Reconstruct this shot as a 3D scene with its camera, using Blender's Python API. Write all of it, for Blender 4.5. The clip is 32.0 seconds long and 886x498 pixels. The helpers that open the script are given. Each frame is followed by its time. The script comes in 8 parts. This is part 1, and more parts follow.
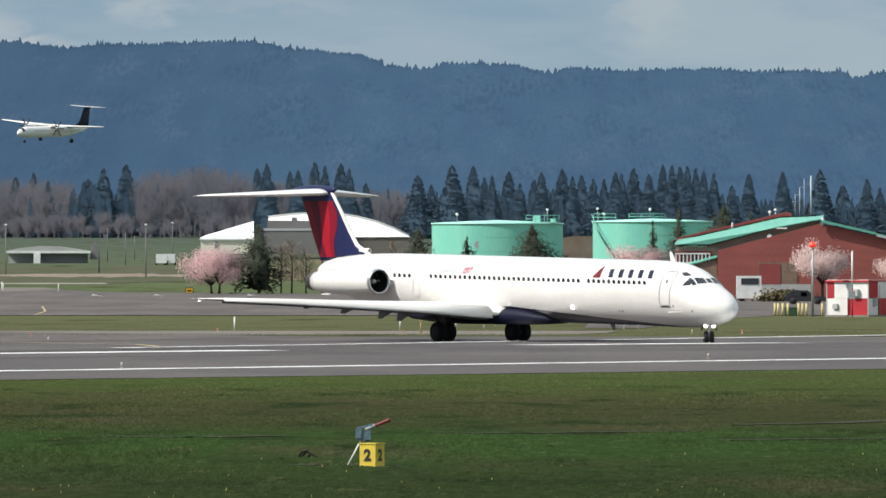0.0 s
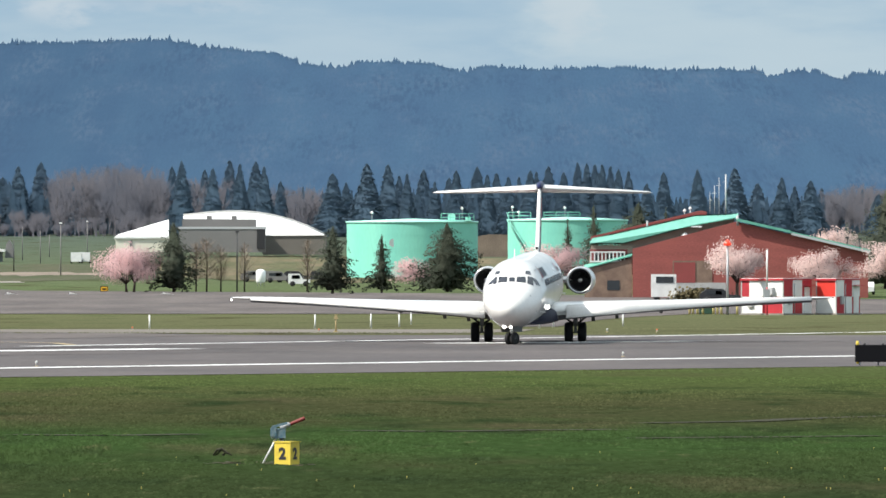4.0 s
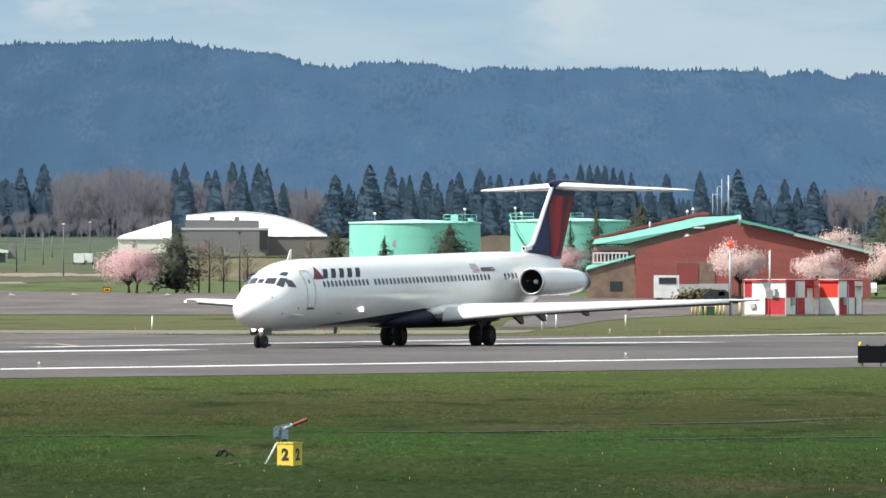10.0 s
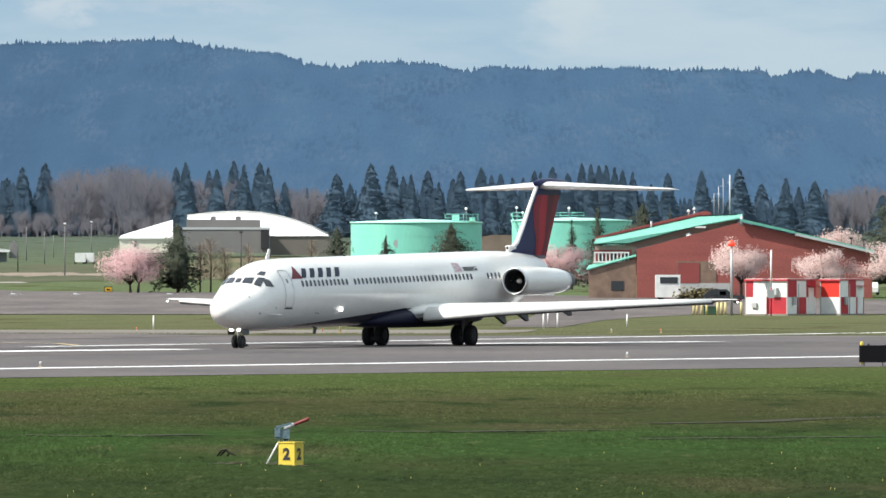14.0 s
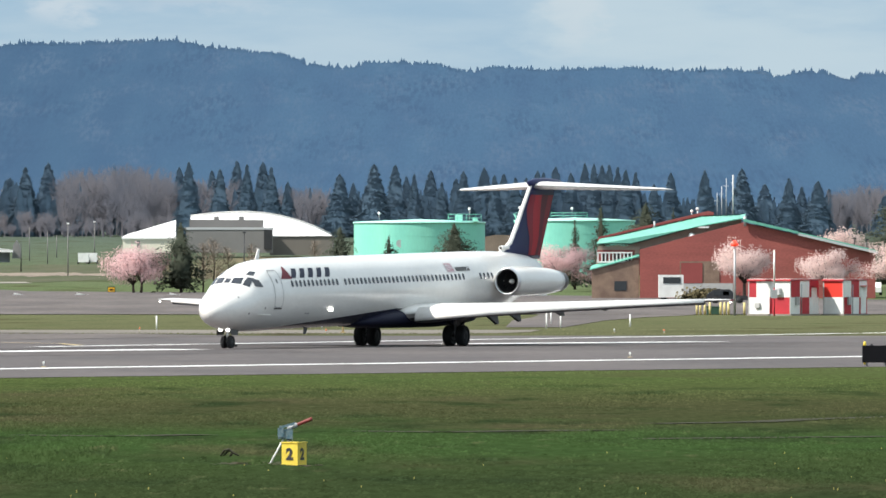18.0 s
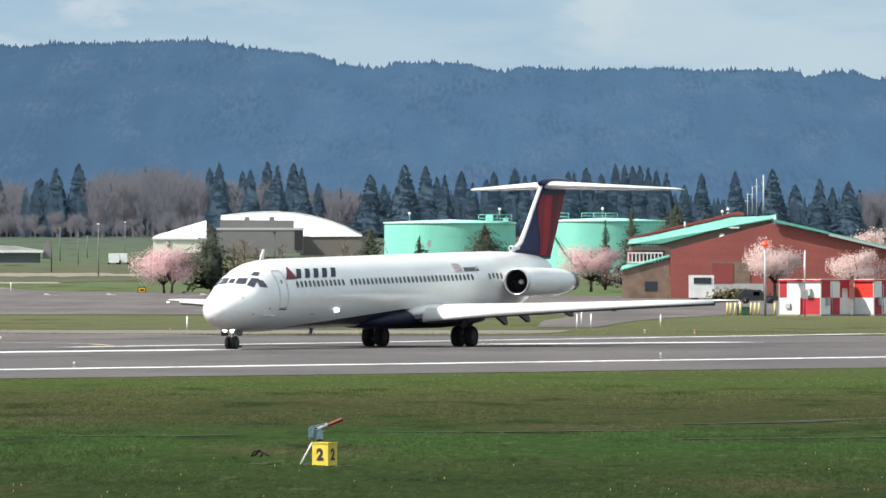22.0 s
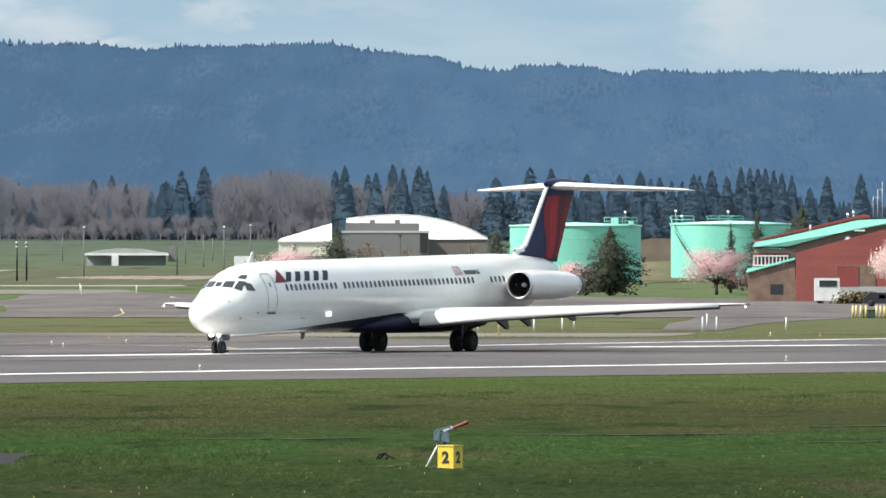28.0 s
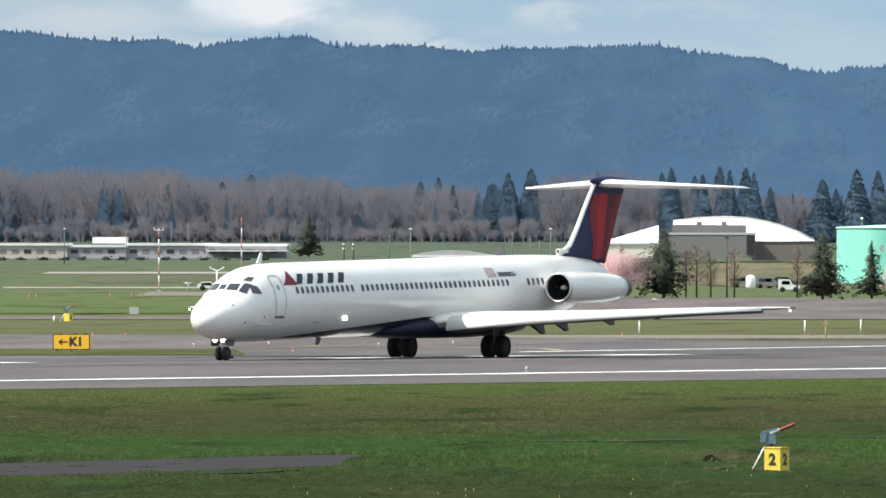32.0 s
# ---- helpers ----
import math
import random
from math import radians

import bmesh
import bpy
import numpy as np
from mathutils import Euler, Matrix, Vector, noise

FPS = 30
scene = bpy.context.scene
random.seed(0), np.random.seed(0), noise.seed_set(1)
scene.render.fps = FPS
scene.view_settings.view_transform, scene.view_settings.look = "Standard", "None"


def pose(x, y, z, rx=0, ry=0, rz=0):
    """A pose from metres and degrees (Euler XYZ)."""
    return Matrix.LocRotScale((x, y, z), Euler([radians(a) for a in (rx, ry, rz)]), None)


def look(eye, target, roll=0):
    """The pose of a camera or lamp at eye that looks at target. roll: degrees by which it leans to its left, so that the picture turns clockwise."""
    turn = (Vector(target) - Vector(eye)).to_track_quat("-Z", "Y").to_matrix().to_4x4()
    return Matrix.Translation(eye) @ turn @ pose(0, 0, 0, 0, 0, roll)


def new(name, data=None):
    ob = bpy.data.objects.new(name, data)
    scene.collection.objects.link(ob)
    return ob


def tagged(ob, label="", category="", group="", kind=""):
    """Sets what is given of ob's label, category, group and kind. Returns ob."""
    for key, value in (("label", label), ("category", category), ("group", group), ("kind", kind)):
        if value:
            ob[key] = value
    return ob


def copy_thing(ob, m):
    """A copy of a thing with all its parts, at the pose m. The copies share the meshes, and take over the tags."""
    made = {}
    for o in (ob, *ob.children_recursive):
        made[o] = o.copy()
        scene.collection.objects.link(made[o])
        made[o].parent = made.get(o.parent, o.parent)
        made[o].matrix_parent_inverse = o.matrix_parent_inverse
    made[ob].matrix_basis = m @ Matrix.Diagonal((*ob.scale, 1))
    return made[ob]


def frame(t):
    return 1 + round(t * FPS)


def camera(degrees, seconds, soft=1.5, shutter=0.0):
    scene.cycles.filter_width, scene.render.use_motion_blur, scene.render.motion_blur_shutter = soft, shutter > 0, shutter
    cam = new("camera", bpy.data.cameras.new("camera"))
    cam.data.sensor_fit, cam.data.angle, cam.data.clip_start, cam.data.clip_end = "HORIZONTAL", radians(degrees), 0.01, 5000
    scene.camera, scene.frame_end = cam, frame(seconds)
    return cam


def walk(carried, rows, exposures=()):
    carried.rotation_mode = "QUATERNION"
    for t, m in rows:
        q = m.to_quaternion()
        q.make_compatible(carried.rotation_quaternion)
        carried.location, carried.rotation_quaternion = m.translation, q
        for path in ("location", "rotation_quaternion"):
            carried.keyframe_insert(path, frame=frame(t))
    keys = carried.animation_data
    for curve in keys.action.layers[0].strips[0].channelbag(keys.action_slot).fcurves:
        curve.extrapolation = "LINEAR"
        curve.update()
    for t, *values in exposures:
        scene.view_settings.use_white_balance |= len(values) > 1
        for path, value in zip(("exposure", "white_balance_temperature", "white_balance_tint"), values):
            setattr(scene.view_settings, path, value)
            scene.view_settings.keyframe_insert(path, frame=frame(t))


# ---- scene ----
cam = camera(4.329, 32.0, soft=1.6)
EYE = (0.0, 0.0, 4.043)
# seconds, turn to the left and tilt upwards in degrees of the camera on its tripod
PAN = [
    (0, 0.4008, 0.0992), (0.5, 0.3335, 0.1003), (1, 0.2186, 0.0996), (1.5, 0.1003, 0.0995),
    (2, 0.0208, 0.1009), (2.5, -0.0085, 0.1013), (3, -0.0132, 0.0986), (3.5, -0.0160, 0.0905),
    (5.5, -0.0093, 0.0963), (6, -0.0090, 0.0951), (6.5, -0.0086, 0.0942), (7, -0.0081, 0.0950),
    (7.5, -0.0070, 0.0960), (8, -0.0062, 0.0953), (8.5, -0.0052, 0.0942), (9, -0.0033, 0.0941),
    (9.5, -0.0025, 0.0952), (10, -0.0018, 0.0961), (10.5, -0.0009, 0.0952), (11, -0.0015, 0.0942),
    (11.5, -0.0012, 0.0936), (12, 0.0007, 0.0924), (12.5, 0.0009, 0.0906), (13, -0.0010, 0.0905),
    (13.5, -0.0042, 0.0923), (14, 0.0048, 0.0938), (14.5, 0.0082, 0.0940), (16.5, 0.0095, 0.0934),
    (17, 0.0126, 0.0937), (17.5, 0.0166, 0.0941), (18, 0.0200, 0.0943), (18.5, 0.0227, 0.0943),
    (19, 0.0271, 0.0942), (19.5, 0.0351, 0.0941), (20, 0.0474, 0.0940), (20.5, 0.0642, 0.0938),
    (21, 0.1024, 0.0946), (21.5, 0.1428, 0.0957), (22, 0.1690, 0.0960), (22.5, 0.1786, 0.0970),
    (23, 0.2147, 0.0991), (23.5, 0.2573, 0.1012), (24, 0.2792, 0.1023), (24.5, 0.3000, 0.1023),
    (25, 0.3210, 0.1020), (25.5, 0.3767, 0.1020), (27.5, 0.6764, 0.1087), (28, 0.7822, 0.1101),
    (28.5, 0.9383, 0.1108), (29, 1.0949, 0.1110), (29.5, 1.2579, 0.1123), (30, 1.4293, 0.1133),
    (30.5, 1.6067, 0.1134), (31, 1.8421, 0.1156), (31.5, 2.0817, 0.1185), (32, 2.3792, 0.1194),
]
walk(cam, [(t, pose(*EYE, 90 + tilt, 0, turn)) for t, turn, tilt in PAN],
     exposures=[(0, 0.07), (2, 0.27), (3.5, 0.46), (6, 0.57), (32, 0.57)])

# ---------------------------------------------------------------- world and sun
SUN_AZ, SUN_EL = radians(251.0), radians(46.0)


def make_world():
    w = bpy.data.worlds.new("world")
    scene.world = w
    w.use_nodes = True
    nt = w.node_tree
    nt.nodes.clear()
    N, L = nt.nodes.new, nt.links.new
    out, bg = N("ShaderNodeOutputWorld"), N("ShaderNodeBackground")
    sky = N("ShaderNodeTexSky")
    sky.sky_type, sky.sun_disc = "NISHITA", False
    sky.sun_elevation, sky.sun_rotation = SUN_EL, SUN_AZ
    sky.air_density, sky.dust_density, sky.ozone_density = 1.0, 0.6, 2.0
    # bearing steps across and elevation steps down of a direction, as the hills use them
    tc, sepd = N("ShaderNodeTexCoord"), N("ShaderNodeSeparateXYZ")
    L(tc.outputs["Generated"], sepd.inputs["Vector"])

    def calc(op, a, b, c=None):
        n = N("ShaderNodeMath")
        n.operation = op
        for k, v in enumerate((a, b, c)):
            if isinstance(v, (int, float)):
                n.inputs[k].default_value = v
            elif v is not None:
                L(v, n.inputs[k])
        return n.outputs[0]

    def blend(a, b, fac):
        n = N("ShaderNodeMix")
        n.data_type = "RGBA"
        for key, v in (("A", a), ("B", b)):
            if isinstance(v, tuple):
                n.inputs[key].default_value = (*v, 1)
            else:
                L(v, n.inputs[key])
        if isinstance(fac, (int, float)):
            n.inputs["Factor"].default_value = fac
        else:
            L(fac, n.inputs["Factor"])
        return n.outputs["Result"]

    def smooth(v, lo, hi, top=1.0):
        n = N("ShaderNodeMapRange")
        n.interpolation_type = "SMOOTHSTEP"
        n.inputs["From Min"].default_value, n.inputs["From Max"].default_value, n.inputs["To Max"].default_value = lo, hi, top
        L(v, n.inputs["Value"])
        return n.outputs["Result"]

    def ripple(sx, sz, detail, rough):
        mp, n = N("ShaderNodeMapping"), N("ShaderNodeTexNoise")
        mp.inputs["Scale"].default_value = (sx, sx, sz)
        n.inputs["Scale"].default_value, n.inputs["Detail"].default_value, n.inputs["Roughness"].default_value = 1.0, detail, rough
        L(tc.outputs["Generated"], mp.inputs["Vector"])
        L(mp.outputs["Vector"], n.inputs["Vector"])
        return n.outputs["Fac"]

    broad, puffs = ripple(40, 190, 6, 0.55), ripple(230, 520, 7, 0.6)
    u = calc("ADD", calc("MULTIPLY_ADD", sepd.outputs["X"], 20743.0, 784.0), calc("MULTIPLY_ADD", puffs, 190.0, -95.0))
    v = calc("ADD", calc("MULTIPLY_ADD", sepd.outputs["Z"], -20743.0, 473.4), calc("MULTIPLY_ADD", puffs, 70.0, -35.0))
    clear = blend((2.35, 3.5, 4.55), (3.1, 4.08, 4.85), smooth(broad, 0.34, 0.70))
    # a thin veil beyond the gap of clear sky, then single banks of cloud: bearing, elevation, half sizes, density
    deck = blend(clear, (3.5, 4.4, 5.0), calc("MULTIPLY", smooth(u, 880, 985), smooth(broad, 0.2, 0.6, 0.85)))
    deck = blend(deck, (3.4, 4.05, 4.65), smooth(u, -300, -800, 0.55))
    for cu, cv, ru, rv, dense, colour in ((-395, 0, 165, 54, 0.9, (6.0, 6.15, 6.45)), (-200, 42, 120, 34, 0.55, (4.9, 5.2, 5.5)), (-690, 30, 250, 36, 0.45, (4.7, 4.9, 5.3)), (105, 12, 95, 34, 0.55, (4.7, 5.1, 5.4)),
                                          (-120, 74, 120, 16, 0.7, (5.0, 5.2, 5.5)), (-640, 75, 330, 22, 0.5, (4.8, 5.1, 5.5)), (1010, 20, 60, 90, 0.35, (4.6, 4.95, 5.2)), (330, 0, 200, 22, 0.3, (4.4, 4.8, 5.2)), (-1500, 0, 500, 60, 0.6, (5.6, 5.8, 6.1)), (2100, -40, 600, 90, 0.6, (5.2, 5.5, 5.8))):
        du, dv = calc("DIVIDE", calc("SUBTRACT", u, cu), ru), calc("DIVIDE", calc("SUBTRACT", v, cv), rv)
        far = calc("SQRT", calc("MULTIPLY_ADD", du, du, calc("MULTIPLY", dv, dv)), 0.0)
        deck = blend(deck, colour, calc("MULTIPLY", smooth(far, 1.15, 0.2, dense), smooth(sepd.outputs["Y"], 0.0, 0.4)))
    mix_out = blend(sky.outputs["Color"], deck, 0.95)
    # added fill light: the unseen sky overhead is raised and warmed
    sep, up, mul = N("ShaderNodeSeparateXYZ"), N("ShaderNodeMapRange"), N("ShaderNodeVectorMath")
    up.inputs["From Min"].default_value, up.inputs["From Max"].default_value = 0.06, 0.7
    warm = N("ShaderNodeMix")
    warm.data_type = "RGBA"
    warm.inputs["A"].default_value, warm.inputs["B"].default_value = (1, 1, 1, 1), (2.12, 1.88, 1.72, 1)
    mul.operation = "MULTIPLY"
    L(tc.outputs["Generated"], sep.inputs["Vector"])
    L(sep.outputs["Z"], up.inputs["Value"])
    L(mix_out, mul.inputs[0])
    L(up.outputs["Result"], warm.inputs["Factor"])
    L(warm.outputs["Result"], mul.inputs[1])
    L(mul.outputs["Vector"], bg.inputs["Color"])
    bg.inputs["Strength"].default_value = 0.1
    L(bg.outputs["Background"], out.inputs["Surface"])


make_world()
lamp = bpy.data.lights.new("sun", "SUN")
lamp.energy, lamp.angle, lamp.color = 5.0, radians(0.6), (1.0, 0.945, 0.87)
sun = new("sun", lamp)
sun.matrix_world = look((math.sin(SUN_AZ) * 500 * math.cos(SUN_EL), 600 + math.cos(SUN_AZ) * 500 * math.cos(SUN_EL), 500 * math.sin(SUN_EL)),
                        (0, 600, 0))


# ---------------------------------------------------------------- materials
def mat(name, color, rough=0.6, metal=0.0, vary=0.15, size=1.0, fine=0.25, bump=0.0, stretch=(1, 1, 1), second=None, split=0.5,
        per_piece=0.0, glow=0.0, coat=0.0, shine=0.5, leafy=0.0):
    """Base colour with two scales of variation: broad patches (towards second, if given) and fine grain, in metres."""
    m = bpy.data.materials.new(name)
    m.use_nodes = True
    nt = m.node_tree
    N, L = nt.nodes.new, nt.links.new
    b = nt.nodes["Principled BSDF"]
    b.inputs["Roughness"].default_value, b.inputs["Metallic"].default_value = rough, metal
    b.inputs["Coat Weight"].default_value = coat
    b.inputs["Specular IOR Level"].default_value = shine
    tc, mp = N("ShaderNodeTexCoord"), N("ShaderNodeMapping")
    mp.inputs["Scale"].default_value = stretch
    L(tc.outputs["Object"], mp.inputs["Vector"])
    big, small = N("ShaderNodeTexNoise"), N("ShaderNodeTexNoise")
    big.inputs["Scale"].default_value, big.inputs["Detail"].default_value = 1.0 / size, 5
    small.inputs["Scale"].default_value, small.inputs["Detail"].default_value = 1.0 / (size * fine * 0.2), 3
    for n in (big, small):
        L(mp.outputs["Vector"], n.inputs["Vector"])
    ramp = N("ShaderNodeValToRGB")
    c2 = second or tuple(c * (1 - vary) for c in color)
    ramp.color_ramp.elements[0].position, ramp.color_ramp.elements[0].color = split - 0.16, (*c2, 1)
    ramp.color_ramp.elements[1].position, ramp.color_ramp.elements[1].color = split + 0.16, (*color, 1)
    L(big.outputs["Fac"], ramp.inputs["Fac"])
    val = N("ShaderNodeMapRange")
    val.inputs["From Min"].default_value, val.inputs["From Max"].default_value = 0.25, 0.75
    val.inputs["To Min"].default_value, val.inputs["To Max"].default_value = 1 - vary, 1 + vary
    L(small.outputs["Fac"], val.inputs["Value"])
    hsv = N("ShaderNodeHueSaturation")
    L(ramp.outputs["Color"], hsv.inputs["Color"])
    if per_piece:
        geo, info = N("ShaderNodeNewGeometry"), N("ShaderNodeObjectInfo")
        add, fr, mr, mul = N("ShaderNodeMath"), N("ShaderNodeMath"), N("ShaderNodeMapRange"), N("ShaderNodeMath")
        fr.operation, mul.operation = "FRACT", "MULTIPLY"
        L(geo.outputs["Random Per Island"], add.inputs[0])
        L(info.outputs["Random"], add.inputs[1])
        L(add.outputs[0], fr.inputs[0])
        L(fr.outputs[0], mr.inputs["Value"])
        mr.inputs["To Min"].default_value, mr.inputs["To Max"].default_value = 1 - per_piece, 1 + per_piece
        L(mr.outputs["Result"], mul.inputs[0])
        L(val.outputs["Result"], mul.inputs[1])
        L(mul.outputs[0], hsv.inputs["Value"])
    else:
        L(val.outputs["Result"], hsv.inputs["Value"])
    L(hsv.outputs["Color"], b.inputs["Base Color"])
    if bump:
        bp = N("ShaderNodeBump")
        bp.inputs["Strength"].default_value, bp.inputs["Distance"].default_value = 0.6, bump
        L(small.outputs["Fac"], bp.inputs["Height"])
        L(bp.outputs["Normal"], b.inputs["Normal"])
    if leafy:
        # light passes through thin leaves and petals
        tr, mx, out = N("ShaderNodeBsdfTranslucent"), N("ShaderNodeMixShader"), nt.nodes["Material Output"]
        L(hsv.outputs["Color"], tr.inputs["Color"])
        mx.inputs["Fac"].default_value = leafy
        L(b.outputs["BSDF"], mx.inputs[1])
        L(tr.outputs["BSDF"], mx.inputs[2])
        L(mx.outputs["Shader"], out.inputs["Surface"])
    if glow:
        b.inputs["Emission Color"].default_value = (*color, 1)
        b.inputs["Emission Strength"].default_value = glow
    return m


# ---------------------------------------------------------------- mesh building
class Geo:
    """Collects vertices and faces of one mesh."""

    def __init__(self):
        self.v, self.f, self.flat = [], [], []

    def add(self, verts, faces, flat=False):
        n = len(self.v)
        self.v += [tuple(p) for p in verts]
        self.f += [tuple(i + n for i in f) for f in faces]
        self.flat += [flat] * len(faces)
        return self

    def box(self, x, y, z, sx, sy, sz, rz=0.0):
        """A box by the middle of its bottom and its sizes."""
        c, s = math.cos(radians(rz)), math.sin(radians(rz))
        pts = []
        for dz in (0, sz):
            for dx, dy in ((-1, -1), (1, -1), (1, 1), (-1, 1)):
                a, b = dx * sx / 2, dy * sy / 2
                pts.append((x + a * c - b * s, y + a * s + b * c, z + dz))
        return self.add(pts, [(3, 2, 1, 0), (4, 5, 6, 7), (0, 1, 5, 4), (1, 2, 6, 5), (2, 3, 7, 6), (3, 0, 4, 7)], True)

    def slab(self, poly, vec):
        """A polygon drawn out along a vector."""
        n = len(poly)
        vec = Vector(vec)
        pts = [Vector(p) for p in poly] + [Vector(p) + vec for p in poly]
        return self.add(pts, [tuple(range(n))[::-1], tuple(range(n, 2 * n))] + [(i, (i + 1) % n, n + (i + 1) % n, n + i) for i in range(n)], True)

    def rings(self, rings, cap=True):
        """Closed rings of equal length, joined one to the next."""
        n, k = len(rings[0]), len(rings)
        pts = [p for r in rings for p in r]
        faces = [(a * n + i, a * n + (i + 1) % n, (a + 1) * n + (i + 1) % n, (a + 1) * n + i) for a in range(k - 1) for i in range(n)]
        if cap:
            faces += [tuple(range(n))[::-1], tuple((k - 1) * n + i for i in range(n))]
        return self.add(pts, faces)

    def tube(self, path, radii, n=8, cap=True):
        path = [Vector(p) for p in path]
        if not hasattr(radii, "__len__"):
            radii = [radii] * len(path)
        rr = []
        for i, p in enumerate(path):
            d = (path[min(i + 1, len(path) - 1)] - path[max(i - 1, 0)]).normalized()
            a = d.cross(Vector((0, 0, 1)) if abs(d.z) < 0.9 else Vector((1, 0, 0))).normalized()
            b = d.cross(a)
            rr.append([p + (a * math.cos(t) + b * math.sin(t)) * radii[i] for t in [2 * math.pi * j / n for j in range(n)]])
        return self.rings(rr, cap)

    def turned(self, profile, n=24, m=None, cap=False):
        """A profile of (radius, height) turned round z, then placed by m."""
        m = m or Matrix()
        return self.rings([[m @ Vector((r * math.cos(2 * math.pi * j / n), r * math.sin(2 * math.pi * j / n), z)) for j in range(n)] for r, z in profile], cap)

    def mesh(self, name, material, smooth=True):
        me = bpy.data.meshes.new(name)
        me.from_pydata(self.v, [], self.f)
        for one in (material if isinstance(material, (list, tuple)) else [material]):
            me.materials.append(one)
        if smooth:
            me.polygons.foreach_set("use_smooth", [not f for f in self.flat])
        me.update()
        return me


def soft_normals(me, up=None, centre=None):
    """Shades loose foliage as one soft mass: one direction, or outwards from a centre."""
    want = Vector(up) if centre is None else None
    for p in me.polygons:
        if p.normal.dot(want or (p.center - Vector(centre) + Vector((0, 0, 0.3)))) < 0:
            p.flip()
    me.polygons.foreach_set("use_smooth", [True] * len(me.polygons))
    if centre is None:
        me.normals_split_custom_set_from_vertices([up] * len(me.vertices))
    else:
        c = Vector(centre)
        me.normals_split_custom_set_from_vertices([((v.co - c).normalized() + Vector((0, 0, 0.35))).normalized() for v in me.vertices])


def part(name, geo, material, parent, label="", smooth=True):
    """Links geometry as ONE mesh object under a thing or a part."""
    ob = new(name, geo if isinstance(geo, bpy.types.Mesh) else geo.mesh(name, material, smooth))
    ob.parent = parent
    if label:
        ob["label"] = label
    return ob


def thing(name, label, category, at=(0, 0, 0), rz=0.0, group="", kind=""):
    ob = new(name)
    ob.matrix_world = pose(*at, 0, 0, rz)
    return tagged(ob, label, category, group, kind)


def solid(name, geo, material, label, category="", group="", kind="", at=(0, 0, 0), rz=0.0, smooth=True):
    ob = new(name, geo.mesh(name, material, smooth))
    ob.matrix_world = pose(*at, 0, 0, rz)
    return tagged(ob, label, category, group, kind)


def ease(t):
    t = min(1.0, max(0.0, t))
    return t * t * (3 - 2 * t)


def lerp(table, x):
    """Linear reading of a table of (x, y, ...)."""
    if x <= table[0][0]:
        return table[0][1:]
    for a, b in zip(table, table[1:]):
        if x <= b[0]:
            t = (x - a[0]) / (b[0] - a[0])
            return tuple(p + (q - p) * t for p, q in zip(a[1:], b[1:]))
    return table[-1][1:]


# ---------------------------------------------------------------- the lie of the land
RISE = [(1000, 0.0), (1250, 0.33), (1400, 0.90), (1650, 1.93), (1900, 3.44), (2200, 5.46), (2600, 8.23), (3100, 12.3), (3500, 18.0), (4300, 30.0)]


def ground_z(y):
    """Height of the ground: level round the runway, then rising slowly towards the hills."""
    return lerp(RISE, y)[0]


def sheet(name, rows, material, label, lift, kind="structure", step=12.0, category=""):
    """A strip laid on the ground: rows of (y, x from, x to) from near to far."""
    g = Geo()
    ys = []
    for a, b in zip(rows, rows[1:]):
        k = max(1, int((b[0] - a[0]) / step))
        ys += [a[0] + (b[0] - a[0]) * i / k for i in range(k)]
    ys.append(rows[-1][0])
    pts, faces = [], []
    for i, y in enumerate(ys):
        a, b = lerp(rows, y)
        pts += [(a, y, ground_z(y) + lift), (b, y, ground_z(y) + lift)]
        if i:
            faces.append((2 * i - 2, 2 * i - 1, 2 * i + 1, 2 * i))
    g.add(pts, faces)
    return solid(name, g, material, label, category, kind=kind)

def ragged(name, x0, x1, y0, y1, material, label, lift, amp, seed, category=""):
    """A patch of ground with uneven edges, laid on the rise of the land."""
    n, m = 40, 8
    pts, faces = [], []
    for i in range(n + 1):
        q = i / n
        x = x0 + (x1 - x0) * q
        pinch = math.sin(math.pi * q) ** 0.4 if amp > 0 else 1.0
        a = y0 + amp * noise.noise(Vector((q * 9, seed, 0.3))) + 0.5 * amp * noise.noise(Vector((q * 31, seed, 4.0)))
        b = y1 + amp * noise.noise(Vector((q * 8, seed, 7.7))) + 0.5 * amp * noise.noise(Vector((q * 29, seed, 9.0)))
        mid = (a + b) / 2
        for j in range(m + 1):
            y = mid + (a + (b - a) * j / m - mid) * pinch
            pts.append((x, y, ground_z(y) + lift))
    k = m + 1
    for i in range(n):
        faces += [(i * k + j, (i + 1) * k + j, (i + 1) * k + j + 1, i * k + j + 1) for j in range(m)]
    return solid(name, Geo().add(pts, faces), material, label, category, kind="structure")


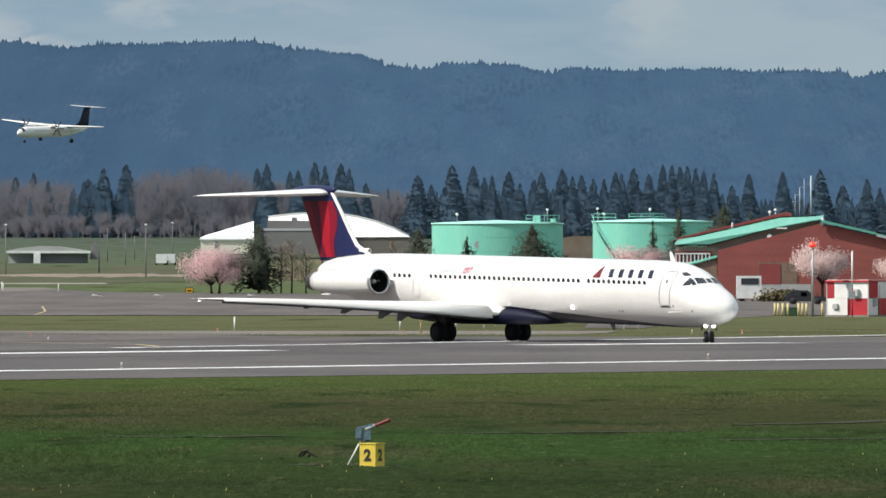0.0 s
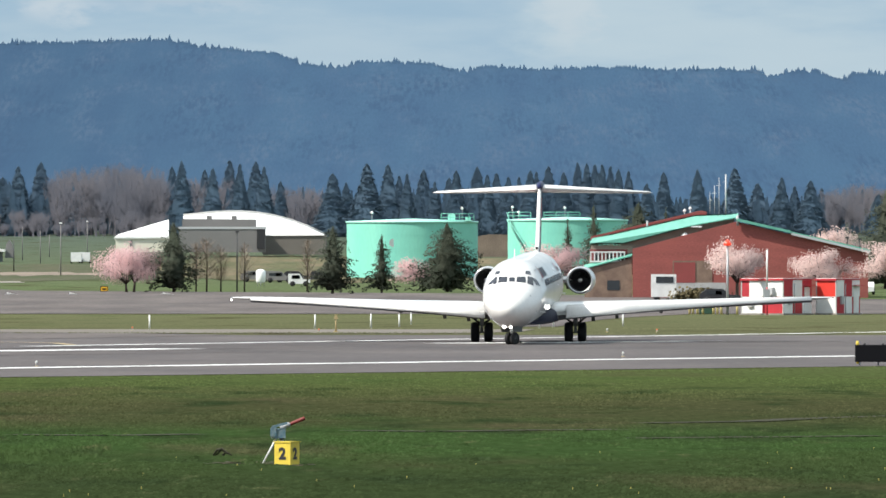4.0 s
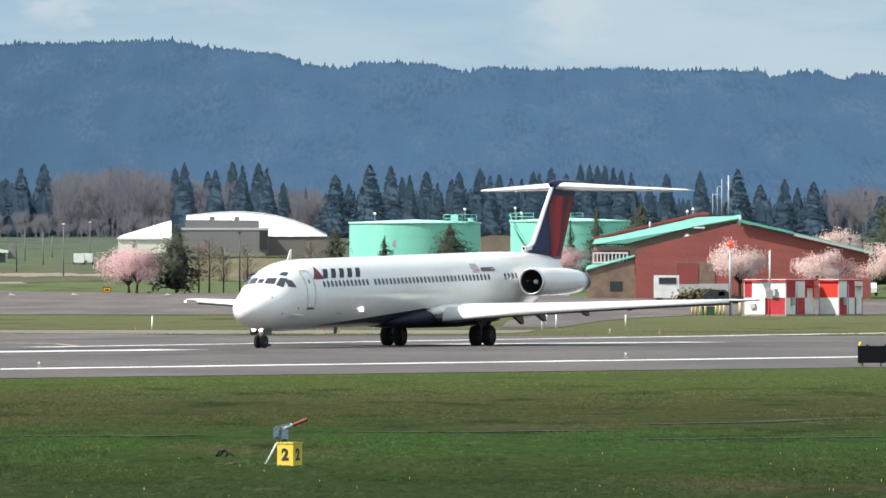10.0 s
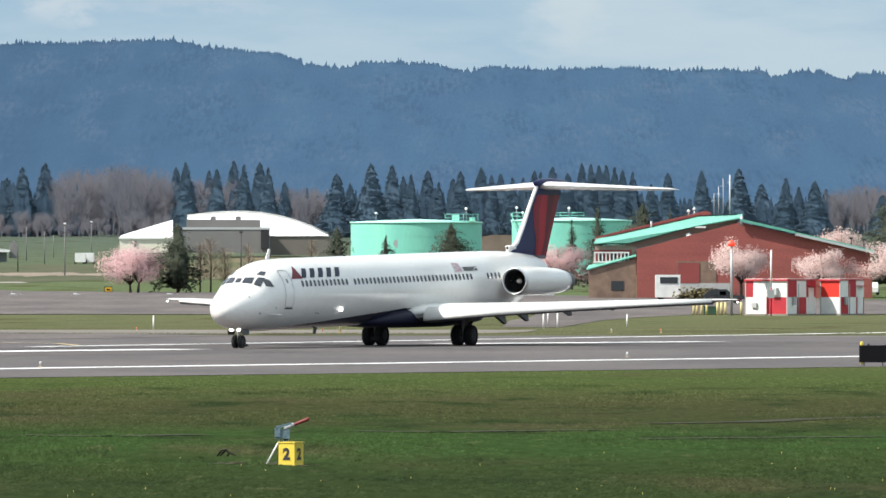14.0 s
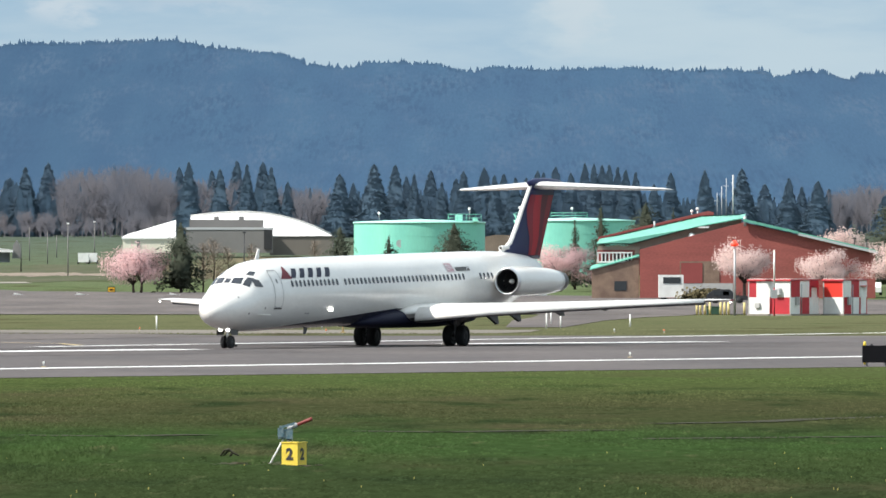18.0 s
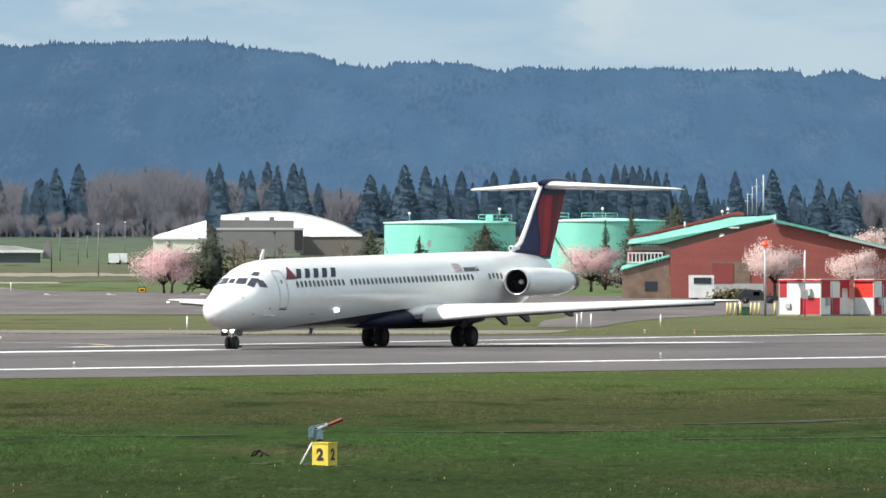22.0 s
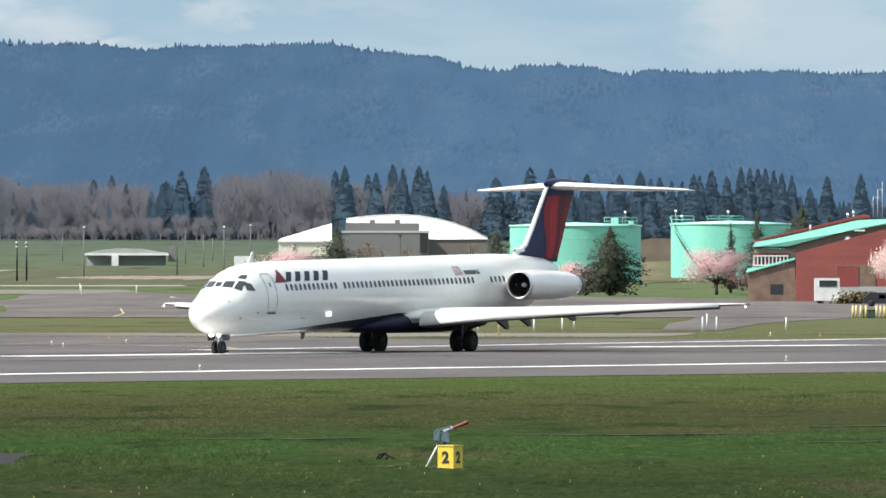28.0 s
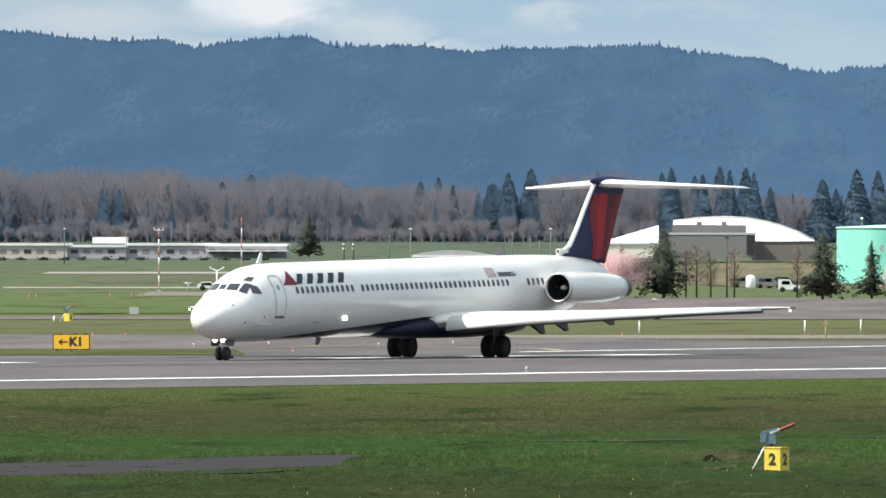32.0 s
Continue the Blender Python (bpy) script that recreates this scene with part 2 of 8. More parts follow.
# ---------------------------------------------------------------- ground
def grass_material():
    m = bpy.data.materials.new("grass_ground")
    m.use_nodes = True
    nt = m.node_tree
    N, L = nt.nodes.new, nt.links.new
    b = nt.nodes["Principled BSDF"]
    b.inputs["Roughness"].default_value = 0.9
    b.inputs["Specular IOR Level"].default_value = 0.0
    tc = N("ShaderNodeTexCoord")

    def noise_at(scale, detail, sx, sy):
        mp, n = N("ShaderNodeMapping"), N("ShaderNodeTexNoise")
        mp.inputs["Scale"].default_value = (sx, sy, 1)
        n.inputs["Scale"].default_value, n.inputs["Detail"].default_value = scale, detail
        L(tc.outputs["Object"], mp.inputs["Vector"])
        L(mp.outputs["Vector"], n.inputs["Vector"])
        return n.outputs["Fac"]

    def mixed(a, b_, fac):
        n = N("ShaderNodeMix")
        n.data_type = "RGBA"
        for s, v in (("A", a), ("B", b_)):
            if isinstance(v, tuple):
                n.inputs[s].default_value = (*v, 1)
            else:
                L(v, n.inputs[s])
        L(fac, n.inputs["Factor"])
        return n.outputs["Result"]

    def stepped(sock, lo, hi):
        n = N("ShaderNodeMapRange")
        n.interpolation_type = "SMOOTHSTEP"
        n.inputs["From Min"].default_value, n.inputs["From Max"].default_value = lo, hi
        L(sock, n.inputs["Value"])
        return n.outputs["Result"]

    def product(p, q):
        n = N("ShaderNodeMath")
        n.operation = "MULTIPLY"
        L(p, n.inputs[0])
        L(q, n.inputs[1])
        return n.outputs[0]

    lush, dull, dry = (0.0250, 0.0455, 0.0150), (0.0215, 0.0320, 0.0130), (0.046, 0.042, 0.023)
    # mown belts beside the runway: rough near, lush belt, dry belt, then paler grass, hazed far off
    sep, add, mul = N("ShaderNodeSeparateXYZ"), N("ShaderNodeMath"), N("ShaderNodeMath")
    L(tc.outputs["Object"], sep.inputs["Vector"])
    mul.operation = "MULTIPLY_ADD"
    L(noise_at(1.0, 5, 0.12, 0.03), mul.inputs[0])
    mul.inputs[1].default_value, mul.inputs[2].default_value = 36.0, -18.0
    L(sep.outputs["Y"], add.inputs[0])
    L(mul.outputs[0], add.inputs[1])
    belts = N("ShaderNodeValToRGB")
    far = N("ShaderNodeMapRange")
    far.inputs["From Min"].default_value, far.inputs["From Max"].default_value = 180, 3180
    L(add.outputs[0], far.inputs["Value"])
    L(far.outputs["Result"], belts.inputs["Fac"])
    # the stops from 1650 on have haze mixed into the grass colour
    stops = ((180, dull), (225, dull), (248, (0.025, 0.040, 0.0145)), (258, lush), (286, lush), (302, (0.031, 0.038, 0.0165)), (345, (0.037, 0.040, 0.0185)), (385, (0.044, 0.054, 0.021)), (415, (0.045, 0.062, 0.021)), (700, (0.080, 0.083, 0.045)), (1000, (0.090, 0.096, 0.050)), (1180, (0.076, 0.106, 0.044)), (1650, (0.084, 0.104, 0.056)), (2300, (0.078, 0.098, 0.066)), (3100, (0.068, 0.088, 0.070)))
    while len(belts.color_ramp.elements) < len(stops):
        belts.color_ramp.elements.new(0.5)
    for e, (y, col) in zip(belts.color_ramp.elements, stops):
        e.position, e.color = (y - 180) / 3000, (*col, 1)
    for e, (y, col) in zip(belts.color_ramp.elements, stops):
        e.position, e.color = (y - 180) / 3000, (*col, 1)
    c = mixed(belts.outputs["Color"], lush, stepped(noise_at(1.0, 5, 0.16, 0.05), 0.54, 0.84))
    c = mixed(c, dry, stepped(noise_at(1.0, 7, 0.13, 0.026), 0.53, 0.78))
    c = mixed(c, (0.017, 0.0265, 0.0115), product(stepped(noise_at(1.0, 7, 0.34, 0.07), 0.50, 0.72), stepped(sep.outputs["Y"], 430, 380)))
    c = mixed(c, (0.058, 0.064, 0.030), stepped(noise_at(1.0, 7, 1.1, 0.16), 0.60, 0.80))
    fine = noise_at(3.6, 8, 1.0, 0.10)
    mr = N("ShaderNodeMapRange")
    mr.inputs["From Min"].default_value, mr.inputs["From Max"].default_value = 0.3, 0.7
    mr.inputs["To Min"].default_value, mr.inputs["To Max"].default_value = 0.80, 1.22
    L(fine, mr.inputs["Value"])
    hsv = N("ShaderNodeHueSaturation")
    L(mr.outputs["Result"], hsv.inputs["Value"])
    L(c, hsv.inputs["Color"])
    L(hsv.outputs["Color"], b.inputs["Base Color"])
    bp = N("ShaderNodeBump")
    bp.inputs["Strength"].default_value, bp.inputs["Distance"].default_value = 0.3, 0.05
    L(fine, bp.inputs["Height"])
    L(bp.outputs["Normal"], b.inputs["Normal"])
    return m


GRASS = grass_material()
ASPHALT = mat("asphalt", (0.111, 0.098, 0.096), 0.85, vary=0.16, shine=0.08, size=9.0, fine=0.3, stretch=(1, 0.25, 1), second=(0.080, 0.073, 0.074))
OLD_ASPHALT = mat("old_asphalt", (0.130, 0.113, 0.107), 0.9, vary=0.2, size=8.0, shine=0.08, fine=0.3, stretch=(1, 0.12, 1), second=(0.086, 0.076, 0.074))
CONCRETE = mat("concrete", (0.27, 0.25, 0.215), 0.85, vary=0.14, shine=0.08, size=10.0, fine=0.3, stretch=(1, 0.3, 1))
WHITE_LINE = mat("white_line_paint", (0.78, 0.78, 0.76), 0.6, vary=0.12, size=1.6, fine=0.4, second=(0.52, 0.51, 0.50), split=0.42)
YELLOW_LINE = mat("yellow_line_paint", (0.42, 0.32, 0.15), 0.6, vary=0.2, size=1.2, second=(0.35, 0.27, 0.14))
DIRT = mat("bare_soil", (0.22, 0.17, 0.13), 0.95, vary=0.3, size=4.0, stretch=(1, 0.2, 1))


def make_ground():
    g = Geo()
    ys = [-150, 0, 120, 200, 300, 450, 600, 800, 1000] + [1000 + 60 * i for i in range(1, 56)]
    xs = [-1400, -700, -300, -150, -75, -30, 0, 30, 75, 150, 300, 700, 1400]
    pts = [(x, y, ground_z(y)) for y in ys for x in xs]
    n = len(xs)
    g.add(pts, [(j * n + i, j * n + i + 1, (j + 1) * n + i + 1, (j + 1) * n + i) for j in range(len(ys) - 1) for i in range(n - 1)])
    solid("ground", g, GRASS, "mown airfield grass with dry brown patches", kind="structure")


make_ground()

# runway: its edges and painted lines run at about 60 degrees to the view
sheet("runway", [(310, -86, -85.9), (380, -64, -45), (406, -60, -32.2), (431, -58, -16.3), (480, -52, 18.1), (560, -46, 62), (640, -44, 90), (694, -42, 110), (700, -40, 112)],
      ASPHALT, "worn grey asphalt runway", 0.02)


def line(name, a, b, wide, material, label, lift=0.04):
    """A painted line between two places on the ground."""
    a, b = Vector(a), Vector(b)
    d = (b - a).normalized()
    s = Vector((-d.y, d.x)) * wide / 2
    k = max(1, int((b - a).length / 6))
    rng = random.Random(int(a.x * 10))
    pts = []
    for i in range(k + 1):
        p = a + (b - a) * (i / k) + s * rng.uniform(-0.25, 0.25)
        pts += [(p.x - s.x, p.y - s.y, ground_z(p.y) + lift), (p.x + s.x, p.y + s.y, ground_z(p.y) + lift)]
    g = Geo().add(pts, [(2 * i, 2 * i + 1, 2 * i + 3, 2 * i + 2) for i in range(k)])
    return solid(name, g, material, label, kind="structure")


line("runway_edge_line", (-62, 389.0), (48, 584.0), 2.1, WHITE_LINE, "worn white painted runway edge line")
line("runway_far_line", (-21.0, 597.0), (32, 741.0), 1.4, WHITE_LINE, "faded white painted line on the far runway edge", 0.045)
line("centreline_dash", (-28.6, 553.0), (-12.7, 580.0), 3.6, WHITE_LINE, "white painted runway centreline dash")
line("centreline_dash", (0.6, 621.0), (14.1, 640.0), 3.6, WHITE_LINE, "white painted runway centreline dash")
line("centreline_dash", (-56.0, 506.0), (-41.0, 527.0), 3.6, WHITE_LINE, "white painted runway centreline dash")

RUBBER_MARK = mat("rubber_streaked_asphalt", (0.082, 0.075, 0.075), 0.85, vary=0.25, size=3.0, shine=0.08, second=(0.098, 0.090, 0.090))
for a, b, wide in (((-36, 556), (14, 645), 0.9), ((-30, 548), (22, 640), 0.7), ((-46, 520), (-6, 590), 0.8), ((-20, 552), (30, 640), 0.6), ((-44, 545), (-4, 616), 0.6), ((-38, 508), (34, 634), 0.5), ((-58, 470), (20, 608), 0.45)):
    line("rubber_mark", a, b, wide, RUBBER_MARK, "dark rubber streak left by tyres on the runway", 0.03)

FURROW = mat("dark_olive_brown", (0.050, 0.050, 0.034), 0.95, vary=0.3, size=1.0, shine=0.05)
# flat strips, coloured for the soil and the shade inside shallow ruts
for pts in (((-2.3, 290.0), (0.0, 288.5), (2.2, 290.8), (4.4, 292.0)), ((5.4, 304.0), (8.0, 307.5), (10.0, 314.0), (12.4, 319.0)), ((-10.4, 283.0), (-8.0, 281.5), (-5.9, 284.0)), ((4.5, 277.0), (7.5, 279.0), (10.5, 281.0))):
    for a, b in zip(pts, pts[1:]):
        line("rut", a, b, 1.1, FURROW, "narrow rut through the grass, darkened for its shade", 0.02)

# ---------------------------------------------------------------- the airliner
WHITE_SKIN = mat("white_aircraft_paint", (0.765, 0.75, 0.72), 0.26, vary=0.04, size=2.2, fine=0.3, stretch=(0.4, 1, 1), second=(0.69, 0.67, 0.64), coat=0.4)
NAVY = mat("navy_aircraft_paint", (0.008, 0.010, 0.028), 0.6, vary=0.1, size=2.0, shine=0.2)
FIN_NAVY = mat("blue_fin_paint", (0.016, 0.021, 0.075), 0.4, vary=0.1, size=2.0, coat=0.05, shine=0.15)
FIN_RED = mat("bright_red_fin_paint", (0.36, 0.010, 0.024), 0.4, vary=0.08, size=2.0, coat=0.05, shine=0.15)
FIN_MAROON = mat("dark_red_fin_paint", (0.105, 0.007, 0.022), 0.4, vary=0.08, size=2.0, coat=0.05, shine=0.15)
MID_RED = mat("red_fin_paint", (0.21, 0.008, 0.022), 0.4, vary=0.1, size=2.0, coat=0.05, shine=0.15)
TITLE_BLUE = mat("title_blue_paint", (0.011, 0.015, 0.038), 0.5, vary=0.05, shine=0.2)
BARE_METAL = mat("bare_metal", (0.62, 0.62, 0.63), 0.3, 0.9, vary=0.08, size=0.6)
DARK_METAL = mat("dark_burnt_metal", (0.10, 0.095, 0.09), 0.45, 0.7, vary=0.2, size=0.5)
GREY_PAINT = mat("grey_aircraft_paint", (0.46, 0.47, 0.48), 0.4, vary=0.06, size=1.5)
RUBBER = mat("tyre_rubber", (0.014, 0.014, 0.015), 0.8, vary=0.2, size=0.3)
BLACK_HOLE = mat("black_interior", (0.010, 0.010, 0.011), 0.6, vary=0.1)
PANE = mat("dark_window_pane", (0.030, 0.034, 0.045), 0.08, vary=0.1, size=0.4)
FAINT_SEAM = mat("faint_panel_seam", (0.55, 0.55, 0.555), 0.5, vary=0.1)
SEAM_GREY = mat("door_seam", (0.22, 0.22, 0.225), 0.6, vary=0.1)
SEAM = mat("panel_seam", (0.16, 0.16, 0.165), 0.6, vary=0.1)
LAMP_ON = mat("lit_landing_lamp", (1.0, 0.97, 0.90), 0.3, glow=3.0)
MARK_RED = mat("dark_red_mark_paint", (0.15, 0.012, 0.022), 0.5, vary=0.08, shine=0.2)
# grey paint, darkened to include the shade below the leading edge
SHADED_WING_GREY = mat("shade_darkened_wing_grey", (0.11, 0.11, 0.115), 0.5, vary=0.1, size=1.5, shine=0.3)
RED_PAINT = mat("red_paint", (0.55, 0.03, 0.025), 0.5, vary=0.1, size=1.0)

NOSE_X = 24.25
# distance behind the nose: half width, underside, top
FUSELAGE = [(0.0, 0.02, 1.86, 1.90), (0.06, 0.26, 1.64, 2.12), (0.2, 0.48, 1.46, 2.32), (0.5, 0.76, 1.27, 2.58), (1.0, 1.04, 1.09, 2.88), (1.5, 1.23, 0.99, 3.08),
            (2.0, 1.37, 0.93, 3.29), (2.5, 1.47, 0.89, 3.63), (3.0, 1.54, 0.87, 3.91), (3.6, 1.59, 0.86, 4.15), (4.4, 1.63, 0.86, 4.35), (5.5, 1.66, 0.88, 4.48),
            (7.0, 1.675, 0.93, 4.54), (28.5, 1.675, 1.30, 4.90), (30.5, 1.66, 1.38, 4.93), (32.5, 1.55, 1.52, 4.95), (34.5, 1.34, 1.82, 4.94), (36.5, 1.05, 2.28, 4.88),
            (38.5, 0.68, 2.84, 4.74), (39.8, 0.36, 3.22, 4.52), (40.5, 0.16, 3.36, 4.25), (40.85, 0.05, 3.42, 3.9)]


def fus(d):
    w, lo, hi = lerp(FUSELAGE, d)
    return w, (lo + hi) / 2, (hi - lo) / 2


def side_y(x, z, proud=0.012):
    """Half width of the fuselage at a station and height."""
    w, zc, h = fus(NOSE_X - x)
    return (w + proud) * math.sqrt(max(0.0, 1 - ((z - zc) / (h + proud)) ** 2))


def nose_x(y, z, proud=0.012):
    """Station at which the nose reaches a height and offset, seen from ahead."""
    a, b = 0.0, 7.0
    for _ in range(40):
        m = (a + b) / 2
        w, zc, h = fus(m)
        if (y / (w + proud)) ** 2 + ((z - zc) / (h + proud)) ** 2 <= 1:
            b = m
        else:
            a = m
    return NOSE_X - b


def body_line(x):
    """Height of the fuselage's middle; it sits slightly nose down."""
    return 2.735 + (17.75 - x) * 0.0166


def side_patch(corners, left, n=4):
    """A patch on the fuselage's side; corners (x, z) in order round it."""
    a, b, c, d = [Vector(p) for p in corners]
    s = 1 if left else -1
    pts, faces = [], []
    for i in range(n + 1):
        for j in range(n + 1):
            p = (a + (b - a) * (i / n)) * (1 - j / n) + (d + (c - d) * (i / n)) * (j / n)
            pts.append((p.x, s * side_y(p.x, p.y), p.y))
    m = n + 1
    for i in range(n):
        for j in range(n):
            q = (i * m + j, (i + 1) * m + j, (i + 1) * m + j + 1, i * m + j + 1)
            faces.append(q if left else q[::-1])
    return Geo().add(pts, faces)


def front_patch(corners, n=4):
    """A patch on the nose; corners (y, z) in order round it."""
    a, b, c, d = [Vector(p) for p in corners]
    pts = []
    for i in range(n + 1):
        for j in range(n + 1):
            p = (a + (b - a) * (i / n)) * (1 - j / n) + (d + (c - d) * (i / n)) * (j / n)
            pts.append((nose_x(p.x, p.y), p.x, p.y))
    m = n + 1
    return Geo().add(pts, [(i * m + j, (i + 1) * m + j, (i + 1) * m + j + 1, i * m + j + 1) for i in range(n) for j in range(n)])


def foil(chord_le, chord_te, y, z, thick, n=12, upright=False):
    """One closed aerofoil section between leading and trailing edge (x), at span y and height z."""
    pts = []
    for j in range(2 * n):
        up = j < n
        t = (j / (n - 1)) if up else 1 - ((j - n) / (n - 1))
        u = (1 - math.cos(math.pi * t)) / 2
        h = thick * (1.48 * math.sqrt(u) - 0.63 * u - 1.76 * u * u + 1.42 * u ** 3 - 0.51 * u ** 4) * 1.0
        h = h if up else -h * 0.8
        x = chord_le + (chord_te - chord_le) * u
        pts.append((x, y + h, z) if upright else (x, y, z + h))
    return pts


def skin_material():
    """White paint above, navy belly below a line that climbs towards the wing."""
    m = WHITE_SKIN.copy()
    m.name = "white_and_navy_fuselage_paint"
    nt = m.node_tree
    N, L = nt.nodes.new, nt.links.new
    b = nt.nodes["Principled BSDF"]
    old = b.inputs["Base Color"].links[0].from_socket
    tc, sep = N("ShaderNodeTexCoord"), N("ShaderNodeSeparateXYZ")
    L(tc.outputs["Object"], sep.inputs["Vector"])
    curve = N("ShaderNodeMapRange")
    curve.inputs["From Min"].default_value, curve.inputs["From Max"].default_value = 21.0, 5.0
    curve.inputs["To Min"].default_value, curve.inputs["To Max"].default_value = 0.86, 1.98
    L(sep.outputs["X"], curve.inputs["Value"])
    less = N("ShaderNodeMath")
    less.operation = "LESS_THAN"
    L(sep.outputs["Z"], less.inputs[0])
    L(curve.outputs["Result"], less.inputs[1])
    ahead = N("ShaderNodeMath")
    ahead.operation = "GREATER_THAN"
    ahead.inputs[1].default_value = -6.5
    L(sep.outputs["X"], ahead.inputs[0])
    both = N("ShaderNodeMath")
    both.operation = "MULTIPLY"
    L(less.outputs[0], both.inputs[0])
    L(ahead.outputs[0], both.inputs[1])
    mix = N("ShaderNodeMix")
    mix.data_type = "RGBA"
    L(both.outputs[0], mix.inputs["Factor"])
    L(old, mix.inputs["A"])
    mix.inputs["B"].default_value = (0.008, 0.010, 0.028, 1)
    L(mix.outputs["Result"], b.inputs["Base Color"])
    return m


def wheel(parent, radius, wide, at, name="wheel"):
    """A wheel that turns about y: tyre and rim."""
    hub = new(name)
    hub.parent = parent
    hub.location = at
    turn = Matrix.Rotation(radians(90), 4, "X")
    r, w = radius, wide / 2
    tyre = Geo().turned([(r * 0.55, -w * 0.8), (r * 0.80, -w), (r * 0.94, -w * 0.86), (r, -w * 0.45), (r, w * 0.45), (r * 0.94, w * 0.86), (r * 0.80, w), (r * 0.55, w * 0.8)], 28, turn)
    part("tyre", tyre, RUBBER, hub)
    rim = Geo().turned([(0.02, -w * 0.6), (r * 0.3, -w * 0.75), (r * 0.56, -w * 0.82), (r * 0.56, w * 0.82), (r * 0.3, w * 0.75), (0.02, w * 0.6)], 20, turn, True)
    part("rim", rim, BLACK_HOLE, hub)
    return hub


def make_airliner():
    plane = thing("airliner", "white T-tailed jet airliner with red and blue fin on the runway", "airliner")
    # fuselage
    g = Geo()
    ds = [0, 0.03, 0.06, 0.12, 0.2, 0.35, 0.5, 0.75, 1.0, 1.25, 1.5, 1.75, 2, 2.25, 2.5, 2.75, 3, 3.3, 3.6, 4, 4.4, 5, 5.5, 6.2, 7]
    ds += [7 + 21.5 * i / 14 for i in range(1, 15)] + [29.5, 30.5, 31.5, 32.5, 33.5, 34.5, 35.5, 36.5, 37.5, 38.5, 39.2, 39.8, 40.2, 40.5, 40.85]
    rr = []
    for d in ds:
        w, zc, h = fus(d)
        rr.append([(NOSE_X - d, w * math.cos(t), zc + h * math.sin(t)) for t in [2 * math.pi * j / 48 for j in range(48)]])
    g.rings(rr)
    part("fuselage", g, skin_material(), plane)
    # wing box fairing under the cabin
    rr = []
    for x, w, lo, hi in ((8.6, 0.5, 1.12, 1.3), (7.5, 1.2, 1.02, 1.6), (6, 1.6, 0.97, 1.9), (3.5, 1.78, 0.95, 2.05), (-1, 1.80, 0.97, 2.05), (-3.5, 1.7, 1.06, 2.0), (-5.5, 1.2, 1.2, 1.9), (-7, 0.5, 1.42, 1.7)):
        zc, h = (lo + hi) / 2, (hi - lo) / 2
        rr.append([(x, w * math.copysign(abs(math.cos(t)) ** 0.8, math.cos(t)), zc + h * math.copysign(abs(math.sin(t)) ** 0.7, math.sin(t))) for t in [2 * math.pi * j / 28 for j in range(28)]])
    part("belly_fairing", Geo().rings(rr), NAVY, plane, "navy blue wing box fairing")
    for s in (1, -1):
        left = s > 0
        # wing
        secs = [(0.9, 4.9, -3.1, 1.60, 0.72), (1.75, 4.35, -3.05, 1.66, 0.70), (3.4, 3.42, -2.95, 1.79, 0.58), (5.6, 2.25, -2.85, 1.94, 0.42), (9.0, 0.45, -3.3, 2.12, 0.275),
                (12.5, -1.42, -3.95, 2.28, 0.18), (15.4, -2.95, -4.48, 2.38, 0.105), (16.2, -3.42, -4.62, 2.40, 0.06), (16.43, -3.85, -4.66, 2.41, 0.02)]
        wing = part("wing", Geo().rings([[(x, s * y, z) for x, y, z in foil(le, te, y, zz, th * 1.6)] for y, le, te, zz, th in secs]), WHITE_SKIN, plane, "white swept wing")
        under = []
        for y, le, te, zz, th in secs[1:-1]:
            pts = foil(le, te, y, zz, th * 1.6)
            under.append([(x, s * y, z - 0.012) for x, y, z in pts[13:23]])
        m = len(under[0])
        part("wing_underside", Geo().add([p for r in under for p in r], [(a * m + i, a * m + i + 1, (a + 1) * m + i + 1, (a + 1) * m + i) for a in range(len(under) - 1) for i in range(m - 1)]), SHADED_WING_GREY, wing, "grey wing underside, darkened for its shade")
        # slat line, flap and aileron
        slat = [(2.2, 3.98, 1.72), (5.6, 2.06, 1.96), (9.0, 0.28, 2.13), (12.5, -1.54, 2.29), (15.3, -3.0, 2.38)]
        sections = []
        for (y, x, z), r in zip(slat, (0.34, 0.27, 0.20, 0.14, 0.09)):
            # drooped for take-off: the convex upper side faces forwards and up
            arc = [(x + 0.08 - r + 2 * r * math.cos(radians(a)), s * y, z - 0.02 - r + 2 * r * math.sin(radians(a))) for a in (100, 85, 70, 55, 40, 25, 10, -4)]
            sections.append(arc + [(x - 0.25 * r, s * y, z - 0.02 - 0.9 * r), (x - 1.2 * r, s * y, z)])
        part("slat", Geo().rings(sections), WHITE_SKIN, wing, "white drooped leading edge slat")
        # dark tube added below the slat to draw its shade
        part("slat_shade_strip", Geo().tube([(x - 0.10, s * y, z - 0.15) for y, x, z in slat], [0.31, 0.25, 0.18, 0.13, 0.08], 12), SHADED_WING_GREY, wing, "dark strip for the shade under the slat")
        g = Geo()
        for a, b in (((1.9, -2.95, 1.62), (5.5, -2.75, 1.90)), ((5.65, -2.72, 1.91), (10.6, -3.45, 2.16))):
            g.slab([(a[1] + 0.5, s * a[0], a[2] + 0.02), (b[1] + 0.4, s * b[0], b[2] + 0.02), (b[1] - 0.42, s * b[0], b[2] - 0.06), (a[1] - 0.5, s * a[0], a[2] - 0.08)], (0, 0, 0.07))
        part("flap", g, GREY_PAINT, wing)
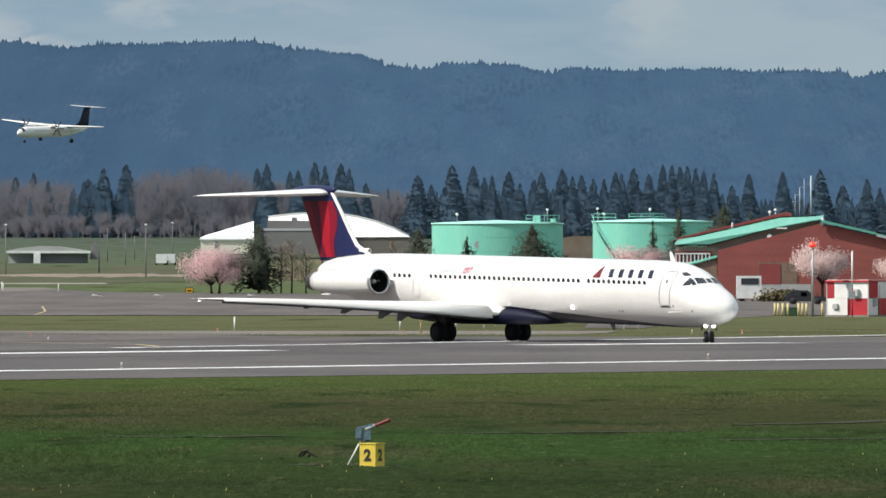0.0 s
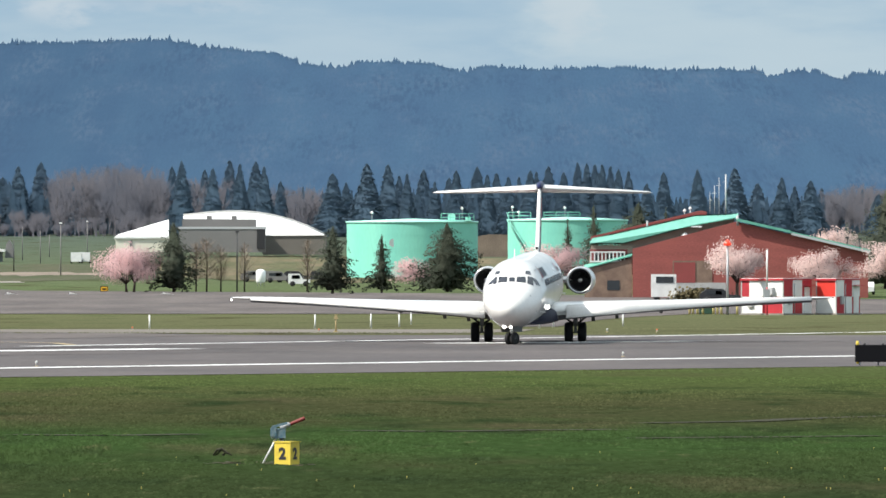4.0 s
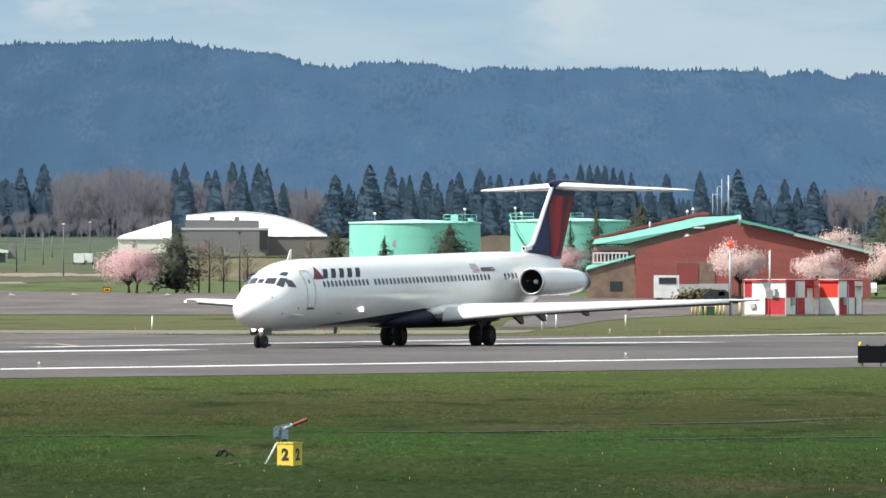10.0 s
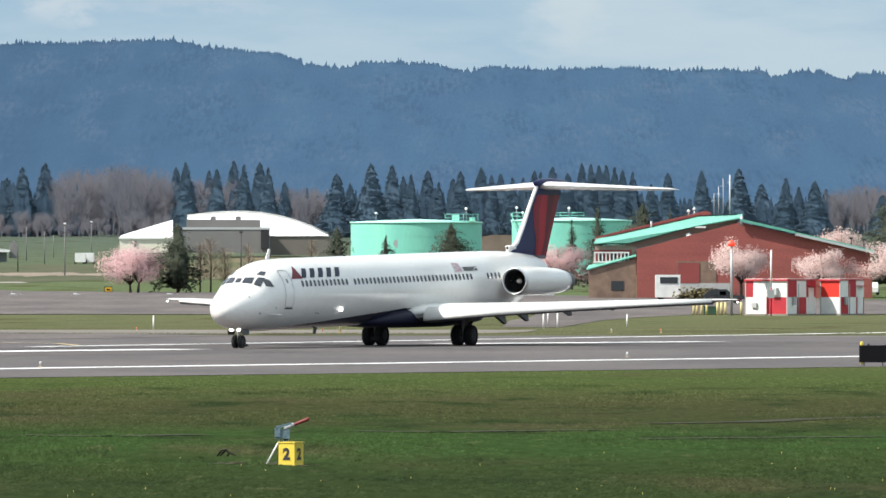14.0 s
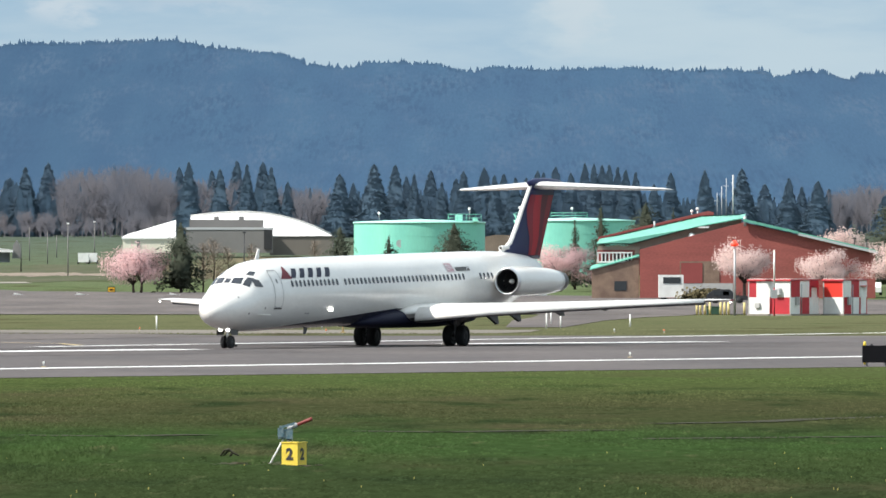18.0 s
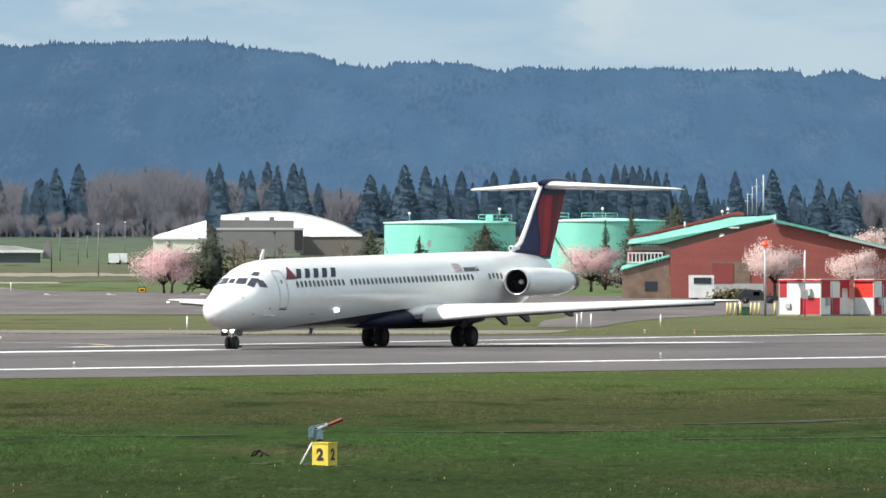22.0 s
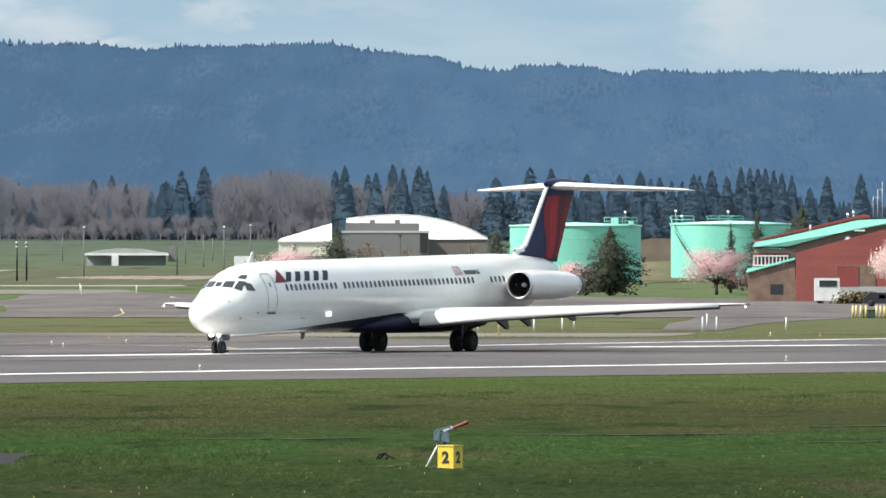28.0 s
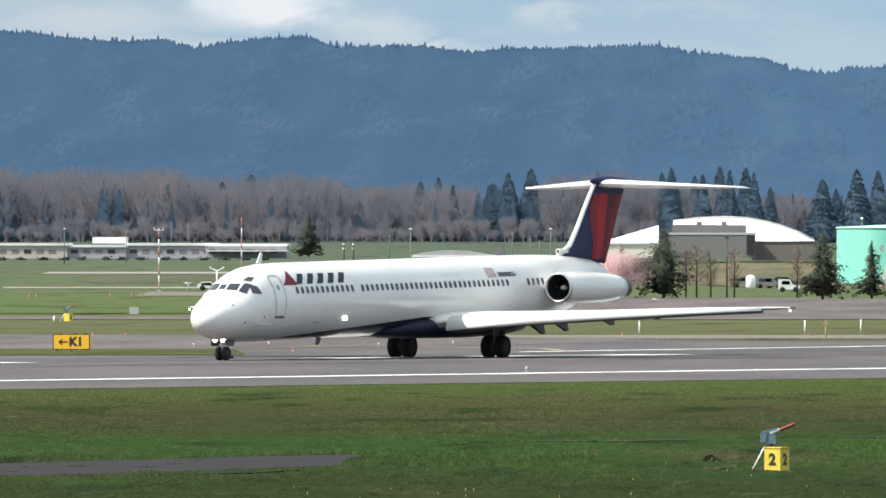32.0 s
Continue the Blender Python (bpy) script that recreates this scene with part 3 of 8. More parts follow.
        for y, te, z, low in ((3.4, -2.7, 1.78, 1.12), (4.7, -2.65, 1.86, 1.27), (7.1, -2.8, 2.00, 1.56), (9.4, -3.1, 2.12, 1.84)):
            g = Geo().slab([(te + 1.3, s * y - 0.09, z - 0.04), (te - 0.35, s * y - 0.09, z), (te - 0.62, s * y - 0.09, low + 0.03), (te - 0.42, s * y - 0.09, low), (te + 0.1, s * y - 0.09, low + 0.32 * (z - low))], (0, 0.18, 0))
            part("flap_track_fairing", g, DARK_METAL, wing, "dark flap track fairing")
        part("wingtip_lamp", Geo().box(-3.95, s * 16.44, 2.37, 0.40, 0.10, 0.06), MARK_RED if left else BARE_METAL, wing, "small wing tip lamp")
        part("tip_light", Geo().turned([(0.0, -0.06), (0.05, -0.04), (0.06, 0.0), (0.0, 0.03)], 10, Matrix.Translation((-3.75, s * 16.40, 2.30))), LAMP_ON, wing, "lit white wing tip light")
        # engine
        ex, ey, ez = -6.4, s * 2.55, 3.36
        eng = new("engine")
        eng.parent = plane
        ax = Matrix.Translation((ex, ey, ez)) @ Matrix.Rotation(radians(-90), 4, "Y")
        cowl = Geo().turned([(0.655, 0.10), (0.655, 0.0), (0.68, -0.02), (0.72, 0.08), (0.745, 0.35), (0.765, 0.9), (0.77, 2.2), (0.755, 3.4),
                             (0.70, 4.8), (0.63, 5.7), (0.55, 6.3), (0.50, 6.3), (0.48, 5.8)], 36, ax)
        part("cowling", cowl, WHITE_SKIN, eng, "white engine cowling")
        part("intake_lip", Geo().turned([(0.61, 0.10), (0.615, 0.02), (0.65, -0.04), (0.69, -0.045), (0.725, 0.05), (0.74, 0.16)], 36, ax), BARE_METAL, eng, "polished metal intake lip")
        # duct and fan backing are coloured black for the unlit depth inside
        part("intake_duct", Geo().turned([(0.613, 0.05), (0.60, 0.3), (0.59, 0.85)], 36, ax), BLACK_HOLE, eng, "intake duct, black for its unlit depth")
        fan = Geo()
        for k in range(20):
            a = 2 * math.pi * k / 20
            fan.add([ax @ Vector((r * math.cos(a + o), r * math.sin(a + o), z)) for r, o, z in ((0.12, -0.1, 0.62), (0.12, 0.1, 0.74), (0.49, 0.16, 0.80), (0.49, -0.02, 0.62))], [(0, 1, 2, 3)])
        part("fan", fan, DARK_METAL, eng)
        part("fan_backing", Geo().turned([(0.0, 0.82), (0.59, 0.83)], 24, ax), BLACK_HOLE, eng)
        part("spinner", Geo().turned([(0.0, 0.32), (0.07, 0.38), (0.12, 0.5), (0.14, 0.66), (0.13, 0.74)], 18, ax), WHITE_SKIN, eng)
        part("exhaust_nozzle", Geo().turned([(0.56, 6.2), (0.54, 6.5), (0.49, 6.85), (0.44, 6.85), (0.40, 6.2)], 30, ax), DARK_METAL, eng, "dark burnt exhaust nozzle")
        rr = []
        for x, y0, y1, h in ((-7.2, 1.4, 2.1, 0.03), (-8.4, 1.3, 2.1, 0.14), (-10.5, 1.1, 2.1, 0.17), (-12.2, 0.8, 2.1, 0.03)):
            rr.append([(x, s * y0, ez + 0.05 + h), (x, s * y1, ez + 0.02 + h), (x, s * y1, ez + 0.02 - h), (x, s * y0, ez + 0.05 - h)])
        part("pylon", Geo().rings(rr), WHITE_SKIN, eng)
        part("strake", Geo().slab([(-12.2, s * 1.1, 2.62), (-13.9, s * 0.9, 2.66), (-13.9, s * 1.5, 2.60), (-12.8, s * 1.5, 2.58)], (0, 0, 0.05)), WHITE_SKIN, eng)
        # tailplane
        secs = [(0.02, -15.2, -19.0, 8.46, 0.24), (0.5, -15.45, -19.05, 8.45, 0.22), (3.2, -17.1, -19.55, 8.36, 0.15), (5.9, -18.95, -20.1, 8.28, 0.07), (6.12, -19.35, -20.15, 8.27, 0.02)]
        tp = part("tailplane", Geo().rings([[(x, s * y, z) for x, y, z in foil(le, te, y, zz - 0.03, th * 2.2)] for y, le, te, zz, th in secs]), WHITE_SKIN, plane, "white tailplane half")
        part("elevator", Geo().slab([(-18.2, s * 0.55, 8.42), (-19.75, s * 5.8, 8.27), (-20.12, s * 5.85, 8.25), (-18.98, s * 0.55, 8.41)], (0, 0, 0.03)), GREY_PAINT, tp)
        # main gear
        gear = new("main_gear")
        gear.parent = plane
        gear.location = (0, s * 2.54, 0)
        part("strut", Geo().tube([(0, 0, 0.52), (0, 0, 0.95)], 0.085, 12).tube([(0, 0, 0.9), (0, 0, 1.7)], 0.12, 12), GREY_PAINT, gear)
        part("side_brace", Geo().tube([(0, 0, 0.95), (0, -s * 0.9, 1.55)], 0.055, 8).tube([(0.05, 0, 1.0), (-0.75, 0.1 * s, 1.6)], 0.05, 8), DARK_METAL, gear)
        part("axle", Geo().tube([(0, -0.42, 0.545), (0, 0.42, 0.545)], 0.06, 10), DARK_METAL, gear)
        part("gear_door", Geo().slab([(0.45, s * 0.20, 0.98), (-0.45, s * 0.20, 0.98), (-0.55, s * 0.34, 1.62), (0.55, s * 0.34, 1.62)], (0, s * 0.03, 0)), DARK_METAL, gear)
        part("outer_brace", Geo().tube([(0, s * 0.12, 1.02), (-0.1, s * 0.95, 1.70)], 0.06, 8).slab([(-0.25, s * 0.5, 1.28), (0.25, s * 0.5, 1.28), (0.3, s * 1.0, 1.70), (-0.3, s * 1.0, 1.70)], (0, 0.02, 0.03)), DARK_METAL, gear)
        for o in (-0.36, 0.36):
            WHEELS.append((wheel(gear, 0.545, 0.46, (0, o, 0.545)), 0.545))
    # fin
    secs = [(4.55, -10.2, -16.2, 0.12), (4.95, -11.4, -16.4, 0.20), (5.4, -12.45, -16.65, 0.21), (6.2, -13.2, -17.1, 0.20), (7.2, -14.0, -17.6, 0.18), (8.2, -14.85, -18.2, 0.16), (8.62, -15.2, -18.5, 0.15)]
    rr = [foil(le, te, 0, z, th, upright=True) for z, le, te, th in secs]
    fin = part("fin", Geo().rings([[(x, y, z) for x, y, z in r] for r in rr]), FIN_NAVY, plane, "dark blue and red tail fin with a white leading edge")
    part("fin_leading_edge", Geo().tube([(le + 0.03, 0, z) for z, le, te, th in secs[:-1]] + [(-15.1, 0, 8.5)], [0.06, 0.11, 0.125, 0.12, 0.11, 0.10, 0.09], 12), WHITE_SKIN, fin, "white leading edge")
    bullet = [(x, r) for x, r in ((-14.6, 0.03), (-14.9, 0.16), (-15.5, 0.26), (-16.8, 0.31), (-18.4, 0.25), (-19.4, 0.05))]
    part("bullet_fairing", Geo().rings([[(x, r * 0.8 * math.cos(t), 8.56 + r * math.sin(t)) for t in [2 * math.pi * j / 16 for j in range(16)]] for x, r in bullet]), FIN_NAVY, fin)

    def strip(front, back, left, material, label):
        """A band of the fin's side between two lines (x at given heights)."""
        n = 14
        s = 1 if left else -1
        z0, z1 = max(front[0][0], back[0][0]), min(front[-1][0], back[-1][0])
        pts, faces = [], []
        for i in range(n + 1):
            z = z0 + (z1 - z0) * i / n
            a, b = lerp(front, z)[0], lerp(back, z)[0]
            le, te, th = lerp(secs, z)
            for j in range(5):
                x = a + (b - a) * j / 4
                u = min(0.99, max(0.02, (x - le) / (te - le)))
                h = th * (1.48 * math.sqrt(u) - 0.63 * u - 1.76 * u * u + 1.42 * u ** 3 - 0.51 * u ** 4)
                pts.append((x, s * (h * (1 if left else 0.8) + 0.015), z))
            if i:
                faces += [(5 * i - 5 + j, 5 * i - 4 + j, 5 * i + 1 + j, 5 * i + j) for j in range(4)]
        part("fin_marking", Geo().add(pts, faces), material, fin, label)

    for left in (True, False):
        # bands that sweep up and forwards, by chord: navy foot, red, bright red, maroon, red
        def chord(*rows):
            return [(z, lerp(secs, z)[0] + (lerp(secs, z)[1] - lerp(secs, z)[0]) * u) for z, u in rows]

        one, two = chord((4.74, 0.70), (5.6, 0.50), (6.4, 0.27), (7.2, 0.10), (7.95, 0.08)), chord((4.74, 0.76), (5.6, 0.62), (6.4, 0.46), (7.2, 0.33), (7.95, 0.26))
        three, four = chord((4.74, 0.86), (5.6, 0.80), (6.4, 0.70), (7.2, 0.60), (7.95, 0.50)), chord((4.74, 0.93), (5.6, 0.90), (6.4, 0.84), (7.2, 0.80), (7.95, 0.77))
        edge = chord((4.74, 0.985), (6.4, 0.985), (7.95, 0.985))
        strip(one, two, left, MID_RED, "red fin marking")
        strip(two, three, left, FIN_RED, "bright red fin marking")
        strip(three, four, left, FIN_MAROON, "dark red fin marking")
        strip(four, edge, left, MID_RED, "red fin marking")
    # ram air inlet at the fin's foot
    ax = Matrix.Translation((-11.15, 0, 5.12)) @ Matrix.Rotation(radians(-90), 4, "Y")
    part("air_inlet", Geo().turned([(0.075, 0.2), (0.08, 0.02), (0.10, -0.02), (0.125, 0.03), (0.14, 0.3), (0.10, 1.0)], 20, ax), WHITE_SKIN, fin, "round air inlet")
    # black disc stands for the dark depth of the inlet
    part("inlet_throat", Geo().turned([(0.0, 0.12), (0.078, 0.12)], 16, ax), BLACK_HOLE, fin)
    part("tail_cone_tip", Geo().rings([[(x, w * math.cos(t), 3.62 + z + h * math.sin(t)) for t in [2 * math.pi * j / 14 for j in range(14)]] for x, w, h, z in ((-15.2, 0.40, 0.34, -0.02), (-16.1, 0.24, 0.26, -0.05), (-16.75, 0.03, 0.10, -0.02))]), DARK_METAL, plane, "dark metal tail cone tip")
    # cabin windows
    win = Geo()
    w2, h2 = 0.115, 0.175
    ring = [(w2 * math.copysign(abs(math.cos(t)) ** 0.7, math.cos(t)), h2 * math.copysign(abs(math.sin(t)) ** 0.7, math.sin(t))) for t in [2 * math.pi * j / 12 for j in range(12)]]
    win.add([(x, -0.10 * (z / 1.7) - 0.16 * z * z, z) for x, z in ring] + [(x * 0.97, 0.02 - 0.10 * (z / 1.7) - 0.16 * z * z, z * 0.97) for x, z in ring],
            [tuple(range(12, 24))[::-1]] + [(i, (i + 1) % 12, 12 + (i + 1) % 12, 12 + i) for i in range(12)])
    pane = win.mesh("cabin_window", PANE, False)
    xs = [18.2 - 0.483 * i for i in range(12)] + [11.9 - 0.483 * i for i in range(31)] + [-4.75 - 0.5 * i for i in range(4)]
    for left in (True, False):
        for x in [q - 0.37 for q in xs] if left else xs:
            z = body_line(x) + 0.53
            y = side_y(x, z, 0.004)
            ob = part("cabin_window", pane, None, plane)
            ob.location = (x, y if left else -y, z)
            slope = math.degrees(math.atan2(0.53, 1.8))
            ob.rotation_euler = (radians(slope) * 0.8, 0, 0) if left else (radians(-slope) * 0.8, 0, math.pi)
        # cockpit glazing
        s = 1 if left else -1
        if left:
            part("windscreen_pane", front_patch([(-0.16, 3.32), (0.16, 3.32), (0.15, 3.54), (-0.15, 3.54)]), PANE, plane, "dark cockpit windscreen pane")
        quarter = [(0.81, 3.22), (1.13, 3.10), (1.06, 3.55), (0.80, 3.60)] if left else [(0.80, 3.23), (1.00, 3.16), (0.97, 3.52), (0.80, 3.58)]
        for c in ([(0.24, 3.30), (0.74, 3.26), (0.69, 3.58), (0.24, 3.58)], quarter, [(0.66, 3.72), (0.96, 3.67), (0.90, 3.86), (0.68, 3.90)]):
            part("windscreen_pane", front_patch([(s * y, z) for y, z in c]), PANE, plane, "dark cockpit windscreen pane")
        aft = [(21.50, 3.13), (20.90, 3.09), (20.98, 3.45), (21.38, 3.55)] if left else [(21.78, 3.18), (21.36, 3.15), (21.42, 3.43), (21.70, 3.50)]
        part("cockpit_side_pane", side_patch(aft, left), PANE, plane, "dark cockpit side pane")
        for px, pz, pw, ph in ((22.35, 1.72, 0.10, 0.09), (15.95, 1.72, 0.16, 0.07), (15.65, 1.71, 0.16, 0.07), (22.9, 2.55, 0.07, 0.07), (20.9, 1.98, 0.12, 0.10)):
            part("vent", side_patch([(px, pz), (px - pw, pz), (px - pw, pz + ph), (px, pz + ph)], left, 2), SEAM, plane)
        # titles as plain shapes: red mark and five blue blocks
        def zz(x, dz):
            return body_line(x) + 0.80 + dz
        a0 = 18.92 if left else 13.85
        lean, span = (0.9, 1.25) if left else (0.15, 0.8)
        part("red_mark", side_patch([(a0, zz(a0, -0.02)), (a0 - span, zz(a0 - 1, -0.02)), (a0 - 0.10 - lean, zz(a0, 0.62)), (a0 - lean, zz(a0, 0.62))], left), MARK_RED, plane, "dark red triangular mark")
        x = 17.75 if left else 18.75
        for k in range(5):
            if left:
                c = [(x, zz(x, 0.02)), (x - 0.54, zz(x, 0.02)), (x - 1.12, zz(x, 0.50)), (x - 0.58, zz(x, 0.50))]
            else:
                c = [(x - 0.02, zz(x, 0.02)), (x - 0.42, zz(x, 0.02)), (x - 0.60, zz(x, 0.48)), (x - 0.20, zz(x, 0.48))]
            part("title_block", side_patch(c, left), TITLE_BLUE, plane)
            x -= 1.0 if left else 0.93
        # flag, registration bar and doors
        fx = -1.2 if left else 1.2
        rx = -1.95 if left else 0.0
        part("flag_patch", side_patch([(fx, zz(fx, 0.0)), (fx - 0.85, zz(fx, 0.0)), (fx - 0.85, zz(fx, 0.46)), (fx, zz(fx, 0.46))], left), mat("flag_patch_paint", (0.32, 0.10, 0.13), 0.5, vary=0.5, size=0.25, stretch=(0.3, 1, 3), second=(0.6, 0.55, 0.56)), plane)
        part("registration_bar", side_patch([(rx - 0.35, zz(rx, 0.03)), (rx - 2.1, zz(rx - 2, 0.03)), (rx - 2.1, zz(rx - 2, 0.24)), (rx - 0.35, zz(rx, 0.24))], left), DARK_METAL if left else GREY_PAINT, plane, "grey bar of small lettering")
        door = 19.45 if left else 20.1
        for dx, w, lo, hi in ((door, 0.95, -0.66, 1.25), (-3.95, 0.7, -0.6, 1.0), (2.9, 0.55, 0.1, 1.05), (1.9, 0.55, 0.1, 1.05)):
            zb, zt = body_line(dx) + lo, min(body_line(dx) + hi, lerp(FUSELAGE, NOSE_X - dx)[2] - 0.25)
            ring, r, e = [], min(0.22, w * 0.3), 0.04
            for cx, cz, a0 in ((w / 2 - r, zt - r, 0), (-w / 2 + r, zt - r, 90), (-w / 2 + r, zb + r, 180), (w / 2 - r, zb + r, 270)):
                ring += [(dx + cx, cz, radians(a0 + 15 * k)) for k in range(7)]
                if a0 in (90, 270):
                    # the upright sides follow the round of the fuselage
                    to = (zb + r) if a0 == 90 else (zt - r)
                    ring += [(dx + cx, cz + (to - cz) * k / 8, radians(a0 + 90)) for k in range(1, 8)]
            pts = []
            for cx, cz, a in ring:
                for q in (r, r - e):
                    px, pz = cx + q * math.cos(a), cz + q * math.sin(a)
                    pts.append((px, s * (side_y(px, pz) + 0.006), pz))
            n = len(ring)
            part("door_outline", Geo().add(pts, [(2 * i, 2 * ((i + 1) % n), 2 * ((i + 1) % n) + 1, 2 * i + 1) for i in range(n)]), SEAM_GREY if dx > 10 else FAINT_SEAM, plane)
            if dx > 10:
                part("door_window", side_patch([(dx + 0.08, zb + 1.25), (dx - 0.08, zb + 1.25), (dx - 0.08, zb + 1.45), (dx + 0.08, zb + 1.45)], left, 2), SEAM, plane)
        part("door_sill", side_patch([(door + 0.45, body_line(door) - 0.74), (door - 0.5, body_line(door) - 0.74), (door - 0.5, body_line(door) - 0.67), (door + 0.45, body_line(door) - 0.67)], left), DARK_METAL, plane, "dark door sill")
        lx = 13.1 if left else 11.2
        part("wing_lamp", Geo().box(lx, s * (side_y(lx, 1.95) + 0.02), 1.85, 0.10, 0.24, 0.20), LAMP_ON, plane, "lit square wing inspection lamp")
        part("nose_strake", Geo().slab([(21.6, s * 1.48, 1.72), (20.6, s * 1.56, 1.70), (20.6, s * 1.74, 1.67), (21.1, s * 1.70, 1.69)], (0, 0, 0.04)), WHITE_SKIN, plane)
    part("blade_antenna", Geo().slab([(18.9, -0.02, 4.50), (18.45, -0.02, 4.50), (18.35, -0.02, 5.02), (18.52, -0.02, 5.02)], (0, 0.04, 0)), WHITE_SKIN, plane)
    part("belly_antenna", Geo().slab([(13.2, -0.02, 0.70), (12.9, -0.02, 0.70), (12.7, -0.02, 1.02), (13.1, -0.02, 1.02)], (0, 0.04, 0)), SEAM, plane)
    # nose gear, steered as one
    ng = new("nose_gear")
    ng.parent = plane
    ng.location = (22.05, 0, 0)
    part("strut", Geo().tube([(0, 0, 0.33), (0, 0, 1.15)], 0.075, 12).tube([(-0.05, 0, 0.7), (-0.75, 0, 1.1)], 0.045, 8), GREY_PAINT, ng)
    part("axle", Geo().tube([(0, -0.25, 0.33), (0, 0.25, 0.33)], 0.05, 10), DARK_METAL, ng)
    part("spray_deflector", Geo().box(-0.42, 0, 0.10, 0.06, 0.62, 0.12), DARK_METAL, ng)
    for s in (1, -1):
        part("taxi_lamp", Geo().turned([(0.0, -0.02), (0.11, 0.0), (0.12, 0.04), (0.09, 0.14), (0.03, 0.18)], 16, Matrix.Translation((0.42, s * 0.21, 0.97)) @ Matrix.Rotation(radians(-90), 4, "Y")), LAMP_ON, ng, "lit taxi lamp")
        part("gear_door", Geo().slab([(0.35, s * 0.40, 0.68), (-0.3, s * 0.40, 0.68), (-0.45, s * 0.36, 0.97), (0.5, s * 0.36, 0.97)], (0, s * 0.025, 0)), DARK_METAL, ng)
        WHEELS.append((wheel(ng, 0.335, 0.20, (0, s * 0.17, 0.335)), 0.335))
    return plane, ng


WHEELS = []
AIRLINER, NOSE_GEAR = make_airliner()

# ---------------------------------------------------------------- pavements and verges round the runway
sheet("verge_strip", [(574, -64, -33.6), (590, -64, -34.6), (622, -64, -37.0)], GRASS, "narrow grass verge between runway and exit", 0.05)
WORN_CONCRETE = mat("worn_concrete", (0.17, 0.155, 0.135), 0.9, vary=0.16, size=6.0, shine=0.05, stretch=(1, 0.3, 1))
sheet("exit_pavement", [(622, -70, -36), (640, -70, -30), (690, -70, -14), (700, -70, -12), (764, -70, -38), (768, -70, -40)], OLD_ASPHALT, "grey asphalt runway exit", 0.035)
sheet("shoulder_strip", [(719, -60, 2), (740, -62, 5.2), (765, -64, 6.2)], WORN_CONCRETE, "pale concrete strip beyond the runway", 0.03)
sheet("parallel_taxiway", [(1015, -60, 60), (1100, -64, 64), (1240, -68, 70), (1250, -69, 71), (1385, -69, 10), (1400, -70, 8), (1460, -72, -52), (1530, -70, -62)], OLD_ASPHALT, "weathered grey asphalt taxiway", 0.05)
sheet("taxiway_island", [(1120, -100, -57.2), (1180, -105, -60.0), (1240, -110, -63.5)], GRASS, "grass island beside the taxiway", 0.065)
sheet("taxiway_spur", [(800, 4, 8), (900, 5, 12), (960, 7, 16), (1016, 8, 22)], OLD_ASPHALT, "grey asphalt taxiway spur", 0.03)
sheet("service_road", [(1470, -100, -66), (1520, -102, -60), (1560, -104, -64)], WORN_CONCRETE, "pale service road", 0.06)
DULL = mat("dull_winter_grass", (0.088, 0.084, 0.056), 0.95, vary=0.25, size=6.0, stretch=(1, 0.12, 1), second=(0.060, 0.072, 0.038), shine=0.05)
ragged("dull_grass_field", -136, -20, 1690, 2060, DULL, "dull brownish winter grass", 0.04, 70.0, 1.5)
sheet("perimeter_path", [(1012, -120, -52), (1066, -124, -55)], OLD_ASPHALT, "grey perimeter path", 0.045)
sheet("pale_track", [(1640, -130, -58), (1668, -132, -60)], CONCRETE, "pale gravel track", 0.08)
sheet("pale_track", [(1975, -150, -104), (2020, -152, -100)], CONCRETE, "pale gravel track", 0.08)
ragged("bare_soil_strip", -86, -50, 1795, 1880, DIRT, "strip of bare brown soil", 0.06, 34.0, 2.5)
DRY_BANK = mat("dry_winter_grass", (0.150, 0.122, 0.078), 0.95, vary=0.3, size=7.0, fine=0.5, stretch=(1, 0.06, 1), second=(0.080, 0.088, 0.046), shine=0.05)
ragged("dry_bank", -52, 30, 1660, 2340, DRY_BANK, "bank of dry winter grass", 0.08, 90.0, 3.5)
TRODDEN = mat("trodden_soil", (0.056, 0.046, 0.029), 0.95, vary=0.35, size=0.5, fine=0.4, stretch=(1, 0.15, 1), second=(0.030, 0.036, 0.017), shine=0.05, split=0.52)
for x0, x1, y0, y1, seed in ((-4.35, -2.95, 241.2, 244.0, 4.5), (-3.6, -2.5, 239.2, 240.6, 8.5), (-4.9, -3.9, 242.0, 243.4, 6.5)):
    ragged("soil_patch", x0, x1, y0, y1, TRODDEN, "trodden bare soil round the marker box", 0.008, 1.6, seed)
sheet("ramp", [(222.0, -26, -25), (232.0, -26, -16.5), (236.0, -25.5, -13.6), (243.0, -22.5, -12.2), (248.0, -19.6, -12.0), (259.0, -13.4, -12.6)], mat("dark_pad", (0.031, 0.028, 0.030), 0.9, vary=0.15, size=3.0, shine=0.08), "dark asphalt pad in the grass", 0.03)
for a, b in (((-27.5, 640.0), (-20.5, 622.0)), ((-20.5, 622.0), (-19.0, 607.0)), ((-40.0, 655.0), (-27.5, 640.0))):
    line("taxiway_lead_line", a, b, 0.5, YELLOW_LINE, "faded yellow taxi lead line", 0.055)
line("taxiway_lead_line", (-42.6, 1018.0), (-44.2, 1080.0), 0.2, YELLOW_LINE, "faded yellow taxi lead line", 0.08)
line("taxiway_lead_line", (-44.2, 1080.0), (-48.6, 1180.0), 0.2, YELLOW_LINE, "faded yellow taxi lead line", 0.08)

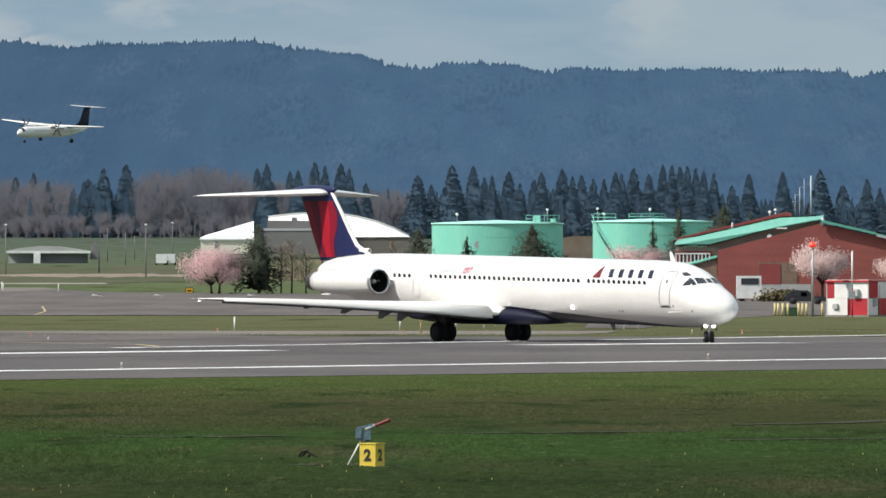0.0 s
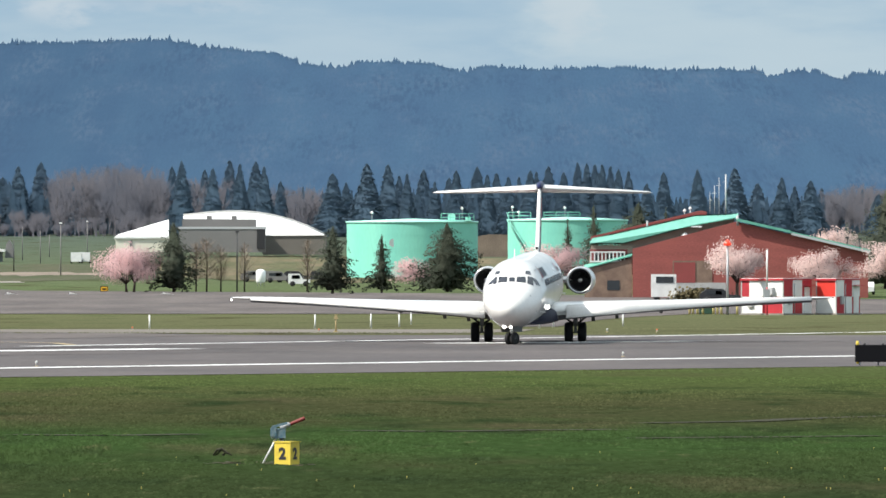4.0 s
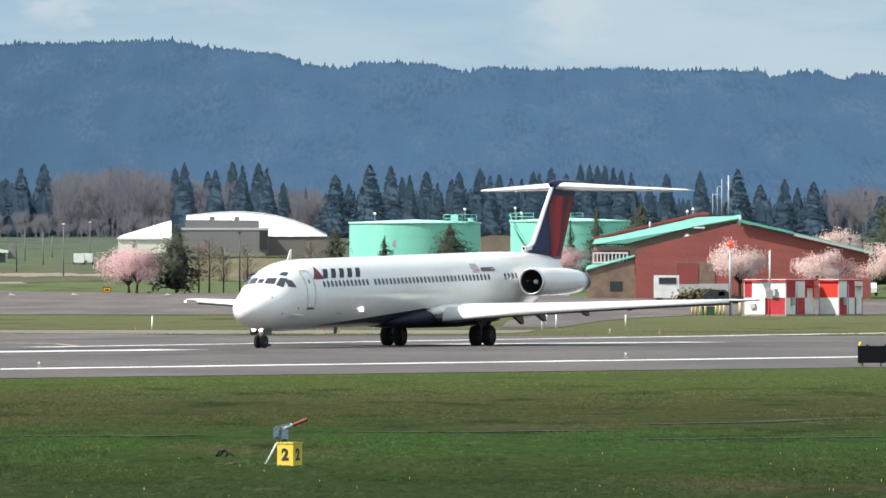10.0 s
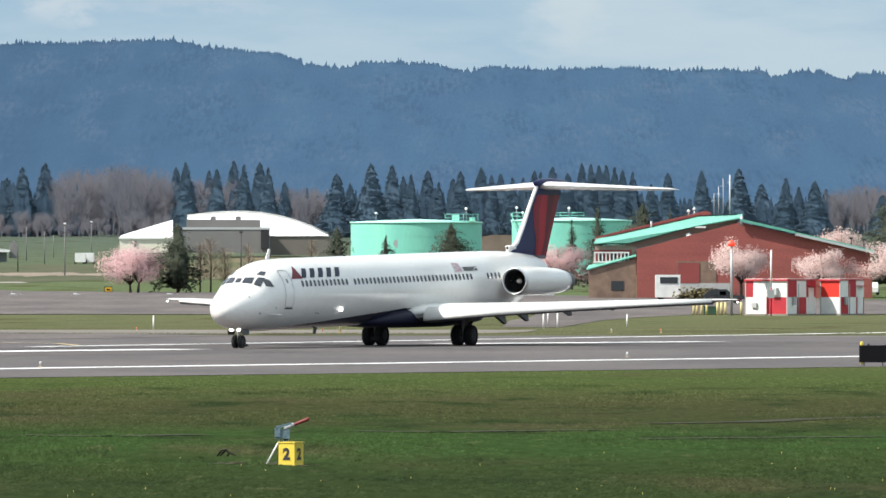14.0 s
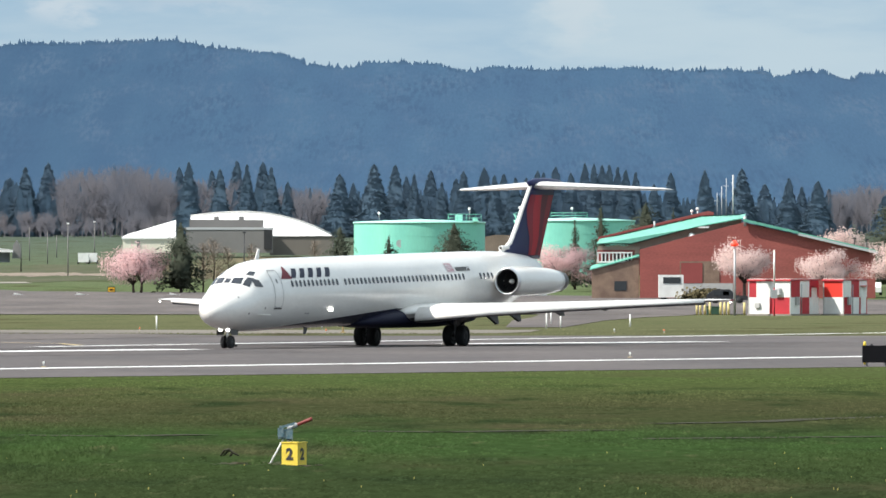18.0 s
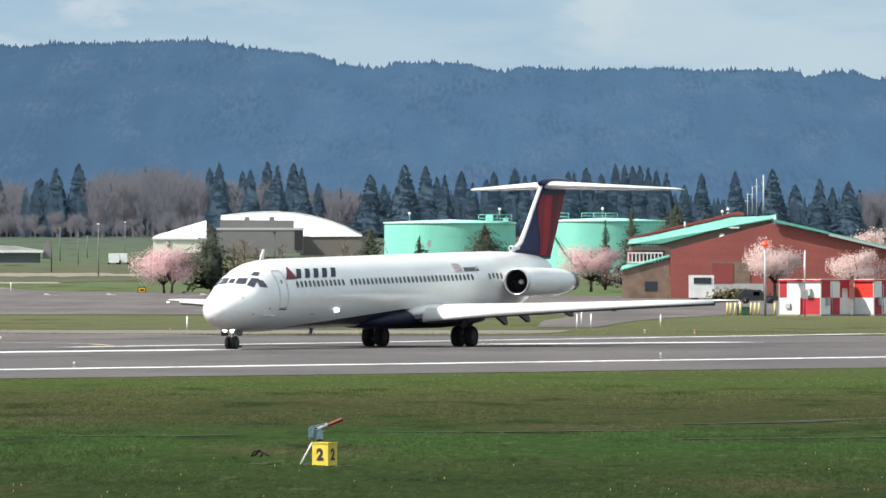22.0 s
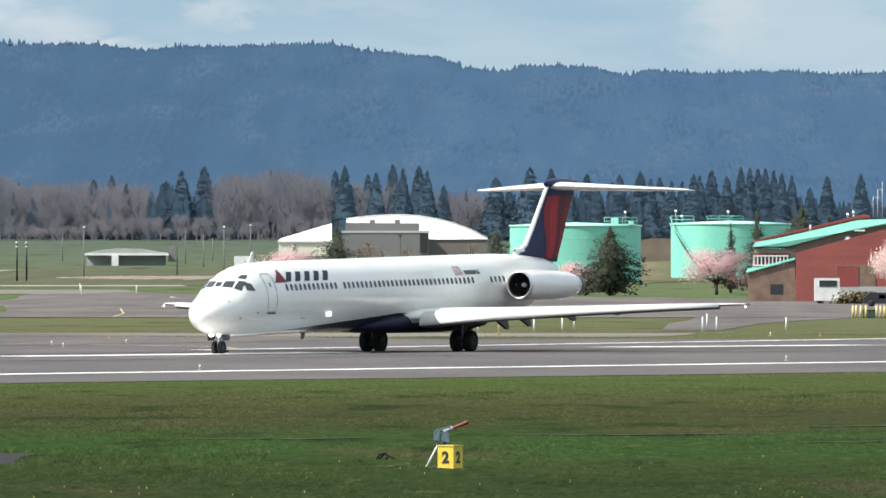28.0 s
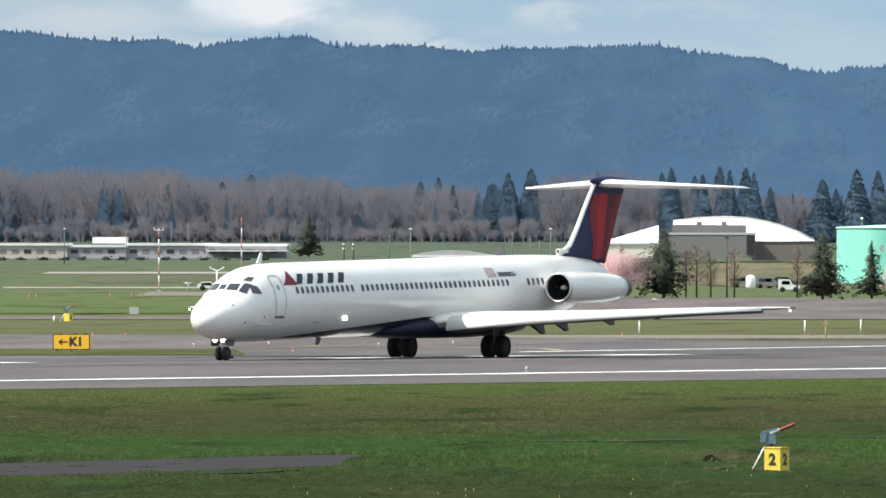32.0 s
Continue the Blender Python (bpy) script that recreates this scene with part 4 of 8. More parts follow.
# ---------------------------------------------------------------- paints
BRICK = mat("red_brick", (0.31, 0.084, 0.070), 0.85, vary=0.2, size=1.6, fine=0.35, stretch=(0.35, 1, 1.4), second=(0.25, 0.069, 0.059), bump=0.02)
STONE = mat("brown_stone_facing", (0.24, 0.165, 0.12), 0.9, vary=0.25, size=0.9, second=(0.16, 0.105, 0.08))
BEIGE = mat("beige_siding", (0.36, 0.30, 0.24), 0.8, vary=0.1, size=2.0)
TEAL_ROOF = mat("green_metal_roof", (0.15, 0.43, 0.33), 0.4, vary=0.1, size=2.5, stretch=(3, 1, 1), second=(0.115, 0.36, 0.275))
RED_ROOF = mat("dark_red_trim", (0.27, 0.055, 0.05), 0.6, vary=0.12, size=2.0)
TANK_GREEN = mat("pale_green_tank_paint", (0.21, 0.575, 0.45), 0.6, vary=0.06, size=5.0, stretch=(1, 1, 0.25), second=(0.165, 0.51, 0.41))
TANK_TOP = mat("pale_green_tank_roof", (0.36, 0.74, 0.63), 0.5, vary=0.05, size=4.0)
WHITE = mat("white_paint", (0.78, 0.78, 0.76), 0.5, vary=0.06, size=1.2, second=(0.66, 0.66, 0.64))
MEMBRANE = mat("white_membrane_roof", (0.84, 0.84, 0.82), 0.5, vary=0.05, size=8.0)
CREAM = mat("cream_cladding", (0.78, 0.74, 0.62), 0.7, vary=0.06, size=3.0)
GREY_WALL = mat("grey_cladding", (0.19, 0.185, 0.18), 0.8, vary=0.1, size=4.0)
PALE_WALL = mat("pale_grey_wall", (0.42, 0.42, 0.41), 0.8, vary=0.12, size=3.0)
DARK_PAINT = mat("dark_paint", (0.025, 0.025, 0.028), 0.5, vary=0.15, size=0.8)
RED_PANEL = mat("red_panel_paint", (0.44, 0.022, 0.034), 0.55, vary=0.1, size=0.9, second=(0.35, 0.02, 0.03))
ORANGE_RED = mat("orange_red_panel_paint", (0.62, 0.035, 0.022), 0.5, vary=0.08, size=0.9)
ORANGE = mat("orange_paint", (0.75, 0.16, 0.05), 0.5, vary=0.1, size=0.8)
YELLOW = mat("yellow_paint", (0.72, 0.55, 0.06), 0.5, vary=0.12, size=0.5, second=(0.58, 0.43, 0.05))
SIGN_YELLOW = mat("yellow_sign_face", (0.80, 0.45, 0.03), 0.45, vary=0.04, size=0.6)
STEEL = mat("galvanised_steel", (0.40, 0.41, 0.42), 0.5, 0.4, vary=0.12, size=0.5)
BLUE_STEEL = mat("weathered_blue_paint", (0.065, 0.145, 0.19), 0.6, vary=0.3, size=0.12, second=(0.19, 0.24, 0.26))
BARREL_RED = mat("rusty_red_barrel", (0.20, 0.026, 0.022), 0.55, vary=0.25, size=0.12)
LAMP_WHITE = mat("white_lamp_globe", (0.85, 0.86, 0.85), 0.25, vary=0.02)
GREEN_BOX = mat("dark_green_box", (0.03, 0.08, 0.05), 0.5, vary=0.1)
GLASS_DARK = mat("dark_glazing", (0.035, 0.04, 0.045), 0.15, vary=0.1)
BARK = mat("bark", (0.075, 0.055, 0.042), 0.95, vary=0.3, size=0.4, stretch=(3, 3, 0.6))
NEEDLES = mat("dark_green_needles", (0.060, 0.075, 0.055), 0.9, vary=0.22, size=1.2, per_piece=0.3, second=(0.076, 0.084, 0.062), leafy=0.35, shine=0.1)
BLOSSOM = mat("pink_cherry_blossom", (0.72, 0.50, 0.51), 0.8, vary=0.08, size=1.5, per_piece=0.12, second=(0.62, 0.41, 0.41), leafy=0.45)
PALE_BLOSSOM = mat("pale_cherry_blossom", (0.72, 0.56, 0.53), 0.8, vary=0.08, size=1.5, per_piece=0.12, second=(0.62, 0.47, 0.44), leafy=0.45)
TWIGS = mat("bare_brown_twigs", (0.24, 0.19, 0.15), 0.9, vary=0.2, size=2.0, per_piece=0.3)


# ---------------------------------------------------------------- trees
def conifer_crown(h, w, seed, boughs=150, leaf=0.4, taper=0.8, bulge=0.0):
    """Boughs at random heights round the stem, each a ragged fan of small sprays, over a dark uneven core."""
    rng = random.Random(seed)
    pts, faces = [], []
    lean = [rng.uniform(0.62, 1.3) for _ in range(10)]

    def reach(t):
        return w / 2 * ((1 - t) ** taper * (1 - bulge) + bulge * math.sin(math.pi * min(1, 0.2 + 0.8 * t)) ** 0.8) + 0.015 * w

    for i in range(boughs):
        t = rng.random() ** 0.95
        z = h * (0.09 + 0.89 * t)
        a = rng.uniform(0, 6.2832)
        rr = reach(t) * rng.uniform(0.5, 1.25) * lean[int(a / 6.2832 * 5 + t * 5) % 10]
        rise = rr * rng.uniform(-0.35, 0.12)
        steps = max(3, int(rr / (leaf * 0.30)))
        for j in range(steps):
            q = (j + rng.random()) / steps
            wide = rr * 0.20 * (1.15 - q)
            cx, cy = rr * q * math.cos(a) - wide * rng.gauss(0, 1) * math.sin(a), rr * q * math.sin(a) + wide * rng.gauss(0, 1) * math.cos(a)
            cz = z + rise * q * q + leaf * rng.gauss(0, 0.35)
            for _ in range(2):
                s = leaf * rng.uniform(0.45, 1.1) * (0.45 + 0.55 * (1 - t))
                b = a + rng.gauss(0, 1.1)
                n0 = len(pts)
                pts += [(cx, cy, cz + s * 0.3), (cx + s * math.cos(b), cy + s * math.sin(b), cz - s * rng.uniform(-0.1, 0.5)),
                        (cx + s * 0.6 * math.cos(b + 1.1), cy + s * 0.6 * math.sin(b + 1.1), cz - s * rng.uniform(0.1, 0.6))]
                faces.append((n0, n0 + 1, n0 + 2))
    core = [[(reach(t) * (0.28 + 0.18 * bulge) * rng.uniform(0.6, 1.1) * math.cos(6.283 * j / 10), reach(t) * (0.28 + 0.18 * bulge) * rng.uniform(0.6, 1.1) * math.sin(6.283 * j / 10), h * (0.07 + 0.9 * t) + rng.uniform(-0.02, 0.02) * h) for j in range(10)]
            for t in [i / 13 for i in range(14)]]
    g = Geo().add(pts, faces).rings(core)
    tip = [(0.035 * w * math.cos(q), 0.035 * w * math.sin(q), h * 0.88) for q in (0, 2.1, 4.2)] + [(0, 0, h * 1.02)]
    return g.add(tip, [(0, 1, 3), (1, 2, 3), (2, 0, 3)])


def conifer(name, x, y, h, w, seed, label, group, needles=None, leaf=0.4, boughs=150, taper=0.8, bulge=0.0):
    t = thing(name, label, "tree", (x, y, ground_z(y)), group=group)
    part("trunk", Geo().tube([(0, 0, -0.1), (0.02, 0, h * 0.45), (0, 0, h * 0.93)], [h * 0.022, h * 0.014, h * 0.004], 7), BARK, t)
    crown = part("crown", conifer_crown(h, w, seed, boughs, leaf, taper, bulge), needles or NEEDLES, t)
    soft_normals(crown.data, centre=(0, 0, h * 0.35))
    return t


def blossom_tree(name, x, y, h, w, seed, label, group, material, low=0.28, trunks=1, petals=2600, size=0.20):
    petals, size = int(petals * 3.8), size * 0.44
    rng = random.Random(seed)
    t = thing(name, label, "tree", (x, y, ground_z(y)), group=group)
    wood, ends = Geo(), []
    for k in range(trunks):
        ox = (k - (trunks - 1) / 2) * 0.9
        fork = Vector((ox * 1.2, 0, h * low * rng.uniform(0.8, 1.0)))
        wood.tube([(ox, 0, -0.1), (ox * 1.1, 0, fork.z * 0.5), fork], [h * 0.035, h * 0.028, h * 0.024], 8)
        n = 12 // trunks + 3
        for i in range(n):
            a = 2 * math.pi * (i + rng.random() * 0.7) / n
            reach = rng.uniform(0.12, 1.0) ** 0.6 * w / 2
            dome = (reach / (w / 2)) ** 2
            tip = Vector((fork.x + reach * math.cos(a), reach * math.sin(a), h * (0.96 - 0.30 * dome - rng.random() * (0.72 - low) * (0.35 + 0.65 * dome))))
            mid = fork.lerp(tip, 0.5) + Vector((0, 0, h * 0.06))
            wood.tube([fork, mid, tip], [h * 0.016, h * 0.010, h * 0.003], 5)
            ends += [(mid, 0.7), (tip, 1.0), (fork.lerp(tip, 0.75) + Vector((0, 0, h * 0.05)), 0.9)]
            for _ in range(2):
                tw = mid.lerp(tip, rng.random()) + Vector((rng.uniform(-1, 1), rng.uniform(-1, 1), rng.uniform(-0.2, 0.9))) * w * 0.12
                wood.tube([mid.lerp(tip, 0.3), tw], [h * 0.006, h * 0.002], 4)
                ends.append((tw, 0.8))
    part("trunk", wood, BARK, t)
    pts, faces = [], []
    for _ in range(petals):
        c, k = ends[rng.randrange(len(ends))]
        d = Vector([max(-1.35, min(1.35, rng.gauss(0, o))) for o in (1, 1, 0.7)]) * w * 0.084 * k
        p = c + d
        p.z = max(p.z, h * low * 0.55)
        u = Vector((rng.gauss(0, 1), rng.gauss(0, 1), rng.gauss(0, 1))).normalized()
        v = u.orthogonal().normalized()
        s = size * rng.uniform(0.5, 1.3)
        n0 = len(pts)
        pts += [p + u * s, p + v * s * 0.8, p - u * s, p - v * s * 0.8]
        faces.append((n0, n0 + 1, n0 + 2, n0 + 3))
    crown = part("crown", Geo().add(pts, faces), material, t)
    soft_normals(crown.data, centre=(0, 0, h * 0.45))
    return t


def bare_tree(name, x, y, h, w, seed, label, group, twigs=380):
    rng = random.Random(seed)
    t = thing(name, label, "tree", (x, y, ground_z(y)), group=group)
    part("trunk", Geo().tube([(0, 0, -0.1), (0.05, 0, h * 0.4), (0, 0, h * 0.85)], [h * 0.018, h * 0.012, h * 0.004], 6), BARK, t)
    pts, faces = [], []
    for _ in range(twigs):
        z = h * rng.uniform(0.18, 0.8)
        a = rng.uniform(0, 6.283)
        r = w / 2 * rng.uniform(0.4, 1.0) * math.sin(math.pi * min(0.95, z / h + 0.12)) ** 0.6
        q = Vector((r * 0.25 * math.cos(a), r * 0.25 * math.sin(a), z))
        e = Vector((r * math.cos(a), r * math.sin(a), z + r * rng.uniform(0.4, 0.9)))
        s = Vector((math.sin(a), -math.cos(a), rng.uniform(-1, 1))).normalized() * h * 0.0035
        n0 = len(pts)
        pts += [q - s, q + s, e]
        faces.append((n0, n0 + 1, n0 + 2))
    part("crown", Geo().add(pts, faces), TWIGS, t, smooth=False)
    return t


conifer("spruce", -32.47, 1430, 8.55, 6.9, 11, "dark green spruce with drooping branches on the airfield edge", "spruces", leaf=0.36, boughs=210, taper=0.6, bulge=0.6)
conifer("spruce", -12.82, 1400, 8.10, 6.34, 12, "dark green spruce in front of the fuel tanks", "spruces", leaf=0.36, boughs=300, taper=0.6, bulge=0.25)
conifer("spruce", -7.05, 1420, 7.05, 4.38, 13, "slim dark green spruce in front of the fuel tank", "spruces", leaf=0.30, boughs=230, taper=0.75)
conifer("spruce", 0.90, 1440, 8.47, 8.19, 14, "broad dark green spruce in front of the fuel tank", "spruces", leaf=0.38, boughs=340, taper=0.6, bulge=0.5)
conifer("spruce", 16.34, 1500, 9.04, 3.47, 15, "slim dark green spruce beside the red building", "spruces", leaf=0.30, boughs=190, taper=0.8)
conifer("spruce", 19.41, 1480, 10.70, 5.71, 16, "tall dark green spruce beside the red building", "spruces", leaf=0.34, boughs=260, taper=0.85)
conifer("spruce", 28.77, 1700, 11.31, 8.77, 17, "dark green conifer behind the red building", "spruces", leaf=0.48, boughs=280, taper=0.6, bulge=0.5)
conifer("spruce", 33.75, 1750, 10.55, 3.88, 18, "dark green conifer behind the red building", "spruces", leaf=0.42, boughs=110)
conifer("spruce", 57.06, 1500, 12.65, 9.62, 19, "large dark green conifer beside the red building", "spruces", leaf=0.42, boughs=260, taper=0.6, bulge=0.3)
conifer("spruce", -132.57, 2500, 9.4, 5.2, 20, "small dark green conifer on the far grass", "spruces", leaf=0.5, boughs=260, taper=0.9)
blossom_tree("cherry_tree", -37.78, 1430, 5.24, 9.65, 31, "flowering cherry tree with deep pink blossom", "cherry trees", BLOSSOM, 0.24, 2, 3600, 0.19)
blossom_tree("cherry_tree", 32.71, 1290, 6.35, 8.0, 32, "flowering cherry tree with pale blossom by the brick wall", "cherry trees", PALE_BLOSSOM, 0.36, 1, 3400, 0.18)
blossom_tree("cherry_tree", 41.92, 1290, 5.45, 7.2, 33, "flowering cherry tree with pale blossom by the brick wall", "cherry trees", PALE_BLOSSOM, 0.38, 1, 3000, 0.18)
blossom_tree("cherry_tree", 50.20, 1300, 6.52, 8.15, 34, "flowering cherry tree with pale blossom at the car park", "cherry trees", PALE_BLOSSOM, 0.35, 1, 3000, 0.18)
blossom_tree("cherry_tree", 50.23, 1480, 8.42, 7.13, 35, "flowering cherry tree with pale blossom behind the building", "cherry trees", PALE_BLOSSOM, 0.5, 1, 2200, 0.2)
blossom_tree("cherry_tree", 14.15, 1460, 6.33, 8.80, 36, "flowering cherry tree with pink blossom", "cherry trees", BLOSSOM, 0.25, 1, 3000, 0.2)
blossom_tree("cherry_tree", -3.46, 1560, 3.61, 6.77, 37, "low flowering cherry tree with pink blossom by the tank", "cherry trees", BLOSSOM, 0.2, 1, 1600, 0.2)
for u, w, k in ((-29.99, 3.6, 1), (-28.70, 4.2, 2), (-26.98, 4.0, 3), (-24.09, 3.2, 4), (-16.36, 3.0, 5)):
    bare_tree("bare_tree", u, 1440 + k, 6.6 + 0.6 * (k % 3), w * 1.2, 40 + k, "leafless young brown tree on the verge", "bare trees")


# ---------------------------------------------------------------- fuel tanks
def tank(x, y, r, h, label):
    t = thing("storage_tank", label, "fuel tank", (x, y, ground_z(y)), group="fuel tanks")
    part("shell", Geo().turned([(r, -0.3), (r, h)], 72), TANK_GREEN, t, "pale green cylindrical shell")
    part("roof", Geo().turned([(r + 0.12, h), (r + 0.12, h + 0.08), (r * 0.5, h + 0.32), (0.0, h + 0.5)], 72), TANK_TOP, t, "shallow conical roof")
    part("rim", Geo().turned([(r + 0.02, h - 0.16), (r + 0.14, h - 0.16), (r + 0.14, h + 0.04), (r + 0.02, h + 0.04)], 72), TANK_TOP, t)
    for k in (1, 2, 3):
        part("weld_seam", Geo().turned([(r + 0.005, h * k / 4), (r + 0.025, h * k / 4 + 0.03), (r + 0.005, h * k / 4 + 0.06)], 72), TANK_GREEN, t)
    return t


def railing(parent, pts, h, closed=False):
    g = Geo()
    for p in pts:
        g.tube([p, (p[0], p[1], p[2] + h)], 0.05, 6)
    for k in (0.5, 1.0):
        for a, b in zip(pts, pts[1:]):
            g.tube([(a[0], a[1], a[2] + h * k), (b[0], b[1], b[2] + h * k)], 0.045, 6)
    return part("railing", g, TANK_GREEN, parent, "green guard railing")


def lamp_post(parent, x, y, z, h):
    part("lamp_arm", Geo().tube([(x, y, z), (x, y, z + h)], 0.05, 6), STEEL, parent)
    part("lamp_globe", Geo().turned([(0.0, -0.22), (0.16, -0.16), (0.22, 0), (0.16, 0.16), (0.0, 0.22)], 12, Matrix.Translation((x, y, z + h))), LAMP_WHITE, parent, "white lamp globe")


R1, H1 = 9.79, 8.35
t1 = tank(-4.13, 1750, R1, H1, "pale green cylindrical fuel tank with a railed roof platform")
railing(t1, [(R1 * a, -R1 * b, H1 + 0.1) for a, b in ((0.44, 0.60), (0.58, 0.62), (0.72, 0.60), (0.86, 0.45), (0.94, 0.30))], 1.1)
part("roof_platform", Geo().box(R1 * 0.66, -R1 * 0.5, H1 + 0.12, 5.0, 2.0, 0.12), TANK_TOP, t1)
part("roof_cabinet", Geo().box(R1 * 0.60, -R1 * 0.5, H1 + 0.24, 1.1, 0.9, 0.9), TANK_TOP, t1)
part("roof_cabinet", Geo().box(R1 * 0.85, -R1 * 0.4, H1 + 0.24, 0.8, 0.7, 0.5), TANK_TOP, t1)
lamp_post(t1, -R1 * 0.61, -R1 * 0.7, H1, 1.35)
lamp_post(t1, R1 * 0.76, -R1 * 0.5, H1, 2.0)
part("round_mark", Geo().turned([(0.0, 0.0), (0.6, 0.0)], 20, Matrix.Translation((-R1 * 0.29, -R1 * 0.963, H1 * 0.62)) @ Matrix.Rotation(radians(17), 4, "Z") @ Matrix.Rotation(radians(90), 4, "X")), WHITE, t1, "faded white round mark")
R2, H2 = 9.35, 8.47
t2 = tank(19.94, 1830, R2, H2, "pale green cylindrical fuel tank with an outside stair")
railing(t2, [(R2 * a, -R2 * b, H2 + 0.1) for a, b in ((-0.99, 0.05), (-0.9, 0.30), (-0.8, 0.42), (-0.62, 0.5))], 1.1)
railing(t2, [(R2 * a, -R2 * b, H2 + 0.3) for a, b in ((-0.40, 0.5), (-0.2, 0.56), (0.0, 0.56), (0.2, 0.5))], 0.9)
lamp_post(t2, -R2 * 0.92, -R2 * 0.2, H2, 2.0)
lamp_post(t2, -R2 * 0.82, -R2 * 0.3, H2, 1.2)
lamp_post(t2, -R2 * 0.05, -R2 * 0.4, H2, 1.9)
g = Geo()
for k in range(24):
    a = radians(200 + 2.0 * k)
    g.box((R2 + 0.4) * math.cos(a), (R2 + 0.4) * math.sin(a), H2 * (1 - k / 24.0), 0.8, 0.3, 0.05, math.degrees(a))
part("stair_treads", g, STEEL, t2)
g = Geo()
for dz in (0.1, 1.1):
    g.tube([((R2 + 0.8) * math.cos(radians(200 + 2 * k)), (R2 + 0.8) * math.sin(radians(200 + 2 * k)), H2 * (1 - k / 24.0) + dz) for k in range(0, 24, 3)], 0.06, 6)
part("stair_rail", g, TANK_GREEN, t2)


# ---------------------------------------------------------------- red brick building with green roofs
def brick_building():
    Y = 1330.0
    gz = ground_z(Y)
    b = thing("brick_building", "low red brick building with green metal roofs and a gable", "building", (0, Y, gz))

    def P(u, v, d=0.0):
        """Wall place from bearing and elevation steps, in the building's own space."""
        k = (Y + d) / 20743.0
        return ((u - 784) * k, d, 4.043 - (v - 473.4) * k - gz)

    # gable wall, with the door opening left out as a recess in front of it
    part("gable_wall", Geo().slab([P(1125, 540), P(1125, 440), P(1308, 392), P(1542, 446), P(1542, 540)], (0, 0.4, 0)), BRICK, b, "red brick gable wall")
    part("side_wall", Geo().slab([P(1125, 540, 0.4), P(1125, 440, 0.4), P(1125, 440, 24), P(1125, 540, 24)], (0.4, 0, 0)), BRICK, b)
    part("far_wall", Geo().slab([P(1541, 540, 0.4), P(1541, 446, 0.4), P(1541, 446, 24), P(1541, 540, 24)], (-0.4, 0, 0)), BRICK, b)
    part("main_roof", Geo().slab([P(1308, 390, -0.5), P(1546, 445, -0.5), P(1546, 445, 25), P(1308, 390, 25)], (0, 0, 0.22)), TEAL_ROOF, b, "green metal roof slope")
    part("verge_trim", Geo().slab([P(1310, 386, -0.6), P(1405, 408, -0.6), P(1405, 412, -0.6), P(1310, 391, -0.6)], (0, 0.12, 0)), TEAL_ROOF, b)
    part("verge_trim", Geo().slab([P(1405, 411, -0.56), P(1546, 444, -0.56), P(1546, 448, -0.56), P(1405, 415, -0.56)], (0, 0.12, 0)), GREY_PAINT, b)
    # higher wing behind, with the broad green roof edge and red clerestory
    part("upper_wall", Geo().slab([P(1105, 470, 1.2), P(1105, 425, 1.2), P(1305, 385, 1.2), P(1305, 450, 1.2)], (0, 0.4, 0)), BEIGE, b, "beige upper wall")
    part("upper_roof", Geo().slab([P(1049, 431, 0.2), P(1110, 431, 0.2), P(1230, 400, 0.2), P(1312, 385, 0.2), P(1312, 379, 6), P(1236, 382, 6), P(1054, 423, 6)], (0, 0, 0.12)), TEAL_ROOF, b, "broad green metal roof")
    part("clerestory", Geo().slab([P(1052, 426, 6.2), P(1052, 418, 6.2), P(1246, 372, 6.2), P(1256, 374, 6.2), P(1256, 384, 6.2)], (0, 5, 0)), RED_ROOF, b, "dark red clerestory")
    part("beige_end_wall", Geo().slab([P(1046, 474, 0.9), P(1052, 434, 0.9), P(1125, 434, 0.9), P(1125, 474, 0.9)], (0, 0.4, 0)), BEIGE, b)
    part("balcony_back", Geo().slab([P(1050, 464, 0.86), P(1050, 441, 0.86), P(1116, 441, 0.86), P(1116, 464, 0.86)], (0, 0.03, 0)), RED_ROOF, b, "dark red wall behind the balcony")
    for u in (1058, 1080, 1100):
        part("window", Geo().slab([P(u, 462, 0.82), P(u, 446, 0.82), P(u + 9, 446, 0.82), P(u + 9, 462, 0.82)], (0, 0.03, 0)), GLASS_DARK, b)
    for i in range(10):
        u = 1050 + i * 6.6
        part("baluster", Geo().slab([P(u, 463, 0.5), P(u, 446, 0.5), P(u + 2.2, 446, 0.5), P(u + 2.2, 463, 0.5)], (0, 0.06, 0)), WHITE, b, "white balcony baluster")
    part("balcony_rail", Geo().slab([P(1049, 447, 0.45), P(1049, 444.5, 0.45), P(1112, 444.5, 0.45), P(1112, 447, 0.45)], (0, 0.06, 0)).slab([P(1049, 463.5, 0.45), P(1049, 461, 0.45), P(1112, 461, 0.45), P(1112, 463.5, 0.45)], (0, 0.06, 0)), WHITE, b, "white balcony rail")
    part("lean_to_roof", Geo().slab([P(1036, 477, 0.1), P(1124, 453, 0.1), P(1124, 449, 0.88), P(1040, 470, 0.88)], (0, 0, 0.12)), TEAL_ROOF, b, "green lean-to roof")
    part("stone_wall", Geo().slab([P(1040, 540, 0.3), P(1040, 477, 0.3), P(1124, 456, 0.3), P(1124, 540, 0.3)], (0, 0.4, 0)), STONE, b, "brown stone lower wall")
    part("dark_window", Geo().slab([P(1080, 513, 0.26), P(1080, 496, 0.26), P(1102, 496, 0.26), P(1102, 513, 0.26)], (0, 0.03, 0)), GLASS_DARK, b)
